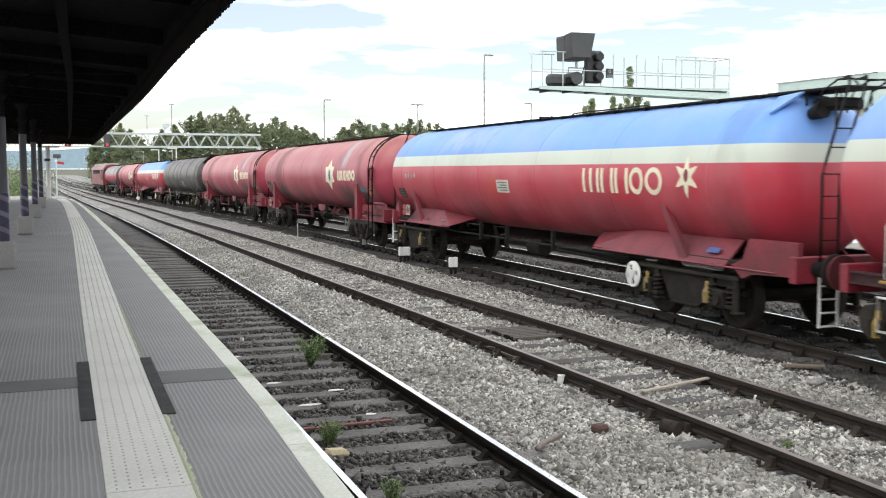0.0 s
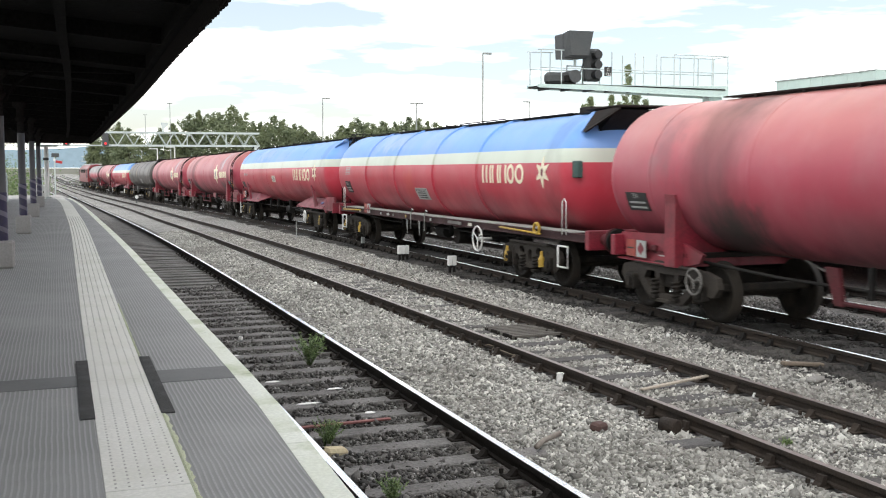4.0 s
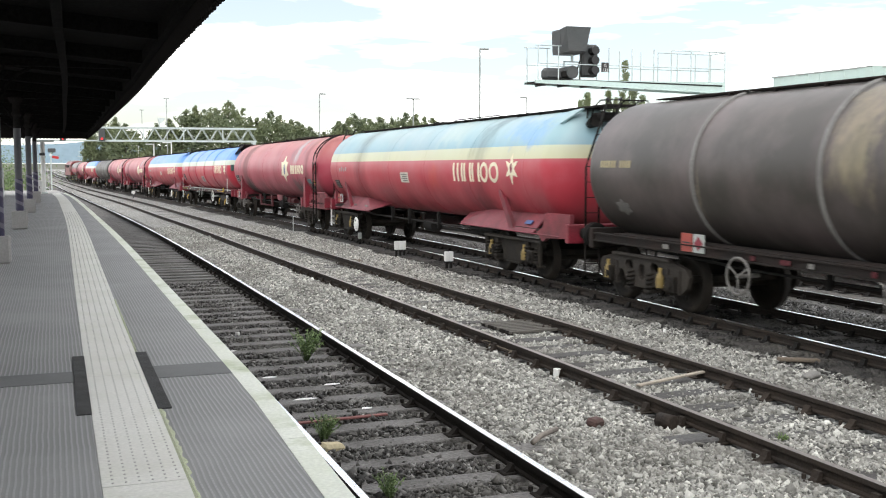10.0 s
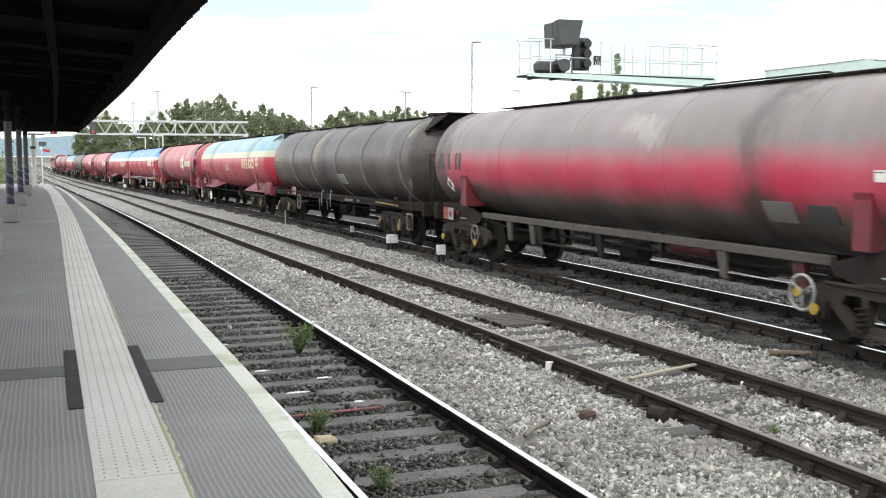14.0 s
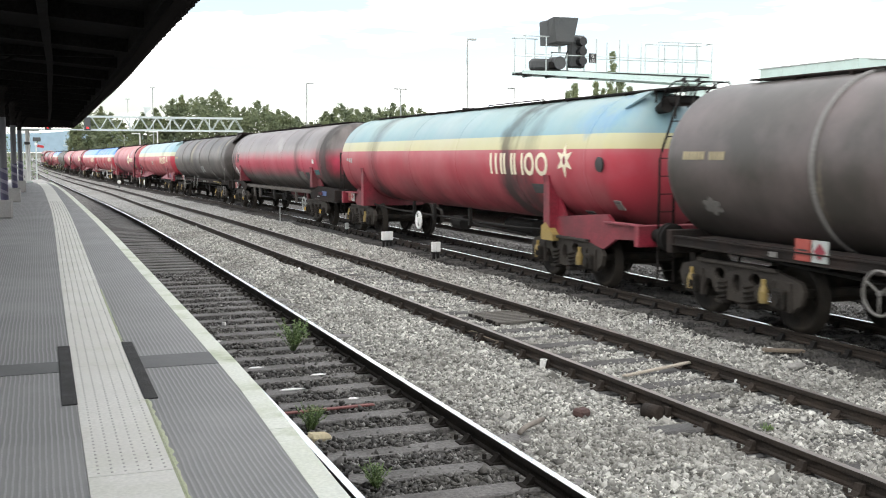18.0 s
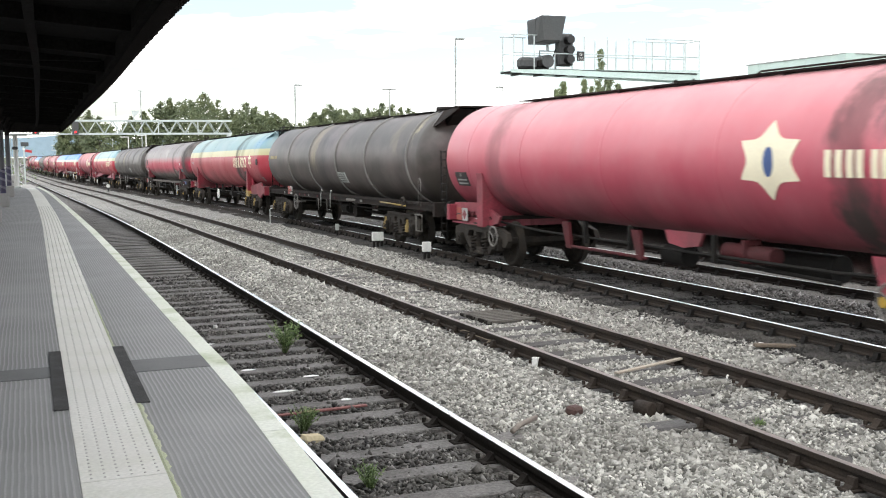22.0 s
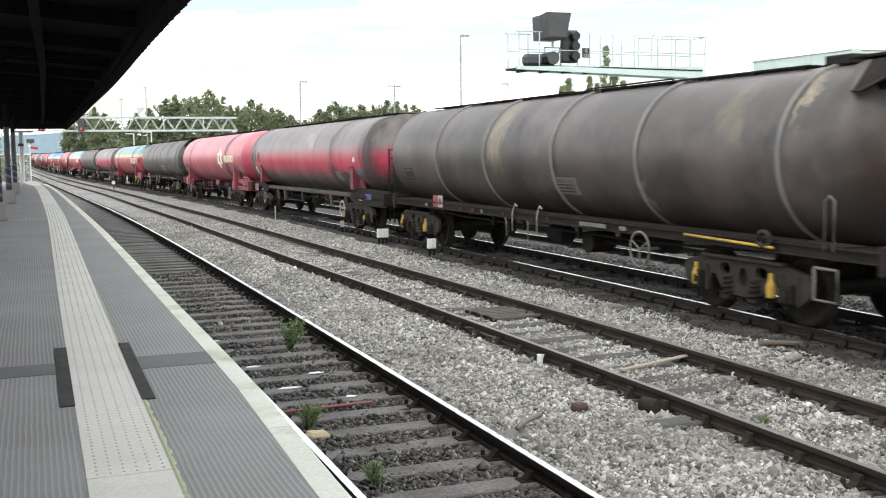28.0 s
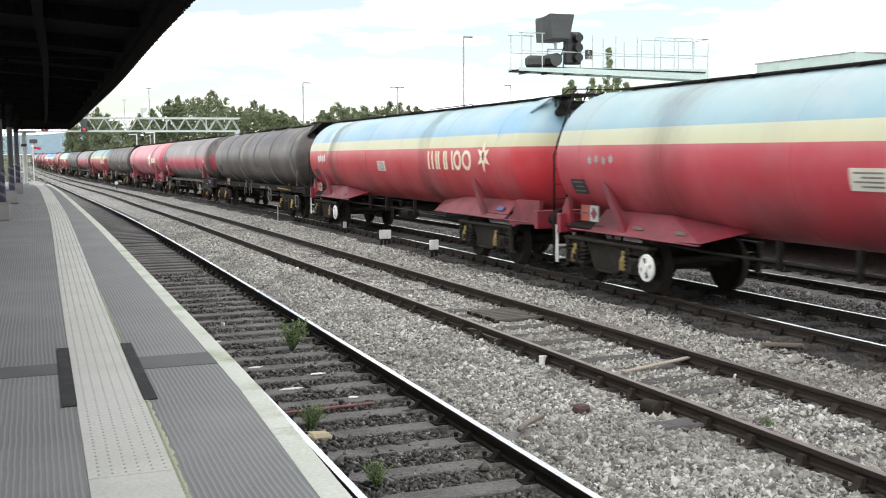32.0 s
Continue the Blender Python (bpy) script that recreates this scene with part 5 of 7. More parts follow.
def end_platform(parent, paint):
    """The little platform over the rear end: deck on legs, hoops, a flap in the tank's paint and a dark scoop under it."""
    top = CZ + TR
    deck = Shape().box(-0.34, 0.34, -9.2, -7.5, top + 0.0, top + 0.035, 0.008)
    for x in (-0.3, 0.3):
        deck.cyl((x, -8.35, top - 0.2), (x, -8.35, top), 0.016, 6).cyl((x, -8.95, top - 0.5), (x, -8.95, top), 0.016, 6)
    part("end_platform", deck, UNDER, parent, "dirty end platform deck")
    hoops = Shape()
    for x in (-0.42, 0.1, 0.42):
        hoops.tube([(x, -8.7, top - 0.3), (x - 0.02, -8.85, top - 0.02), (x, -9.1, top + 0.11), (x, -9.4, top + 0.1), (x, -9.55, top - 0.05)], 0.014, 6)
    hoops.tube([(-0.42, -9.25, top + 0.11), (0.42, -9.25, top + 0.11)], 0.012, 6)
    part("hoops", hoops, IRON, parent, "dark steel safety hoops")
    flap = [(-0.47, -7.95, top - 0.04), (-0.42, -8.42, top + 0.0), (-0.82, -8.2, top - 0.3)]
    part("flap", Shape().add(flap + [(x + 0.03, y, z - 0.02) for x, y, z in flap], [(0, 1, 2), (5, 4, 3), (0, 3, 4, 1), (1, 4, 5, 2), (2, 5, 3, 0)]), PAINTS[paint], parent)
    part("end_scoop", Shape().cyl((-0.3, -8.45, top - 0.32), (-0.3, -8.7, top - 0.26), 0.08, 12, r2=0.13).box(-0.26, 0.26, -8.9, -8.4, top - 0.26, top - 0.1, 0.04), IRON, parent, "dark scoop under the end platform")


LAMPBOX = plain("dull_green_box", (0.05, 0.1, 0.09), 0.6, vary=0.3, scale=9, amount=0.4)
DIRTY = plain("sooty_red_paint", (0.09, 0.02, 0.024), 0.7, vary=0.4, scale=7, amount=0.6, spec=0.2)


MAROON = plain("dull_maroon_solebar", (0.06, 0.026, 0.028), 0.65, vary=0.35, scale=7, amount=0.5, dirt=(0.03, 0.027, 0.025), spec=0.25)
DUSTY = plain("dusty_grey_solebar", (0.1, 0.09, 0.08), 0.75, vary=0.35, scale=6, amount=0.5, dirt=(0.05, 0.044, 0.04), spec=0.2)


def ribbed_wagon(paint, label, frame_paint, clean=False):
    """A ribbed tank on a full-length frame with handwheel, rails and end hood."""
    w = thing("tank_wagon", label, "tank wagon", group="tank wagons of the train")
    tank_part(w, paint)
    for y in (4.9, 2.08, -1.05, -3.97, -7.42)[:5 if paint == "black" else 4]:
        s = Shape().lathe([(-0.036, TR - 0.01), (-0.034, TR + 0.016), (-0.02, TR + 0.036), (0.0, TR + 0.042), (0.02, TR + 0.036), (0.034, TR + 0.016), (0.036, TR - 0.01)], 64)
        s.v = [(a, b + y, c + CZ) for a, b, c in s.v]
        part("rib", s, PAINTS[paint] if paint != "black" else GREYRIB, w)
    walkway(w, -6.9, 7.4, UNDER)
    hood(w, -1, PAINTS[paint], UNDER)
    for s in (-1, 1):
        part("solebar", Shape().box(s * 1.12 - 0.05, s * 1.12 + 0.05, -9.2, 8.0, 0.99, 1.14, 0.012).box(s * 1.18 - 0.03, s * 1.18 + 0.03, -9.2, 8.0, 1.12, 1.14).box(s * 1.18 - 0.03, s * 1.18 + 0.03, -9.2, 8.0, 0.99, 1.01), frame_paint if paint == "black" else MAROON, w)
    part("frame_floor", Shape().box(-1.06, 1.06, -9.2, 8.0, 1.02, 1.1), UNDER, w)
    for e in (-1, 1):
        headstock(w, e, frame_paint if paint == "black" else RED)
        buffer_set(w, e, DIRTY if paint != "black" else IRON)
        bogie(w, e * 6.55, "oval", True, GREASE, YELLOW if paint != "black" or clean else OCHRE)
        if e < 0 or paint != "black":
            part("yellow_pipe", Shape().tube([(-1.25, e * 5.4, 1.1), (-1.25, e * 7.4, 1.06)], 0.022, 6), YELLOW if paint != "black" or clean else OCHRE, w)
        if e > 0 and paint == "black":
            continue
        t = abs(tip(e)) - 0.9
        part("grab_rail", Shape().tube([(-1.26, e * t, 1.1), (-1.26, e * t, 1.72), (-1.26, e * (t + 0.08), 1.78), (-1.26, e * (t + 0.16), 1.72), (-1.26, e * (t + 0.16), 1.1)], 0.013, 6), WHITE if paint != "black" else DIM, w)
        part("step", Shape().tube([(-1.27, e * (t - 0.15), 0.88), (-1.27, e * (t - 0.15), 0.48), (-1.27, e * (t + 0.25), 0.48), (-1.27, e * (t + 0.25), 0.88), (-1.27, e * (t - 0.15), 0.88)], 0.022, 6), WHITE if paint != "black" else DIM, w)
    if paint == "black":
        ladder(w, -9.36, -0.98, 0.4, CZ + 1.0, 0.34, IRON, False, 11)
    if paint != "black" or clean:
        handwheel(w, -4.25, 0.78, 0.28, WHITE if paint != "black" else DIM, "spoked brake wheel")
    for y in (0.6, -0.5):
        part("hand_lever", Shape().tube([(-1.24, y, 0.75), (-1.24, y, 1.12), (-1.24, y - 0.12, 1.3), (-1.24, y - 0.22, 1.25)], 0.015, 5), GREY, w)
    under_gear(w, IRON)
    for y, wide, m in ((5.6, 0.16, PLATE), (3.4, 0.1, GREY), (2.7, 0.2, GREY), (2.2, 0.1, DIM), (1.1, 0.08, OCHRE), (-0.9, 0.1, GREY), (-2.6, 0.9, DIM), (-3.6, 0.22, PLATE)):
        dull = paint == "black"
        part("solebar_plate", Shape().box(-1.222, -1.21, y - wide / 2, y + wide / 2, 1.03, 1.1), (DIRTY if m in (GREY, OCHRE) else DIM) if dull else m, w)
    for y in (1.0, 0.0):
        part("lower_lever", Shape().tube([(-1.22, y, 0.98), (-1.24, y - 0.1, 0.97), (-1.24, y - 0.12, 0.62)], 0.015, 5), GREY if paint != "black" else DIM, w)
    part("reservoir", Shape().cyl((-0.8, -1.7, 0.68), (-0.3, -1.7, 0.68), 0.2, 16), UNDER, w, "dirty cross-mounted air reservoir")
    hazard(w, 4.9, 1.17)
    if paint == "black" and not clean:
        handwheel(w, 3.6, 0.8, 0.26, DIM, "spoked brake wheel")
    mid = -1.4 if paint == "black" else 0.03
    plate = part("warning_plate", decal(rect(mid - 0.45, mid + 0.45, 1.56, 1.86), 0.012), GREY if paint != "black" else (DIM if clean else GREY), w, "pale warning plate")
    lettering("NO NAKED LIGHT", mid, 1.8, 0.07, BLACK, plate)
    for k in range(3):
        part("text_bar", decal(rect(mid - 0.3, mid + 0.3, 1.6 + 0.06 * k, 1.625 + 0.06 * k), 0.016), BLACK, plate)
    part("dust_ledge", Shape().box(-1.16, -0.8, -8.6, 7.4, 1.142, 1.16), GREY if paint != "black" else UNDER, w, "dusty frame ledge")
    part("lifting_eye", Shape().tube([(-1.24, -7.2 + 0.13 * math.cos(a), 1.16 + 0.1 * math.sin(a)) for a in np.linspace(0, 6.28, 13)[:-1]], 0.035, 6, True), YELLOW if paint != "black" else CAST, w)
    if paint == "black":
        if clean:
            notice(w, 7.0, 1.8, 0.55, 0.3, BLACK, 2, DIM)
        else:
            for y0, y1 in ((7.2, 7.75), (6.72, 7.1)):
                n = 6 if y1 > 7.5 else 4
                for q in range(n):
                    a = y0 + (y1 - y0) * q / n
                    part("lettering_bar", decal(rect(a + 0.012, a + (y1 - y0) / n - 0.02, 2.3, 2.42), 0.008), OLDCREAM, w, "worn cream company mark")
            part("scuff", decal(star(7.2, 1.62, 0.14, 0.6, 1.7, 0.7), 0.005), DIM, w, "pale scuffed patch")
    else:
        plate = part("data_plate", decal(rect(6.85, 7.4, 1.62, 1.98), 0.012), BLACK, w, "black data plate with pale lettering")
        lettering("TDA", 7.2, 1.9, 0.1, GREY, plate)
        for q in range(2):
            part("text_bar", decal(rect(6.9, 7.35, 1.68 + 0.08 * q, 1.71 + 0.08 * q), 0.016), GREY, plate)
        for q in range(5):
            part("worn_lettering", decal(rect(6.7, 7.3 - 0.03 * q, 2.2 + 0.05 * q, 2.225 + 0.05 * q), 0.006), GREY, w)
    if paint != "black":
        part("lamp_box", Shape().box(-1.05, -0.9, -8.52, -8.34, 2.18, 2.5, 0.02).box(-1.06, -1.04, -8.49, -8.37, 2.26, 2.44, 0.01), LAMPBOX, w, "dull green lamp bracket box")
        wordmark(-6.55, -4.3, 2.05, 2.44, w, CREAM, 0.075)
        part("star_mark", decal(star(-7.4, 2.28, 0.32, 0.42, 1.0, 1.9)), CREAM, w, "cream six-pointed star")
        part("star_centre", decal([(-7.4 + 0.045 * math.sin(a), 2.28 + 0.08 * math.cos(a)) for a in np.linspace(0, 2 * math.pi, 11)[:-1]], 0.014), RED, w)
    return w


def bracket_wagon(paint, label, frame_paint, logo):
    """A smooth tank held by tall brackets over each bogie on stub end frames."""
    w = thing("tank_wagon", label, "tank wagon", group="tank wagons of the train")
    tank_part(w, paint, (-7.6, -5.1, -2.0, 1.2, 4.3, 6.9))
    walkway(w, -7.9, 6.2, UNDER)
    for e in (-1, 1):
        headstock(w, e, frame_paint)
        saddle(w, e * 6.3, frame_paint if paint != "stripe" else DULLRED, 1.95, 0.8 if paint != "stripe" else 1.25)
        for s in (-1, 1):
            t = abs(tip(e))
            o = [(e * t, 1.26), (e * t, 0.94), (e * (t - 0.5), 0.84), (e * 6.2, 0.8), (e * 5.7, 0.9), (e * 5.6, 1.04), (e * 6.6, 1.3)]
            part("end_frame", Shape().plate(o, s * 0.98, s * 1.04), frame_paint, w)
            part("frame_flange", Shape().box(min(s * 0.9, s * 1.12), max(s * 0.9, s * 1.12), min(e * 6.3, e * t), max(e * 6.3, e * t), 0.8, 0.83, 0.006), frame_paint, w)
            if s < 0:
                for q in (6.95, 7.25):
                    part("frame_box", Shape().box(-1.1, -1.04, e * q - 0.07, e * q + 0.07, 1.0, 1.1, 0.015), DIRTY, w, "small grimy box on the end frame")
                part("text_bar", Shape().box(-1.046, -1.04, min(e * 6.5, e * 6.85), max(e * 6.5, e * 6.85), 0.93, 0.95), GREY, w)
        part("end_floor", Shape().box(-1.04, 1.04, min(e * 6.0, e * t), max(e * 6.0, e * t), 0.95, 1.03, 0.01), UNDER, w)
        buffer_set(w, e, IRON)
        bogie(w, e * 6.55, "cast", False, GREASE, cap=YELLOW if paint == "stripe" else None)
    under_gear(w, IRON)
    for y in (0.2, 2.6):
        part("pipe_leg", Shape().plate([(y, 0.62), (y + 0.15, 0.62), (y + 0.35, 1.1), (y + 0.1, 1.1)], -1.0, -0.94), DIRTY if paint != "stripe" else IRON, w)
    part("pipe", Shape().tube([(-0.97, 0.1, 0.66), (-0.97, 2.8, 0.66)], 0.03, 6), DIRTY if paint != "stripe" else IRON, w)
    leg = part("drain_leg", Shape().plate([(-4.75, 1.12), (-5.05, 1.12), (-5.1, 0.62), (-4.95, 0.58)], -0.98, -0.9), DIRTY if paint == "stripe" else frame_paint, w)
    part("valve_cap", Shape().cyl((-1.02, -4.98, 0.6), (-0.88, -4.98, 0.6), 0.07, 12), YELLOW, leg, "yellow valve cap")
    part("belly_pipe", Shape().cyl((-0.6, -2.6, 0.9), (-0.6, -1.5, 0.9), 0.13, 14).box(-0.75, -0.45, -2.1, -2.0, 0.76, 1.1, 0.01), DIRTY, w, "dirty belly pipe under the tank")
    part("flange", Shape().plate([(-1.3, 1.15), (-1.2, 0.95), (-0.8, 0.9), (-0.4, 0.95), (-0.3, 1.15)], -0.9, -0.84), frame_paint if paint != "stripe" else UNDER, w)
    handwheel(w, 5.6, 0.64, 0.2, DIM, "spoked brake wheel", 3, -1.2)
    handwheel(w, -5.3, 0.64, 0.23, DIM if paint != "stripe" else GREY, "spoked brake wheel", 3, -1.2)
    hazard(w, 7.4, 1.02, -1.13)
    notice(w, -6.9, 1.78, 0.5, 0.16, TEAL, 1)
    if paint != "stripe":
        notice(w, -7.0, 1.58, 0.5, 0.18, BLACK, 2, DIM)
        notice(w, -7.55, 1.72, 0.14, 0.22, YELLOW, 1)
    if paint == "stripe":
        plate = part("hazard_label", decal([(7.35, 1.54), (7.54, 1.72), (7.35, 1.9), (7.16, 1.72)], 0.012), WHITE, w, "pale hazard diamond")
        part("text_bar", decal(rect(7.28, 7.42, 1.66, 1.8), 0.016), BLACK, plate)
        for yy, lean in ((7.85, -0.16), (7.55, 0.14), (7.15, 0.05), (6.72, 0.0), (6.5, 0.0)):
            part("worn_mark", decal(rect(yy - 0.07, yy + 0.07, 2.08, 2.46, lean), 0.005), GHOST, w, "ghost of an old painted mark")
        part("data_plate", decal(rect(-4.95, -4.35, 1.5, 1.78), 0.012), DIM, w, "grimy data plate")
        part("data_plate", decal(rect(-5.75, -5.25, 1.52, 1.76), 0.012), GHOST, w, "sooty data plate")
        part("label_plate", Shape().box(-1.06, -1.045, -7.75, -7.2, 0.98, 1.14), BLUEMARK, w, "blue label plate on the end frame")
        part("solebar", Shape().box(-1.02, -0.92, -5.6, 5.6, 1.0, 1.13, 0.01), DUSTY, w, "dusty grey solebar")
        for yy in (4.2, 3.1, -3.3):
            part("hanging_plate", Shape().plate([(yy - 0.1, 1.0), (yy + 0.12, 1.0), (yy + 0.02, 0.62), (yy - 0.12, 0.6)], -1.0, -0.95), DUSTY, w)
    else:
        part("end_plate", Shape().plate([(-8.0, 1.2), (-8.15, 1.36), (-9.1, 1.36), (-9.2, 1.2)], -1.12, -1.06), frame_paint, w)
        part("end_roll", Shape().cyl((-1.13, -8.1, 1.37), (-1.13, -9.1, 1.37), 0.04, 10), PINK, w, "worn rounded end rail")
        plate = part("data_plate", decal(rect(7.05, 7.7, 1.66, 1.96), 0.012), BLACK, w, "black data plate")
        lettering("TEA", 7.4, 1.9, 0.08, GREY, plate)
        for k in range(2):
            part("text_bar", decal(rect(7.12, 7.62, 1.7 + 0.08 * k, 1.73 + 0.08 * k), 0.016), GREY, plate)
    if logo:
        part("star_mark", decal(star(-3.14, 2.25, 0.52, 0.66, 1.28, 2.1)), CREAM, w, "cream six-pointed star with a blue centre")
        part("star_centre", decal([(-3.14 + 0.1 * math.sin(a), 2.23 + 0.2 * math.cos(a)) for a in np.linspace(0, 2 * math.pi, 17)[:-1]], 0.012), BLUEMARK, w)
        wordmark(-6.3, -4.15, 2.05, 2.38, w, CREAM, 0.105)
        part("manhole_ring", ring_decal(-8.05, 2.3, 0.2, 0.2, 0.06, 0.03), frame_paint, w, "bolted ring on the tank's end") if paint == "red" else None
        if paint == "red":
            ladder(w, -8.15, -1.27, 0.3, CZ + TR, 0.4, IRON, True, 7, "dark steel side ladder")
            end_ladder(w, -1, IRON, DIM)
    else:
        ladder(w, -9.0, -0.85, 0.4, CZ + TR, 0.4, IRON, False, 9)
        notice(w, -6.6, 2.15, 0.18, 0.14, WHITE, 1)
    return w


def strap_wagon(paint, label):
    """A smooth blue, yellow and red tank on straps with yellow feet, cast bogies and stub end frames."""
    w = thing("tank_wagon", label, "tank wagon", group="tank wagons of the train")
    tank_part(w, paint, (-7.5, -4.6, -1.4, 1.8, 5.0, 7.4))
    walkway(w, -7.4, 7.6, UNDER)
    for e in (-1, 1):
        headstock(w, e, RED)
        t = abs(tip(e))
        saddle(w, e * 6.0, RED, 1.98, 0.86, 0.24, OCHRE if e < 0 else None)
        for s in (-1, 1):
            o = [(e * t, 1.2), (e * t, 0.96), (e * (t - 0.9), 0.92), (e * (t - 1.3), 0.72), (e * 6.3, 0.86), (e * 5.9, 0.98), (e * 6.2, 1.2), (e * (t - 1.2), 1.34), (e * (t - 1.0), 1.2)]
            part("end_frame", Shape().plate(o, s * 1.0, s * 1.06), SKIRT, w, "grimy red end frame")
            part("end_rail", Shape().box(min(s * 1.0, s * 1.14), max(s * 1.0, s * 1.14), min(e * (t - 1.2), e * t), max(e * (t - 1.2), e * t), 1.18, 1.22, 0.01), PINK, w)
        part("end_floor", Shape().box(-0.98, 0.98, min(e * 6.0, e * t), max(e * 6.0, e * t), 0.95, 1.03, 0.01), UNDER, w)
        buffer_set(w, e, IRON)
        bogie(w, e * 6.55, "oval", True, GREASE, OCHRE)
    end_ladder(w, -1, IRON, UNDER)
    end_platform(w, paint)
    under_gear(w, IRON)
    disc_wheel(w, 1.9, 0.66, 0.22, -0.9)
    wordmark(-6.1, -3.35, 1.97, 2.4, w, CREAM)
    part("star_mark", decal(star(-6.75, 2.26, 0.31, 0.42, 1.0, 1.9)), CREAM, w, "cream six-pointed star")
    part("star_centre", decal([(-6.75 + 0.05 * math.sin(a), 2.26 + 0.08 * math.cos(a)) for a in np.linspace(0, 2 * math.pi, 11)[:-1]], 0.014), RED, w)
    for yy in (-8.05,):
        part("blank_cover", decal([(yy + 0.13 * math.sin(a), 2.2 + 0.13 * math.cos(a)) for a in np.linspace(0, 2 * math.pi, 19)[:-1]], 0.03), BLACK, w, "round black blanking cover")
    notice(w, -8.3, 1.5, 0.22, 0.16, DIM, 1)
    part("data_plate", decal(rect(-5.9, -5.25, 1.62, 1.8), 0.01), GHOST, w, "sooty data plate")
    notice(w, -7.0, 1.27, 0.3, 0.14, DIM, 2)
    for q in range(3):
        part("worn_lettering", decal(rect(7.0 + 0.2 * q, 7.12 + 0.2 * q, 2.12 + 0.03 * q, 2.26), 0.006), GREY, w)
    hazard(w, 7.4, 1.08, -1.1)
    return w


# paler than the tank: the ribs' highlight lines are put into their colour
GREYRIB = plain("rib_highlight_paint", (0.2, 0.193, 0.18), 0.42, vary=0.3, scale=6, amount=0.4)
KINDS = {
    "vivid": saddle_wagon("vivid", "blue, cream and red bogie tank wagon with red side skirts", WHITE),
    "faded": saddle_wagon("faded", "faded blue, yellow and red bogie tank wagon with grimy red skirts", UNDER),
    "strapped": strap_wagon("sooty", "faded blue, yellow and red tank wagon with yellow-footed straps"),
    "fresh": saddle_wagon("fresh", "blue, yellow and bright red tank wagon with scuffed red skirts", UNDER),
    "ribblue": ribbed_wagon("vivid", "blue, cream and red ribbed tank wagon with yellow dampers", UNDER),
    "ribblack": ribbed_wagon("black", "soot-brown ribbed tank wagon on a dirty frame", UNDER),
    "ribsoot": ribbed_wagon("black", "black-brown ribbed tank wagon with bright yellow dampers", UNDER, True),
    "red": bracket_wagon("red", "faded red tank wagon with a cream star and dark spill marks", RED, True),
    "salmon": bracket_wagon("salmon", "salmon red tank wagon with a cream star", PINK, True),
    "stripe": bracket_wagon("stripe", "dirty grey tank wagon with a broad red stripe", UNDER, False),
}
ORDER = ["stripe", "red", "vivid", "ribblack", "red", "red", "vivid", "ribblue", "red", "faded", "ribblack", "stripe", "strapped", "ribblack", "salmon", "stripe", "ribsoot", "fresh", "faded"]


# ---- how the train runs ----
RUN_ROWS = [(0, -25.9), (1.5, -17.05), (3, -8.05), (6, 10.3), (9, 28.95), (12, 48.1), (13, 54.55), (14.4, 63.75), (17.2, 81.95), (19, 93.95), (20, 100.6), (20.6, 104.6), (23, 121.1), (28, 155.0), (29, 161.85), (32, 182.3)]


def run(t):
    """Front end of the tenth wagon's tank along the line at t seconds."""
    return 0.17 + float(np.interp(t, [r[0] for r in RUN_ROWS], [r[1] for r in RUN_ROWS]))


def place_at(number, t):
    """A wagon's pose: both bogies on the line."""
    y = run(t) - PITCH * (number - 10) - HALF
    a, b = Vector((LINE_3(y + 6.55), y + 6.55, 0)), Vector((LINE_3(y - 6.55), y - 6.55, 0))
    d = a - b
    fa, fb = FALL(y + 6.55), FALL(y - 6.55)
    return pose((a.x + b.x) / 2, (a.y + b.y) / 2, (fa + fb) / 2, 0, 0, -math.degrees(math.atan2(d.x, d.y))) @ pose(0, 0, 0, math.degrees(math.atan2(fa - fb, d.length)))


TRAIN = []
used = set()
for i, kind in enumerate(ORDER):
    m = place_at(i + 1, 0)
    if kind in used:
        TRAIN.append(copy_thing(KINDS[kind], m))
    else:
        used.add(kind)
        KINDS[kind].matrix_basis = m
        TRAIN.append(KINDS[kind])


LOCO_RED = plain("locomotive_red", (0.22, 0.025, 0.03), 0.4, vary=0.15, scale=3, amount=0.3)


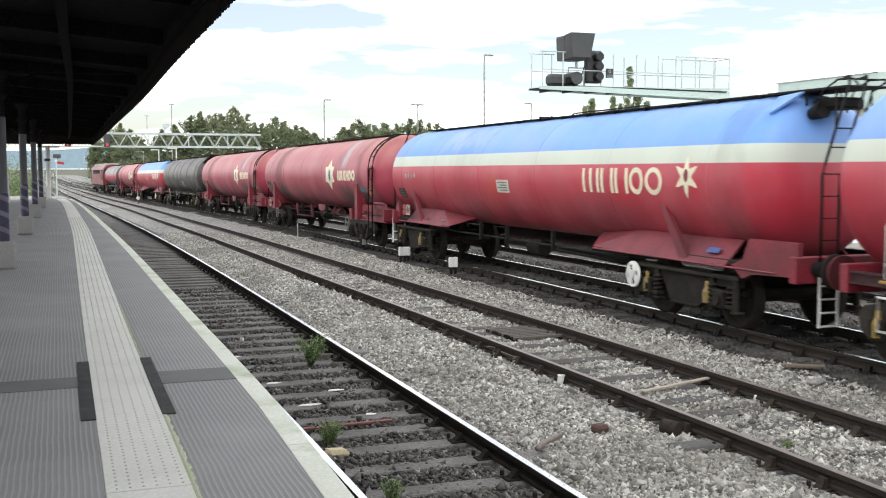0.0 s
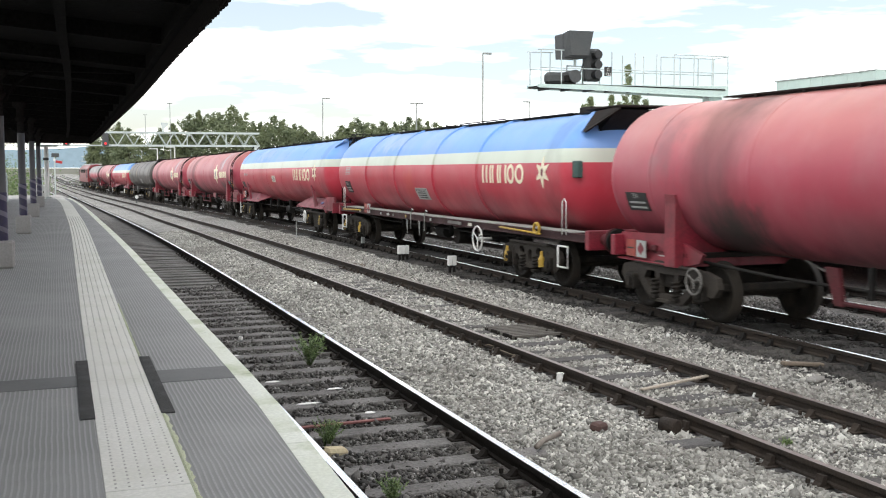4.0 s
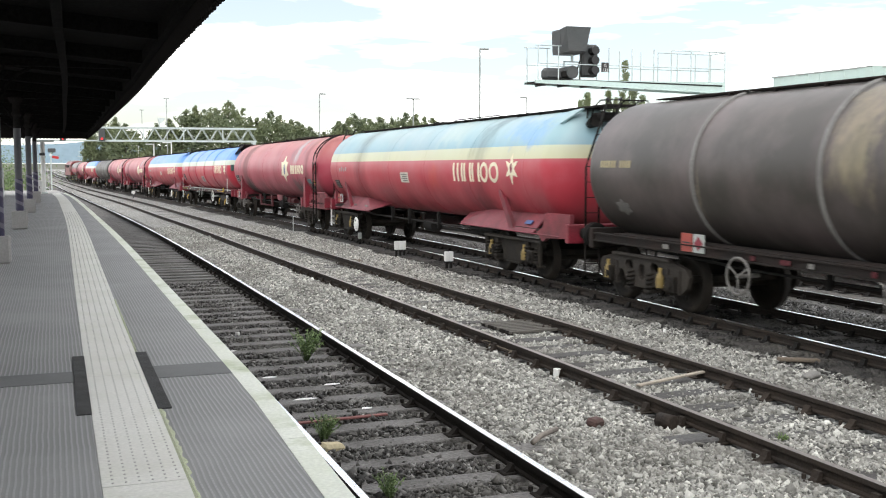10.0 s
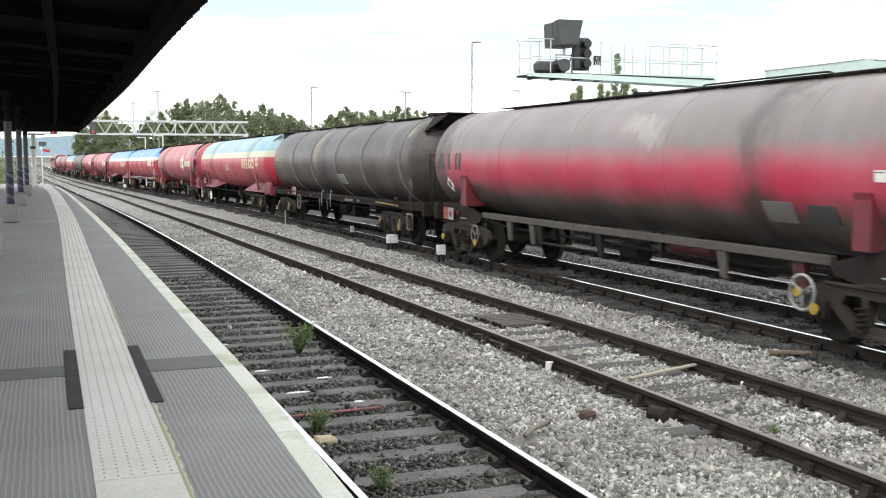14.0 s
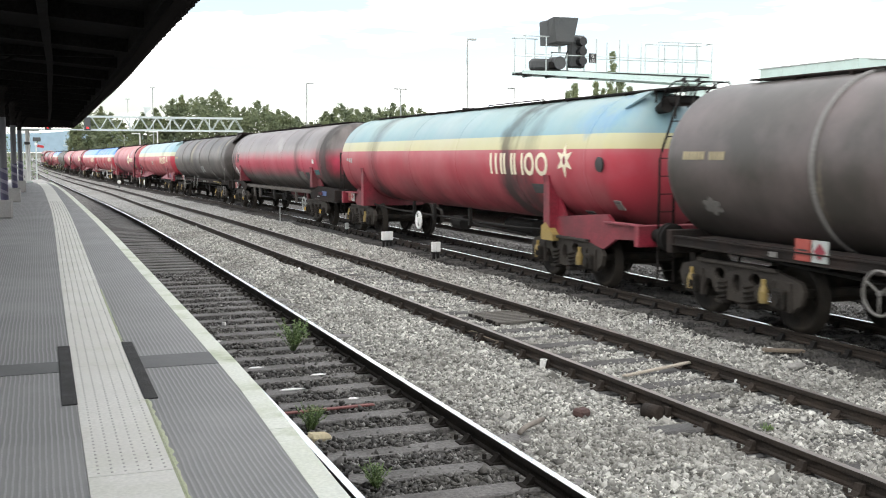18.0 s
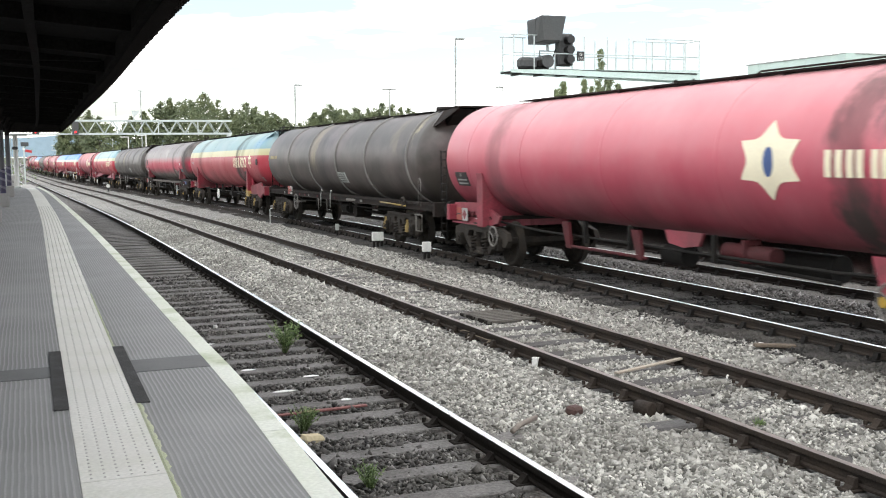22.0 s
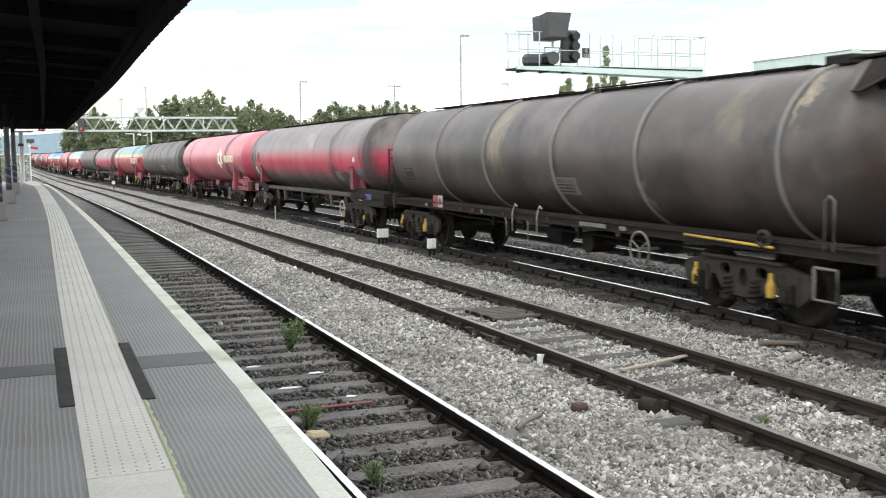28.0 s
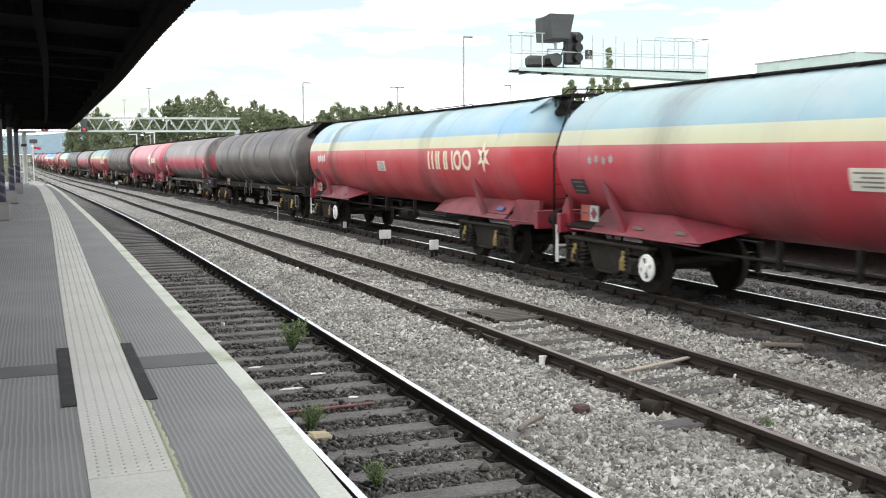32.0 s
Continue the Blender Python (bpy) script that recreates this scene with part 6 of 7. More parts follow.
def locomotive():
    w = thing("locomotive", "red diesel locomotive at the head of the train", "locomotive")
    body = Shape()
    prof = [(-1.3, 1.1), (-1.32, 2.7), (-1.2, 3.2), (-0.8, 3.62), (0, 3.75), (0.8, 3.62), (1.2, 3.2), (1.32, 2.7), (1.3, 1.1)]
    n = len(prof)
    for y0, k in ((-10.3, 0.96), (-10.0, 1.0), (10.0, 1.0), (10.3, 0.96)):
        body.v += [(x * k, y0, 1.1 + (z - 1.1) * k) for x, z in prof]
    for i in range(3):
        body.f += [(i * n + k, i * n + (k + 1) % n, (i + 1) * n + (k + 1) % n, (i + 1) * n + k) for k in range(n)]
    body.f += [tuple(range(n))[::-1], tuple(range(3 * n, 4 * n))]
    body.soft = [False] * len(body.f)
    part("body", body, LOCO_RED, w, "red body side")
    for y in (-9.6, -8.2, 8.2, 9.6):
        part("cab_door", Shape().box(-1.34, -1.25, y - 0.3, y + 0.3, 1.7, 3.0, 0.02), BLACK, w, "dark cab door window")
    for k in range(7):
        part("grille", Shape().box(-1.35, -1.28, -6.0 + 1.7 * k, -4.9 + 1.7 * k, 2.5, 3.0, 0.02), IRON, w)
    part("roof", Shape().box(-0.8, 0.8, -9.6, 9.6, 3.6, 3.82, 0.05), GREY, w, "pale grey roof")
    part("underframe", Shape().box(-1.2, 1.2, -10.2, 10.2, 0.85, 1.1, 0.02).box(-1.1, 1.1, -3, 3, 0.4, 0.9, 0.05), IRON, w)
    for x in (-0.62, 0.62):
        part("cab_window", Shape().box(x - 0.45, x + 0.45, -10.36, -10.2, 2.45, 3.15, 0.03), BLACK, w, "dark cab window")
    part("warning_panel", Shape().box(-0.9, 0.9, -10.36, -10.2, 1.25, 2.2, 0.03), YELLOW, w, "yellow end panel")
    for e in (-1, 1):
        b = bogie(w, e * 6.6, "cast", False, GREASE)
        for x in (-0.87, 0.87):
            part("buffer", Shape().cyl((x, e * 10.3, 1.05), (x, e * 10.75, 1.05), 0.12, 12).cyl((x, e * 10.7, 1.05), (x, e * 10.78, 1.05), 0.24, 18), IRON, w)
    return w


LOCO = locomotive()


def loco_at(t):
    y = run(t) + PITCH * 9 + 0.55 + 10.8
    a, b = Vector((LINE_3(y + 6.6), y + 6.6, 0)), Vector((LINE_3(y - 6.6), y - 6.6, 0))
    d = a - b
    fa, fb = FALL(y + 6.6), FALL(y - 6.6)
    return pose((a.x + b.x) / 2, (a.y + b.y) / 2, (fa + fb) / 2, 0, 0, -math.degrees(math.atan2(d.x, d.y))) @ pose(0, 0, 0, math.degrees(math.atan2(fa - fb, d.length)))


def motions():
    """All that moves: the locomotive and the wagons along their line, and the wheelsets of the wagons that pass near."""
    times = [0, 1.5, 3, 4.5, 6, 7.5, 9, 10.5, 12, 13, 14.4, 15.8, 17.2, 19, 20, 20.6, 23, 24.7, 26.3, 28, 29, 30.5, 32]
    walk(LOCO, [(t, loco_at(t)) for t in times])
    for i, wagon in enumerate(TRAIN):
        walk(wagon, [(t, place_at(i + 1, t)) for t in times])
    turns = [(k / 10, math.degrees(-(run(k / 10) - run(0)) / 0.46)) for k in range(321)]
    for wagon in TRAIN[6:]:
        for w in [o for o in wagon.children_recursive if o.name.startswith("wheelset")]:
            at = w.matrix_basis.translation.copy()
            walk(w, [(t, pose(at.x, at.y, at.z, a)) for t, a in turns])

# ---- beyond the tracks ----
def tree(x, y, height, spread, seed, leaves=700, slim=False):
    rng = random.Random(seed)
    t = thing("tree", "dark green poplar behind the yard" if slim else "green broadleaf tree behind the yard", "tree", pose(x, y, -0.5 + FALL(y)), "trees beyond the yard")
    trunk = Shape().cyl((0, 0, 0), (0, 0, height * 0.55), 0.035 * height * 0.6, 8, r2=0.02 * height * 0.5)
    for k in range(6):
        a = rng.uniform(0, 6.28)
        z = height * rng.uniform(0.25, 0.55)
        trunk.cyl((0, 0, z), (math.cos(a) * spread * 0.55, math.sin(a) * spread * 0.55, z + height * 0.25), 0.012 * height, 6, r2=0.004 * height)
    part("trunk", trunk, BARK, t)
    r = np.random.RandomState(seed)
    if slim:
        n = 120
        bz = height * (0.1 + 0.86 * r.uniform(0, 1, n) ** 0.85)
        ba = r.uniform(0, 6.28, n)
        reach = spread * (0.25 + 0.75 * r.uniform(0, 1, n)) * (1 - (bz / height) ** 1.6) + 0.15
        pick = r.randint(0, n, leaves)
        q = r.uniform(0.05, 1, leaves)
        at = np.stack([np.cos(ba[pick]) * reach[pick] * q, np.sin(ba[pick]) * reach[pick] * q, bz[pick] + 0.9 * reach[pick] * q], -1) + r.standard_normal((leaves, 3)) * 0.09
    else:
        n = 60
        cz = r.uniform(0.22, 0.95, n)
        peak = 0.75 + 0.5 * r.uniform()
        wide = spread * (np.sin(np.pi * np.clip(cz * 0.95, 0.12, 0.95)) ** 0.6) * (1 - 0.35 * (peak - 0.75) * 2 * cz)
        ca, cq = r.uniform(0, 6.28, n), np.sqrt(r.uniform(0.05, 1, n))
        c = np.stack([np.cos(ca) * cq * wide, np.sin(ca) * cq * wide, cz * height], -1)
        c = np.concatenate([c, np.stack([0.12 * spread * r.standard_normal(8), 0.12 * spread * r.standard_normal(8), height * np.linspace(0.86, 1.0 + 0.05 * peak, 8)], -1)])
        pick = r.randint(0, len(c), leaves)
        at = c[pick] + r.standard_normal((leaves, 3)) * np.array([0.17 * spread, 0.17 * spread, 0.035 * height]) * np.where(pick >= n, 0.45, 1.0)[:, None]
        at[:, 2] = np.clip(at[:, 2], 0.3, height * 1.1)
    w = (0.2 if not slim else 0.08) * r.uniform(0.6, 1.5, leaves)
    u = r.standard_normal((leaves, 3))
    u /= np.linalg.norm(u, axis=1)[:, None]
    v = np.cross(u, r.standard_normal((leaves, 3)))
    v /= np.linalg.norm(v, axis=1)[:, None]
    quad = np.stack([at - u * w[:, None], at - v * w[:, None] * 0.6, at + u * w[:, None], at + v * w[:, None] * 0.6], 1).reshape(-1, 3)
    me = bpy.data.meshes.new("crown")
    me.from_pydata(quad.tolist(), [], np.arange(leaves * 4).reshape(-1, 4).tolist())
    part("crown", me, SILVER if slim else LEAF, t)
    return t


def leaf_material(name, pale):
    k = Nodes(name, 0.7)
    c = k.ramp(k.island(), (0.0, (0.08 * pale, 0.092 * pale, 0.058 * pale)), (0.5, (0.094 * pale, 0.116 * pale, 0.066 * pale)), (1.0, (0.12 * pale, 0.145 * pale, 0.08 * pale)))
    big = k.noise(0.35, 4, vector=k.place())
    c = k.mix(k.ramp(big, (0.4, 0.0), (0.65, 0.6)), c, (0.13 * pale, 0.145 * pale, 0.06 * pale))
    return k.done(c)


# raised above plain leaf tones: haze over the far trees, as colour
LEAF = leaf_material("tree_leaves", 1.6)
SILVER = leaf_material("grey_green_leaves", 2.1)
BARK = plain("tree_bark", (0.09, 0.075, 0.06), 0.9, vary=0.3, scale=5, bump=0.6)


def ray_to(px, dist):
    """Across and along for a direction (degrees right of the line) and a distance."""
    return dist * math.sin(radians(px)), dist * math.cos(radians(px))


# skyline as (degrees right of the line, degrees up)
SKYLINE = [(1.0, 1.2), (2.0, 1.4), (2.5, 1.78), (3.2, 2.15), (3.9, 1.7), (4.6, 1.2), (5.4, 2.0), (6.5, 2.35), (7.7, 2.72), (9.0, 2.95), (9.7, 2.6), (10.4, 2.05), (11.15, 2.55), (11.7, 2.1), (12.7, 1.95), (13.5, 1.6), (14.3, 1.4), (14.9, 2.2), (15.8, 2.3), (16.7, 2.05), (18.2, 2.4), (19.5, 2.15), (20.3, 2.05), (21.5, 1.6), (24, 1.4)]
rng = random.Random(5)
a = 1.9
while a < 24:
    d = rng.uniform(215, 245)
    x, y = ray_to(a, d)
    h = 2.9 - FALL(y) + d * math.tan(radians(float(np.interp(a, [s[0] for s in SKYLINE], [s[1] for s in SKYLINE])))) * rng.uniform(0.9, 1.02)
    tree(x, y, h, h * (0.27 if rng.random() < 0.6 else 0.17), int(a * 100), 5200)
    a += rng.uniform(0.42, 0.7)
for a, up, wide in ((27.9, 3.4, 1.1), (28.25, 3.9, 1.0), (28.7, 3.0, 1.4), (29.35, 3.9, 1.3), (29.8, 3.5, 1.2), (30.25, 5.5, 1.7), (30.7, 4.2, 1.6), (31.15, 3.6, 1.5), (31.6, 3.0, 1.3)):
    x, y = ray_to(a, 118)
    tree(x, y, 2.9 - FALL(y) + 118 * math.tan(radians(up)), wide, int(a * 100), 9000, True)


# cantilever signal over the lines
def signal():
    Y0, Z0 = 32.0, 5.08
    XL, XR = 15.03, 22.45
    s = thing("cantilever_signal", "pale green cantilever walkway carrying dark railway signal heads", "railway signal")
    part("girder", Shape().plate([(XL, Z0 - 0.1), (XR, Z0 - 0.3), (XR, Z0 + 0.1), (XL, Z0 + 0.0)], Y0 - 0.45, Y0 - 0.39, axis=1), PALE, s, "pale green steel girder")
    part("girder", Shape().plate([(XL, Z0 - 0.1), (XR, Z0 - 0.3), (XR, Z0 + 0.1), (XL, Z0 + 0.0)], Y0 + 0.39, Y0 + 0.45, axis=1), PALE, s, "pale green steel girder")
    part("walkway_floor", Shape().box(XL, XR, Y0 - 0.38, Y0 + 0.38, Z0 - 0.09, Z0 - 0.05), IRON, s, "dark grating floor")
    for x in np.arange(XL + 0.4, XR, 0.85):
        part("cross_member", Shape().box(x - 0.03, x + 0.03, Y0 - 0.38, Y0 + 0.38, Z0 - 0.17, Z0 - 0.1), SIGNAL, s)
    part("post", Shape().box(XR - 0.6, XR - 0.1, Y0 - 0.25, Y0 + 0.25, -0.45, Z0 - 0.2, 0.02), PALE, s)
    for yy in (Y0 - 0.43, Y0 + 0.43):
        for x in (XL + 0.1, XL + 0.85, XL + 2.75, XL + 3.65, XL + 4.5, XL + 5.2, XL + 6.0, XL + 6.75, XR - 0.02):
            part("rail_post", Shape().cyl((x, yy, Z0), (x, yy, Z0 + 1.14), 0.02, 8), GALV, s)
        part("hand_rail", Shape().tube([(XL + 0.1, yy, Z0 + 0.55), (XR, yy, Z0 + 0.55)], 0.016, 6), GALV, s)
        part("hand_rail", Shape().tube([(XL + 5.2, yy, Z0 + 1.14), (XR, yy, Z0 + 1.14)], 0.02, 6), GALV, s)
        part("hand_rail", Shape().tube([(XL, yy, Z0 + 1.14), (XL + 0.95, yy, Z0 + 1.14)], 0.02, 6), GALV, s)
    part("end_rail", Shape().tube([(XR, Y0 - 0.43, Z0 + 1.14), (XR, Y0 + 0.43, Z0 + 1.14)], 0.02, 6), GALV, s)
    box = [(15.98, 6.72), (16.0, 6.78), (16.86, 6.78), (16.84, 6.2), (16.74, 5.98), (16.02, 5.98)]
    ri = part("route_indicator", Shape().plate(box, Y0 - 0.3, Y0 + 0.3, axis=1), SIGNAL, s, "large dark route indicator box")
    part("hood", Shape().add([(16.02, Y0 - 0.3, 6.0), (16.0, Y0 - 0.3, 6.79), (16.87, Y0 - 0.3, 6.79), (16.8, Y0 - 0.3, 6.0), (16.16, Y0 - 0.62, 6.06), (16.04, Y0 - 0.66, 6.85), (16.95, Y0 - 0.66, 6.85), (16.8, Y0 - 0.62, 6.06)], [(0, 1, 5, 4), (1, 2, 6, 5), (2, 3, 7, 6), (3, 0, 4, 7), (4, 5, 6, 7)]), SIGNAL, ri)
    part("cable_box", Shape().box(16.1, 16.5, Y0 - 0.3, Y0 + 0.1, 5.2, 5.42, 0.03), IRON, s)
    part("conduit", Shape().tube([(16.5, Y0 - 0.1, 5.3), (16.75, Y0 - 0.1, 5.5), (16.85, Y0 - 0.1, 5.8)], 0.02, 6).tube([(15.3, Y0 - 0.41, 5.12), (22.3, Y0 - 0.47, 5.05)], 0.025, 6), IRON, s)
    part("stand", Shape().tube([(16.3, Y0, 5.1), (16.3, Y0, 5.75), (16.9, Y0, 5.75), (16.9, Y0, 5.1)], 0.03, 6).cyl((16.6, Y0, 5.75), (16.6, Y0, 5.98), 0.05, 8), GALV, s)
    sh = part("signal_head", Shape().box(16.92, 17.5, Y0 - 0.2, Y0 + 0.12, 5.25, 6.34, 0.06), SIGNAL, s, "dark three-lamp signal head")
    for k in range(3):
        z = 5.45 + 0.33 * k
        part("lamp_hood", Shape().cyl((17.25, Y0 - 0.2, z), (17.25, Y0 - 0.48, z + 0.01), 0.14, 14, r2=0.145), BLACK, sh)
    part("lower_signal", Shape().box(15.5, 16.65, Y0 - 0.2, Y0 + 0.2, 5.12, 5.52, 0.1).cyl((16.45, Y0 - 0.35, 5.38), (16.45, Y0 + 0.3, 5.38), 0.22, 16), SIGNAL, s)
    sp = part("sign_plate", Shape().box(17.46, 17.74, Y0 - 0.5, Y0 - 0.47, 5.4, 5.72, 0.01), BLACK, s, "black signal plate with white lettering")
    for text, z in (("G", 5.62), ("133", 5.46)):
        cu = bpy.data.curves.new("lettering", "FONT")
        cu.body, cu.size, cu.align_x, cu.align_y = text, 0.15, "CENTER", "CENTER"
        ob = bpy.data.objects.new("lettering", cu)
        scene.collection.objects.link(ob)
        me = bpy.data.meshes.new_from_object(ob.evaluated_get(bpy.context.evaluated_depsgraph_get()))
        bpy.data.objects.remove(ob)
        part("lettering", me, WHITE, sp, at=pose(17.6, Y0 - 0.503, z, 90))
    return s


signal()


# lattice gantry far along the line
def gantry():
    Y0, Z0, Z1 = 136.8, 4.98, 6.6
    XL, XR, BEAM = 5.4, 25.0, -3.0
    g = thing("signal_gantry", "white lattice steel signal gantry spanning the tracks", "gantry")
    for z in (Z0, Z1):
        for yy in (Y0 - 0.5, Y0 + 0.5):
            part("chord", Shape().box(XL, XR, yy - 0.09, yy + 0.09, z - 0.11, z + 0.11), GALV, g)
    part("thin_beam", Shape().box(BEAM, XL - 0.01, Y0 - 0.2, Y0 + 0.2, Z0 - 0.08, Z0 + 0.08), GALV, g)
    n = 10
    w = (XR - XL) / n
    for yy in (Y0 - 0.5, Y0 + 0.5):
        for i in range(n):
            x = XL + w * i
            part("brace", Shape().tube([(x, yy, Z0), (x + w / 2, yy, Z1), (x + w, yy, Z0)], 0.065, 6), GALV, g)
    for x in (XR - 0.3, BEAM + 0.3):
        part("leg", Shape().box(x - 0.2, x + 0.2, Y0 - 0.6, Y0 + 0.6, -0.45, Z0, 0.02), GALV, g)
    for x in (5.9, 1.36):
        h = part("signal_head", Shape().box(x - 0.38, x + 0.38, Y0 - 1.0, Y0 - 0.6, Z0 - 0.05, Z0 + (1.5 if x > 3 else 0.5), 0.06), SIGNAL, g, "dark signal head showing red")
        part("red_lamp", Shape().cyl((x, Y0 - 1.05, Z0 + 0.22), (x, Y0 - 1.0, Z0 + 0.22), 0.13, 14), GLOW, h, "lit red signal lamp")
    part("bracket_sign", Shape().plate([(12.6, 7.85), (13.5, 7.85), (13.45, 7.6), (12.95, 7.1), (12.95, 6.7), (12.75, 6.7), (12.75, 7.15)], Y0 - 0.55, Y0 - 0.45, axis=1), GALV, g, "pale angular bracket plate")
    for k in range(4):
        part("hanger", Shape().box(XL + 4.9 * k - 0.06 + 0.6, XL + 4.9 * k + 0.06 + 0.6, Y0 - 0.56, Y0 - 0.44, Z0, Z1), GALV, g)
    return g


def glow():
    k = Nodes("lit_red_lens", 0.4)
    k.p.inputs["Emission Color"].default_value = (1.0, 0.02, 0.03, 1)
    k.p.inputs["Emission Strength"].default_value = 1.5
    return k.done((0.5, 0.02, 0.02))


GLOW = glow()
gantry()


def small_gantry():
    """A second, smaller lattice gantry further along."""
    Y0, Z0, Z1, XL, XR = 250.0, 3.5, 4.6, 5.6, 10.0
    g = thing("signal_gantry", "small pale lattice gantry far along the line", "gantry")
    for z in (Z0, Z1):
        part("chord", Shape().box(XL, XR, Y0 - 0.1, Y0 + 0.1, z - 0.08, z + 0.08), GALV, g)
    for i in range(4):
        x = XL + 1.1 * i
        part("brace", Shape().tube([(x, Y0, Z0), (x + 0.55, Y0, Z1), (x + 1.1, Y0, Z0)], 0.06, 6), GALV, g)
    part("leg", Shape().box(XR - 0.3, XR, Y0 - 0.15, Y0 + 0.15, -0.5 + FALL(Y0), Z0 - 0.08, 0.02), GALV, g)


small_gantry()


def lamp_post(a, d, h, double=False, arm=1.2):
    x, y = ray_to(a, d)
    p = thing("lamp_post", "thin grey steel lamp post" + (" with twin heads" if double else ""), "lamp post", pose(x, y, -0.5 + FALL(y)), "lamp posts beyond the yard")
    h += 0.05 - FALL(y)
    part("pole", Shape().cyl((0, 0, 0), (0, 0, h), 0.1, 8, r2=0.07), GREY, p)
    for s in ((-1, 1) if double else (1,)):
        part("lamp_head", Shape().box(min(0, s * arm), max(0, s * arm), -0.15, 0.15, h - 0.05, h + 0.1, 0.04), GREY, p)
    return p


for a, d, up, twin, arm in ((22.46, 90, 6.02, False, 0.8), (13.78, 130, 3.62, False, 0.9), (18.85, 110, 3.37, True, 0.75), (25.01, 130, 3.42, False, -0.9), (5.76, 200, 3.29, True, 0.5), (4.5, 260, 2.68, True, 0.5)):
    lamp_post(a, d, 2.85 + d * math.tan(radians(up)), twin, arm)


# pale industrial building beyond the yard
def warehouse():
    b = thing("warehouse", "pale green metal-clad warehouse beyond the yard", "warehouse")
    b.matrix_basis = pose(58.6, 63.7, -0.45)
    part("wall", Shape().box(0, 40, 0, 11.3, 0, 7.6), plain("grey_buff_cladding", (0.42, 0.42, 0.38), 0.7, scale=1.0, vary=0.1), b, "grey-buff lower wall")
    for k in range(8):
        part("fascia_panel", Shape().box(-0.25, -0.05, 11.4 - 1.44 * (k + 1) + 0.01, 11.4 - 1.44 * k - 0.01, 7.4, 9.95), PALE, b)
    for k in range(14):
        part("fascia_panel", Shape().box(-0.25 + 2.9 * k + 0.01, 2.65 + 2.9 * k - 0.01, -0.25, -0.05, 7.4, 9.95), PALE, b)
    part("corner_post", Shape().box(-0.3, 0.6, -0.32, 0.5, 5.8, 10.0), PALE, b, "pale green corner cladding")
    part("roof", Shape().box(-0.3, 40.3, -0.3, 11.6, 9.96, 10.05), GREY, b)
    return b


warehouse()

# ---- ballast stones ----
def stone_field(name, count, sampler, material, label, size, seed):
    """Loose stones as one mesh of many small faceted lumps."""
    r = np.random.RandomState(seed)
    base = np.array([(1, 0, 0), (-1, 0, 0), (0, 1, 0), (0, -1, 0), (0, 0, 1), (0, 0, -1)], float) * 1.15
    faces = np.array([(0, 2, 4), (2, 1, 4), (1, 3, 4), (3, 0, 4), (2, 0, 5), (1, 2, 5), (3, 1, 5), (0, 3, 5)])
    at = sampler(r, count)
    n = len(at)
    v = np.repeat(base[None], n, 0) * (1 + 0.3 * r.standard_normal((n, 6, 1)) * 0.8) + 0.3 * r.standard_normal((n, 6, 3))
    v *= (size * np.exp(0.28 * r.standard_normal((n, 1, 1)))) * (np.array([1.2, 0.88, 0.78])[None, None] * (1 + 0.2 * r.standard_normal((n, 1, 3))))
    a, b = r.uniform(0, 6.28, n), 1.0 * r.standard_normal(n)
    ca, sa, cb, sb = np.cos(a), np.sin(a), np.cos(b), np.sin(b)
    x, y, z = v[..., 0], v[..., 1], v[..., 2]
    y, z = y * cb[:, None] - z * sb[:, None], y * sb[:, None] + z * cb[:, None]
    x, y = x * ca[:, None] - y * sa[:, None], x * sa[:, None] + y * ca[:, None]
    v = np.stack([x, y, z], -1) + at[:, None]
    f = (faces[None] + 6 * np.arange(n)[:, None, None]).reshape(-1, 3)
    me = bpy.data.meshes.new(name)
    me.vertices.add(n * 6)
    me.vertices.foreach_set("co", v.ravel())
    me.loops.add(len(f) * 3)
    me.loops.foreach_set("vertex_index", f.ravel())
    me.polygons.add(len(f))
    me.polygons.foreach_set("loop_start", np.arange(len(f)) * 3)
    me.update(calc_edges=True)
    return solid(name, me, material, label, "ballast", kind="stuff")


def table(line):
    ys = np.arange(0, 60, 0.25)
    xs = np.array([line(y) for y in ys])
    return lambda y: np.interp(y, ys, xs)


LINE_1_AT, LINE_2_AT, LINE_3_AT, FALL_AT = table(LINE_1), table(LINE_2), table(LINE_3), table(FALL)


def four_foot(ys):
    """Where sleepers of the siding stay free of stones."""
    return np.abs(((ys - 6.0) / 0.635) % 1 - 0.5) < 0.28


def open_ballast(r, n):
    y = 4.5 + 40 * r.uniform(0, 1, n) ** 2.2
    k = r.uniform(0, 1, n)
    left, right = LINE_1_AT(y) + 0.95, LINE_3_AT(y) - 1.42 - 0.16 * np.sin(y * 1.7) * np.sin(y * 0.6)
    x = left + (right - left) * k
    keep = (x < 1.06 * y + 1.5) & (x > 0.1 * y - 0.5)
    d2 = x - LINE_2_AT(y)
    near_rail = np.abs(np.abs(d2) - 0.7525) < 0.13
    on_sleeper = (np.abs(d2) < 1.15) & ~four_foot(y) & (r.uniform(0, 1, n) < 0.8) & (y < 14)
    keep &= ~near_rail & ~on_sleeper
    x, y = x[keep], y[keep]
    z = np.array([bed_height(a, b) for a, b in zip(x, y)])
    a = x - LINE_1_AT(y)
    z += 0.055 * np.exp(-((a - 2.15) / 0.5) ** 2) + FALL_AT(y) - 0.006 + r.uniform(-0.014, 0.02, len(x))
    return np.stack([x, y, z], -1)


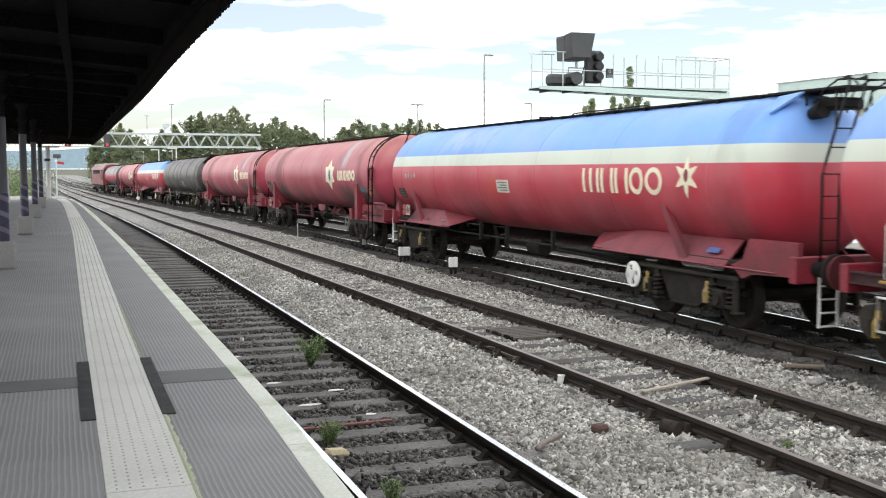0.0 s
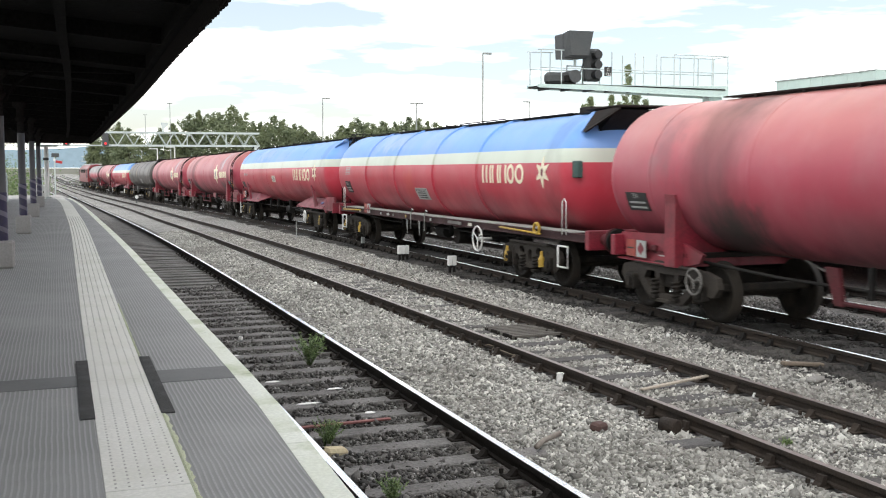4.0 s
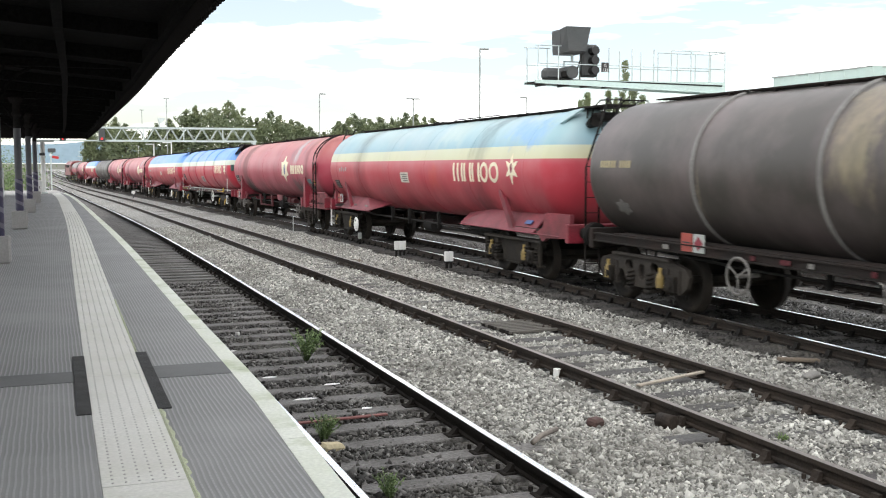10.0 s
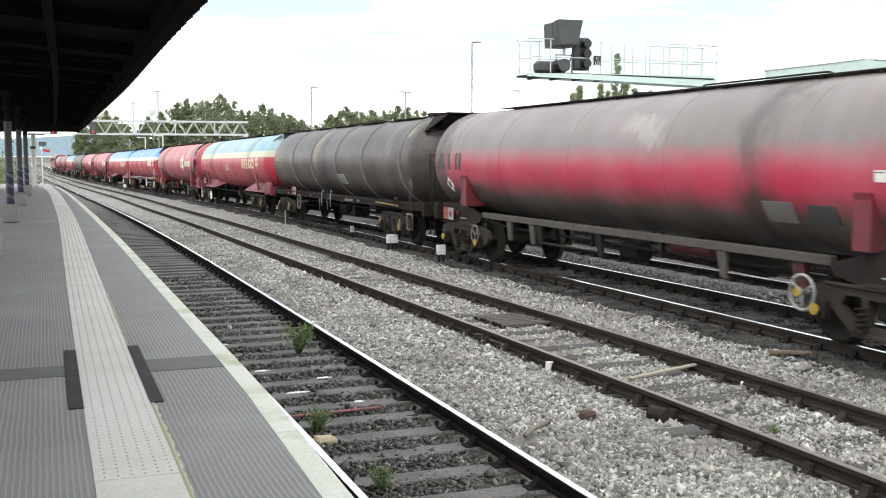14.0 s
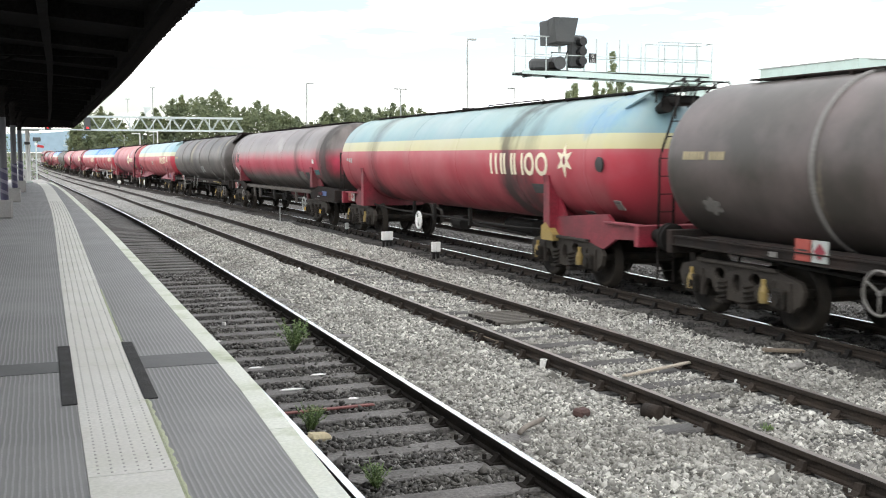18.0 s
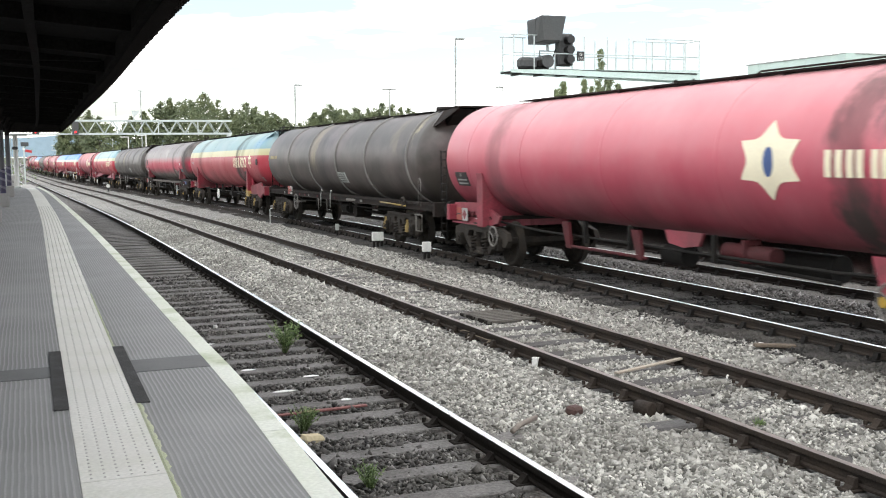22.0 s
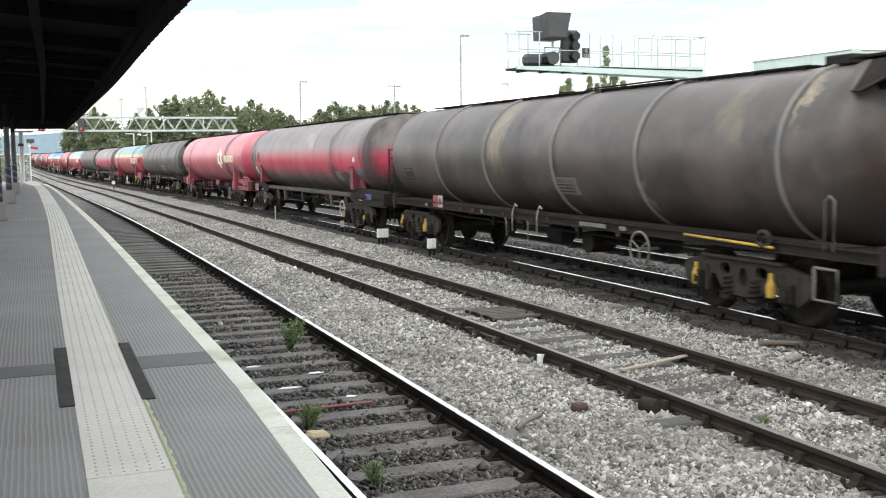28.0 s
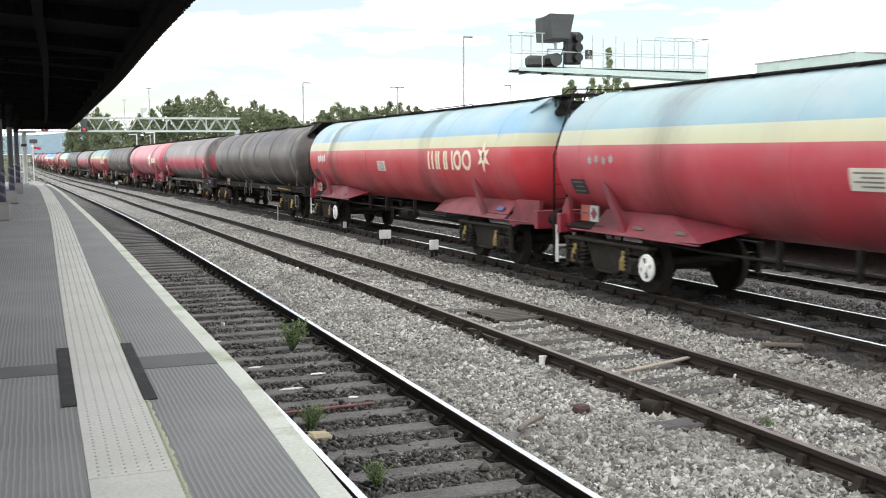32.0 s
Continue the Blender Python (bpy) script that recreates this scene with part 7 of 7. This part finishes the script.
def between_sleepers(line, near, wide):
    def sample(r, n):
        y = near + 18 * r.uniform(0, 1, n) ** 1.6
        x = line(y) + r.uniform(-wide, wide, n)
        keep = np.abs(np.abs(x - line(y)) - 0.7525) > 0.11
        gap = np.abs(((y - 5.2) / 0.635 + 0.5) % 1 - 0.5) > 0.15
        keep &= gap | (r.uniform(0, 1, n) < 0.12)
        x, y = x[keep], y[keep]
        z = np.array([bed_height(a, b) for a, b in zip(x, y)]) + FALL_AT(y) - 0.002 + r.uniform(-0.012, 0.014, len(x))
        return np.stack([x, y, z], -1)
    return sample


stone_field("ballast_stones", 430000, open_ballast, STONE, "loose pale limestone ballast stones beside the tracks", 0.0198, 3)
stone_field("dirty_stones", 42000, between_sleepers(LINE_1_AT, 5.0, 1.25), STONE_OILY, "dark dirty ballast stones between the sleepers", 0.0185, 4)
stone_field("black_stones", 34000, between_sleepers(LINE_3_AT, 7.5, 1.75), STONE_BLACK, "near-black ballast stones under the train", 0.024, 6)


def beyond_train(r, n):
    y = 8.0 + 32 * r.uniform(0, 1, n) ** 1.5
    k = r.uniform(-1, 1, n)
    x = LINE_3_AT(y) + 1.78 + 0.62 * k
    z = np.array([bed_height(a, b) for a, b in zip(x, y)]) + FALL_AT(y) + 0.09 * (1 - k * k) + r.uniform(-0.012, 0.02, n)
    return np.stack([x, y, z], -1)


stone_field("grimy_stones", 34000, beyond_train, STONE_GREY, "dark grey ballast stones heaped behind the train's line", 0.023, 9)


# ---- small things in the yard ----
def weed(x, y, size, seed, label):
    r = random.Random(seed)
    t = thing("weed", label, "weed", pose(x, y, -0.2), "weeds between the rails")
    stems, leaves = Shape(), Shape()
    for _ in range(34):
        a, lean = r.uniform(0, 6.28), r.uniform(0.1, 0.9)
        h = size * r.uniform(0.55, 1.0)
        tip = Vector((math.cos(a) * lean * size * 0.7, math.sin(a) * lean * size * 0.7, h))
        mid = tip * 0.5 + Vector((0, 0, h * 0.12))
        stems.tube([(0.02 * math.cos(a), 0.02 * math.sin(a), 0), mid, tip], 0.003, 4)
        for k in range(36):
            p = tip * r.uniform(0.3, 1.0) + Vector((0, 0, h * 0.06))
            q = Euler((r.uniform(-0.9, 0.9), r.uniform(-0.9, 0.9), r.uniform(0, 6.28))).to_matrix()
            w = size * r.uniform(0.035, 0.085)
            leaves.add([p + q @ Vector(v) for v in ((0, 0, 0), (w * 0.5, -w * 0.28, 0.0), (w * 1.3, 0, -w * 0.2), (w * 0.5, w * 0.28, 0.0))], [(0, 1, 2, 3)])
    part("stalk", stems, WEED, t)["kind"] = "stuff"
    me = bpy.data.meshes.new("leaves")
    me.from_pydata(leaves.v, [], leaves.f)
    part("foliage", me, WEED, t)
    return t


def weed_material():
    k = Nodes("weed_leaves", 0.55)
    return k.done(k.ramp(k.island(), (0.0, (0.07, 0.12, 0.035)), (0.6, (0.14, 0.22, 0.065)), (1.0, (0.24, 0.32, 0.13))))


WEED = weed_material()
weed(3.05, 13.3, 0.42, 1, "bushy green weed growing beside a rail")
weed(2.3, 9.35, 0.27, 2, "small green weed between the sleepers")
weed(2.36, 7.5, 0.22, 3, "low straggling green weed between the sleepers")
weed(6.22, 7.75, 0.11, 4, "thin yellow-green weed against the siding rail")

bottle = thing("plastic_cup", "crushed white plastic cup lying beside the siding rail", "cup", pose(5.53, 11.0, -0.11))
part("cup_body", Shape().cyl((0, 0, -0.06), (0.02, 0.01, 0.05), 0.032, 14, r2=0.042), WHITE, bottle)
part("cup_rim", Shape().tube([(0.02 + 0.042 * math.cos(a), 0.01 + 0.042 * math.sin(a), 0.05) for a in np.linspace(0, 6.28, 15)[:-1]], 0.005, 5, True), WHITE, bottle)

SLAT = plain("weathered_slat", (0.13, 0.12, 0.105), 0.85, vary=0.4, scale=10, bump=0.4)
grate = thing("drain_grating", "rusty slatted drain grating set between the siding rails", "grating", pose(6.68, 14.55, -0.13, 0, 0, 4))
for x in (-0.385, 0.385):
    part("side_bar", Shape().box(x - 0.015, x + 0.015, -0.5, 0.5, -0.06, 0.005), RUST, grate)
for k in range(8):
    part("slat", Shape().box(-0.42 + 0.02 * (k % 3), 0.4 - 0.03 * (k % 2), -0.5 + 0.13 * k, -0.44 + 0.13 * k, -0.03, 0.014, 0.006), SLAT, grate)

for x, y, n, label in ((9.02, 27.6, 3, "white-topped cluster of track marker posts"), (9.03, 23.8, 2, "pair of white-topped track marker posts"), (9.2, 32.3, 1, "short grey marker post beside the track")):
    m = thing("marker_post", label, "marker post", pose(x, y, -0.2 + FALL(y)), "marker posts beside the train's track")
    for k in range(n):
        dx = 0.11 * (k - (n - 1) / 2)
        part("leg", Shape().box(dx - 0.03, dx + 0.03, -0.03, 0.03, -0.1, 0.22, 0.005), IRON, m)
        part("head", Shape().box(dx - 0.052, dx + 0.052, -0.05, 0.05, 0.2, 0.44 if n > 1 else 0.4, 0.012), WHITE if n > 1 else GREY, m)
peg = thing("track_peg", "thin white-topped steel peg in the ballast", "peg", pose(8.5, 39.0, -0.32))
part("stake", Shape().cyl((0, 0, -0.1), (0, 0, 0.62), 0.02, 8), GREY, peg)

stick = solid("timber_lath", Shape().box(-0.54, 0.54, -0.03, 0.03, 0, 0.025, 0.005), plain("dry_lath", (0.42, 0.37, 0.3), 0.8, vary=0.35, scale=8), "pale dry timber lath lying across the siding", "lath", m=pose(6.66, 10.27, -0.12, 0, -2, 13))
solid("broken_bar", Shape().tube([(-0.22, 0, 0), (-0.05, 0.02, 0.02), (0.22, 0.0, 0.03)], 0.026, 8), plain("weathered_bar", (0.24, 0.21, 0.18), 0.8, vary=0.3), "weathered broken bar lying on the ballast", "bar", m=pose(4.13, 8.42, -0.1, 0, 0, 35))
solid("brick_fragment", Shape().box(-0.09, 0.09, -0.06, 0.06, -0.04, 0.05, 0.025), plain("red_brick", (0.09, 0.05, 0.043), 0.85, vary=0.3, scale=10), "dark red brick fragment on the ballast", "brick", m=pose(4.81, 8.72, -0.1, 8, 5, 30))
solid("pale_stone", Shape().box(-0.12, 0.12, -0.07, 0.07, -0.05, 0.06, 0.03), plain("sandstone", (0.55, 0.47, 0.3), 0.85, vary=0.2, scale=9), "pale yellow stone lump beside a sleeper", "stone", m=pose(2.27, 8.95, -0.17, 5, 8, 20))
for x, y, s in ((8.75, 10.9, 0.05), (8.55, 13.4, 0.035), (7.2, 9.5, 0.035), (6.0, 17.0, 0.04), (5.2, 22.0, 0.05), (2.5, 15.4, 0.035)):
    solid("litter", Shape().box(-s, s, -s * 0.6, s * 0.6, -0.03, s * 0.8, s * 0.3), WHITE, "scrap of white litter on the ballast", "litter", "litter on the ballast", m=pose(x, y, -0.14, 10, 7, x * 50))
solid("red_timber", Shape().box(-0.55, 0.55, -0.03, 0.03, -0.012, 0.006, 0.003), plain("faded_red_timber", (0.24, 0.1, 0.09), 0.85, vary=0.3, scale=8), "faded red strip lying on a sleeper", "timber", m=pose(2.55, 9.9, -0.14, 0, 0, 3))

solid("sleeper_stub", Shape().box(-0.3, 0.22, -0.125, 0.125, -0.1, 0.03, 0.02), SLEEPER_DARK, "dark sleeper end showing through the ballast", "sleeper", m=pose(5.42, 7.98, -0.14, 0, 2, 4))
clip = thing("rail_clip", "rusty iron rail clip lying against the siding rail", "clip", pose(5.5, 8.56, -0.11, 0, 0, 20))
part("barrel", Shape().lathe([(-0.09, 0.055), (-0.09, 0.075), (0.09, 0.075), (0.09, 0.055)], 16), RAIL_BROWN, clip)
part("lug", Shape().box(0.05, 0.16, -0.05, 0.05, -0.05, 0.03, 0.015), RAIL_BROWN, clip)
TWIG = plain("dry_twig_bark", (0.2, 0.16, 0.12), 0.85, vary=0.4, scale=9)
for x, y, seed in ((5.72, 13.3, 1), (7.4, 26.0, 2), (5.66, 12.5, 3)):
    r = random.Random(seed)
    heap = thing("dry_twigs", "dry brown twigs caught beside the siding rail", "twigs", pose(x, y, -0.14 + FALL(y)), "dry twigs beside the siding")
    for k in range(6):
        a, ln = r.uniform(0, 3.14), r.uniform(0.15, 0.34)
        c, q = Vector((r.uniform(-0.08, 0.08), r.uniform(-0.15, 0.15), r.uniform(0.0, 0.04))), Vector((math.cos(a), math.sin(a), r.uniform(0.0, 0.35)))
        part("twig", Shape().tube([c - q * ln * 0.4, c + Vector((0, 0.01, 0.015)), c + q * ln * 0.6], 0.007, 5), TWIG, heap)

# splashes of old white paint on the sleepers beside the platform
for x, y, w in ((2.35, 12.2, 0.1), (2.95, 11.55, 0.12), (2.5, 10.9, 0.16), (3.0, 10.25, 0.07), (2.2, 14.1, 0.08)):
    y = 5.2 + 0.635 * round((y - 5.2) / 0.635)
    solid("paint_splash", Shape().add([(w * math.cos(a) * (0.8 + 0.3 * math.sin(5 * a + x)), 0.045 * math.sin(a), 0.0) for a in np.linspace(0, 2 * math.pi, 13)[:-1]] + [(w * 0.9 * math.cos(a) * (0.8 + 0.3 * math.sin(5 * a + x)), 0.04 * math.sin(a), 0.004) for a in np.linspace(0, 2 * math.pi, 13)[:-1]], [(k, (k + 1) % 12, 12 + (k + 1) % 12, 12 + k) for k in range(12)] + [tuple(range(12, 24))]), WHITE, "splash of white paint on a sleeper", "paint splash", "paint splashes on the sleepers", m=pose(x, y + 0.05, -0.163, 0, 0, 1))
solid("loose_timber", Shape().box(-0.28, 0.28, -0.05, 0.05, 0, 0.05, 0.012), plain("rotten_timber", (0.2, 0.16, 0.12), 0.9, vary=0.4, scale=9, bump=0.5), "rotten timber offcut lying on the ballast", "timber", m=pose(8.85, 10.75, -0.15, 0, 4, -12))
solid("stone_block", Shape().box(-0.12, 0.12, -0.07, 0.07, 0, 0.07, 0.025), plain("grey_block", (0.28, 0.27, 0.25), 0.9, vary=0.3, scale=9, bump=0.5), "grey stone block lying on the ballast", "stone", m=pose(8.35, 9.9, -0.16, 0, 0, 20))

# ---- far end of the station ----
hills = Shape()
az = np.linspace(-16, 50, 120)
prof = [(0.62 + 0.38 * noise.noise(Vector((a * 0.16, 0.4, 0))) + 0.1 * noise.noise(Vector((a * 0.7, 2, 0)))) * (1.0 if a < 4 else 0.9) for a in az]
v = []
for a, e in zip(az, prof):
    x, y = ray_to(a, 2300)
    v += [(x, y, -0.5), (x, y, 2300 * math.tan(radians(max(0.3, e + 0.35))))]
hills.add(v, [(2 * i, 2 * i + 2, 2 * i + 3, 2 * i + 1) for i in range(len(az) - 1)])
# the blue of the distant air is put into the hills' colour
solid("backdrop", hills, plain("haze_tinted_hills", (0.34, 0.46, 0.55), 1.0, vary=0.1, scale=0.02, bump=0, amount=0.3, dirt=(0.38, 0.49, 0.55)), "distant wooded hills on the horizon, blue-grey haze in their colour", "hills", kind="structure")


def bush(x, y, w, h, seed, label="green bush beyond the platform end"):
    r = np.random.RandomState(seed)
    n = 4200
    t = thing("bush", label, "bush", pose(x, y, -0.5 + FALL(y)), "bushes beyond the platform")
    at = r.standard_normal((n, 3)) * np.array([w * 0.32, w * 0.25, h * 0.2]) + np.array([0, 0, h * 0.45])
    at[:, 2] = np.clip(at[:, 2], 0.05, h)
    s = 0.06 * r.uniform(0.6, 1.5, n)
    u = r.standard_normal((n, 3))
    u /= np.linalg.norm(u, axis=1)[:, None]
    k = np.cross(u, r.standard_normal((n, 3)))
    k /= np.linalg.norm(k, axis=1)[:, None]
    q = np.stack([at - u * s[:, None], at - k * s[:, None] * 0.6, at + u * s[:, None], at + k * s[:, None] * 0.6], 1).reshape(-1, 3)
    me = bpy.data.meshes.new("foliage")
    me.from_pydata(q.tolist(), [], np.arange(n * 4).reshape(-1, 4).tolist())
    part("foliage", me, WEED if seed % 2 else LEAF, t)
    part("stalk", Shape().cyl((0, 0, 0), (0.1, 0, h * 0.5), 0.04, 6, r2=0.02).cyl((0, 0, 0), (-0.2, 0.1, h * 0.45), 0.03, 6, r2=0.015), BARK, t)


bush(-2.7, 72, 3.6, 4.6, 1)
bush(-5.2, 76, 4.0, 4.2, 3)
bush(-7.5, 78, 4.0, 4.5, 5)
for i, (x, y) in enumerate(((8.5, 182), (12, 176), (16, 170), (20, 168), (24, 166), (28, 164))):
    bush(x, y, 9, 5.5, 10 + 2 * i, "dark scrub on the far side of the line")


# colour-light signal at the platform end
def platform_signal(x, y):
    s = thing("platform_signal", "white-posted colour light signal at the platform end", "railway signal", pose(x, y, PLAT - 0.04))
    part("post", Shape().cyl((0, 0, 0), (0, 0, 2.56), 0.1, 14), WHITE, s, "white signal post")
    part("base", Shape().box(-0.2, 0.2, -0.2, 0.2, 0, 0.12, 0.02), GALV, s)
    part("head", Shape().box(-0.15, 0.12, -0.3, -0.1, 1.87, 2.0, 0.03), SIGNAL, s, "small dark signal head")
    part("bracket_arm", Shape().box(-0.34, 0.55, -0.08, 0.08, 2.52, 2.6, 0.02), GALV, s, "pale cross arm")
    part("ladder", Shape().tube([(-0.2, 0.2, 0), (-0.2, 0.14, 2.5)], 0.02, 6).tube([(0.1, 0.2, 0), (0.1, 0.14, 2.5)], 0.02, 6), GALV, s)


platform_signal(-0.4, 54.0)
cab = thing("equipment_cabinet", "white trackside equipment cabinet at the platform end", "cabinet", pose(-0.68, 53.6, PLAT - 0.03))
part("case", Shape().box(-0.24, 0.2, -0.2, 0.2, 0, 0.68, 0.02), WHITE, cab)
part("door", Shape().box(-0.21, 0.17, -0.22, -0.2, 0.06, 0.63, 0.01), WHITE, cab)
part("handle", Shape().box(0.1, 0.13, -0.24, -0.22, 0.3, 0.4), IRON, cab)
# white disc signal on the ground between the lines
disc = thing("ground_signal", "low white disc signal standing in the ballast", "railway signal", pose(6.6, 95.0, -0.2 + FALL(95)))
part("post", Shape().cyl((0, 0.05, -0.1), (0, 0.05, 0.5), 0.06, 10), SIGNAL, disc)
part("disc", Shape().cyl((0, -0.05, 0.52), (0, 0.03, 0.52), 0.15, 20), WHITE, disc, "white disc face")
part("lamp_case", Shape().box(-0.14, 0.14, 0.03, 0.3, 0.36, 0.7, 0.04), SIGNAL, disc)
for i, (x, y) in enumerate(((-2.3, 50), (-3.0, 51))):
    c = thing("bin_cabinet", "pale grey cabinet standing on the platform", "cabinet", pose(x, y, PLAT - 0.03), "cabinets on the platform")
    part("case", Shape().box(-0.3, 0.3, -0.25, 0.25, 0, 1.3 - 0.2 * i, 0.03), GALV, c)
    part("door", Shape().box(-0.27, 0.27, -0.27, -0.25, 0.06, 1.2 - 0.2 * i, 0.01), GALV, c)
fence = thing("platform_fence", "pale tubular steel fence along the back of the platform", "fence")
for k in range(9):
    y = 38 + 2 * k
    part("post", Shape().cyl((-4.4, y, PLAT - 0.03), (-4.4, y, PLAT + 1.15), 0.03, 8), GALV, fence)
for z in (0.45, 0.8, 1.12):
    part("rail", Shape().tube([(-4.4, 38, PLAT + z), (-4.4, 54, PLAT + z)], 0.022, 6), GALV, fence)

# red and white signal beyond the platform
board = thing("banner_signal", "small red and white arm signal on a thin grey post", "railway signal", pose(0.0, 88, -0.3))
part("post", Shape().cyl((-0.04, 0.1, -0.75), (-0.04, 0.1, 3.6), 0.05, 10), GALV, board)
part("red_arm", Shape().box(0.0, 0.5, -0.06, -0.02, -0.1, 0.1, 0.01), plain("signal_red", (0.6, 0.03, 0.03), 0.5), board, "red signal arm", at=pose(0.05, 0, 3.08, 0, 10, 0))
part("white_disc", Shape().cyl((-0.06, -0.06, 3.22), (-0.06, -0.02, 3.22), 0.1, 18), WHITE, board)
part("dark_head", Shape().box(-0.26, 0.32, -0.06, 0.06, 3.42, 3.74, 0.04), SIGNAL, board)

# far platform with its row of lamps
far = thing("far_platform", "low distant platform edge beyond the train's line", "platform", kind="structure")
part("slab", strip([y for y in np.arange(168, 262, 6.0)], LINE_4, [(1.7, -0.5), (1.7, 0.85), (5.5, 0.85), (5.5, -0.5)], True, True), CONCRETE, far)
for a, d in ((2.72, 317), (3.15, 273), (3.67, 240), (4.28, 214), (5.07, 193), (5.96, 176)):
    x, y = ray_to(a, d)
    p = thing("platform_lamp", "white square-armed platform lamp", "lamp post", pose(x, y, -0.5 + FALL(y)), "far platform lamps")
    h = 5.95 + 0.05 - FALL(y)
    part("pole", Shape().cyl((0, 0, 0), (0, 0, h), 0.1, 8), WHITE, p)
    part("arm", Shape().box(-1.4, 0.05, -0.1, 0.1, h - 0.1, h + 0.05, 0.02), WHITE, p)

# island platform on the far side of the train
FAR_Y = [y for y in np.arange(-40, 121, 8.0)]
isle = thing("island_platform", "pale concrete platform with a white edge behind the train", "platform", kind="structure")
part("platform_wall", strip(FAR_Y, LINE_4, [(6.0, -0.45), (6.0, 0.74), (9.5, 0.74), (9.5, -0.45)], True, True), plain("sooty_brick_wall", (0.05, 0.045, 0.042), 0.9, vary=0.5, scale=6, bump=0.4, spec=0.1), isle, "sooty platform wall")
part("platform_top", strip(FAR_Y, LINE_4, [(1.82, 0.7), (1.82, 0.86), (9.4, 0.86), (9.4, 0.7)], True, True), plain("pale_concrete_paving", (0.62, 0.63, 0.62), 0.8, vary=0.1, scale=2, amount=0.2, dirt=(0.4, 0.4, 0.38)), isle, "pale concrete paving")
for k in range(22):
    y = 4 + 2.0 * k
    part("edge_stone", strip([y + 0.005, y + 1.0, y + 1.995], LINE_4, [(1.5, 0.75), (1.5, 0.868), (1.815, 0.868), (1.815, 0.75)], True, True), NOSING, isle)

# crossover between the platform line and the siding
cross = thing("crossover", "pale crossover rails between the platform line and the siding", "railway track", kind="structure")
for (xa, ya), (xb, yb) in (((0.67, 111), (2.0, 168)), ((2.07, 114.6), (3.2, 161))):
    pts = []
    for k in range(9):
        q = k / 8
        pts.append((xa + (xb - xa) * q + 0.12 * math.sin(math.pi * q), ya + (yb - ya) * q, FALL(ya + (yb - ya) * q)))
    part("rail", Shape().tube(pts, 0.03, 6), RAIL_DULL, cross)


motions()
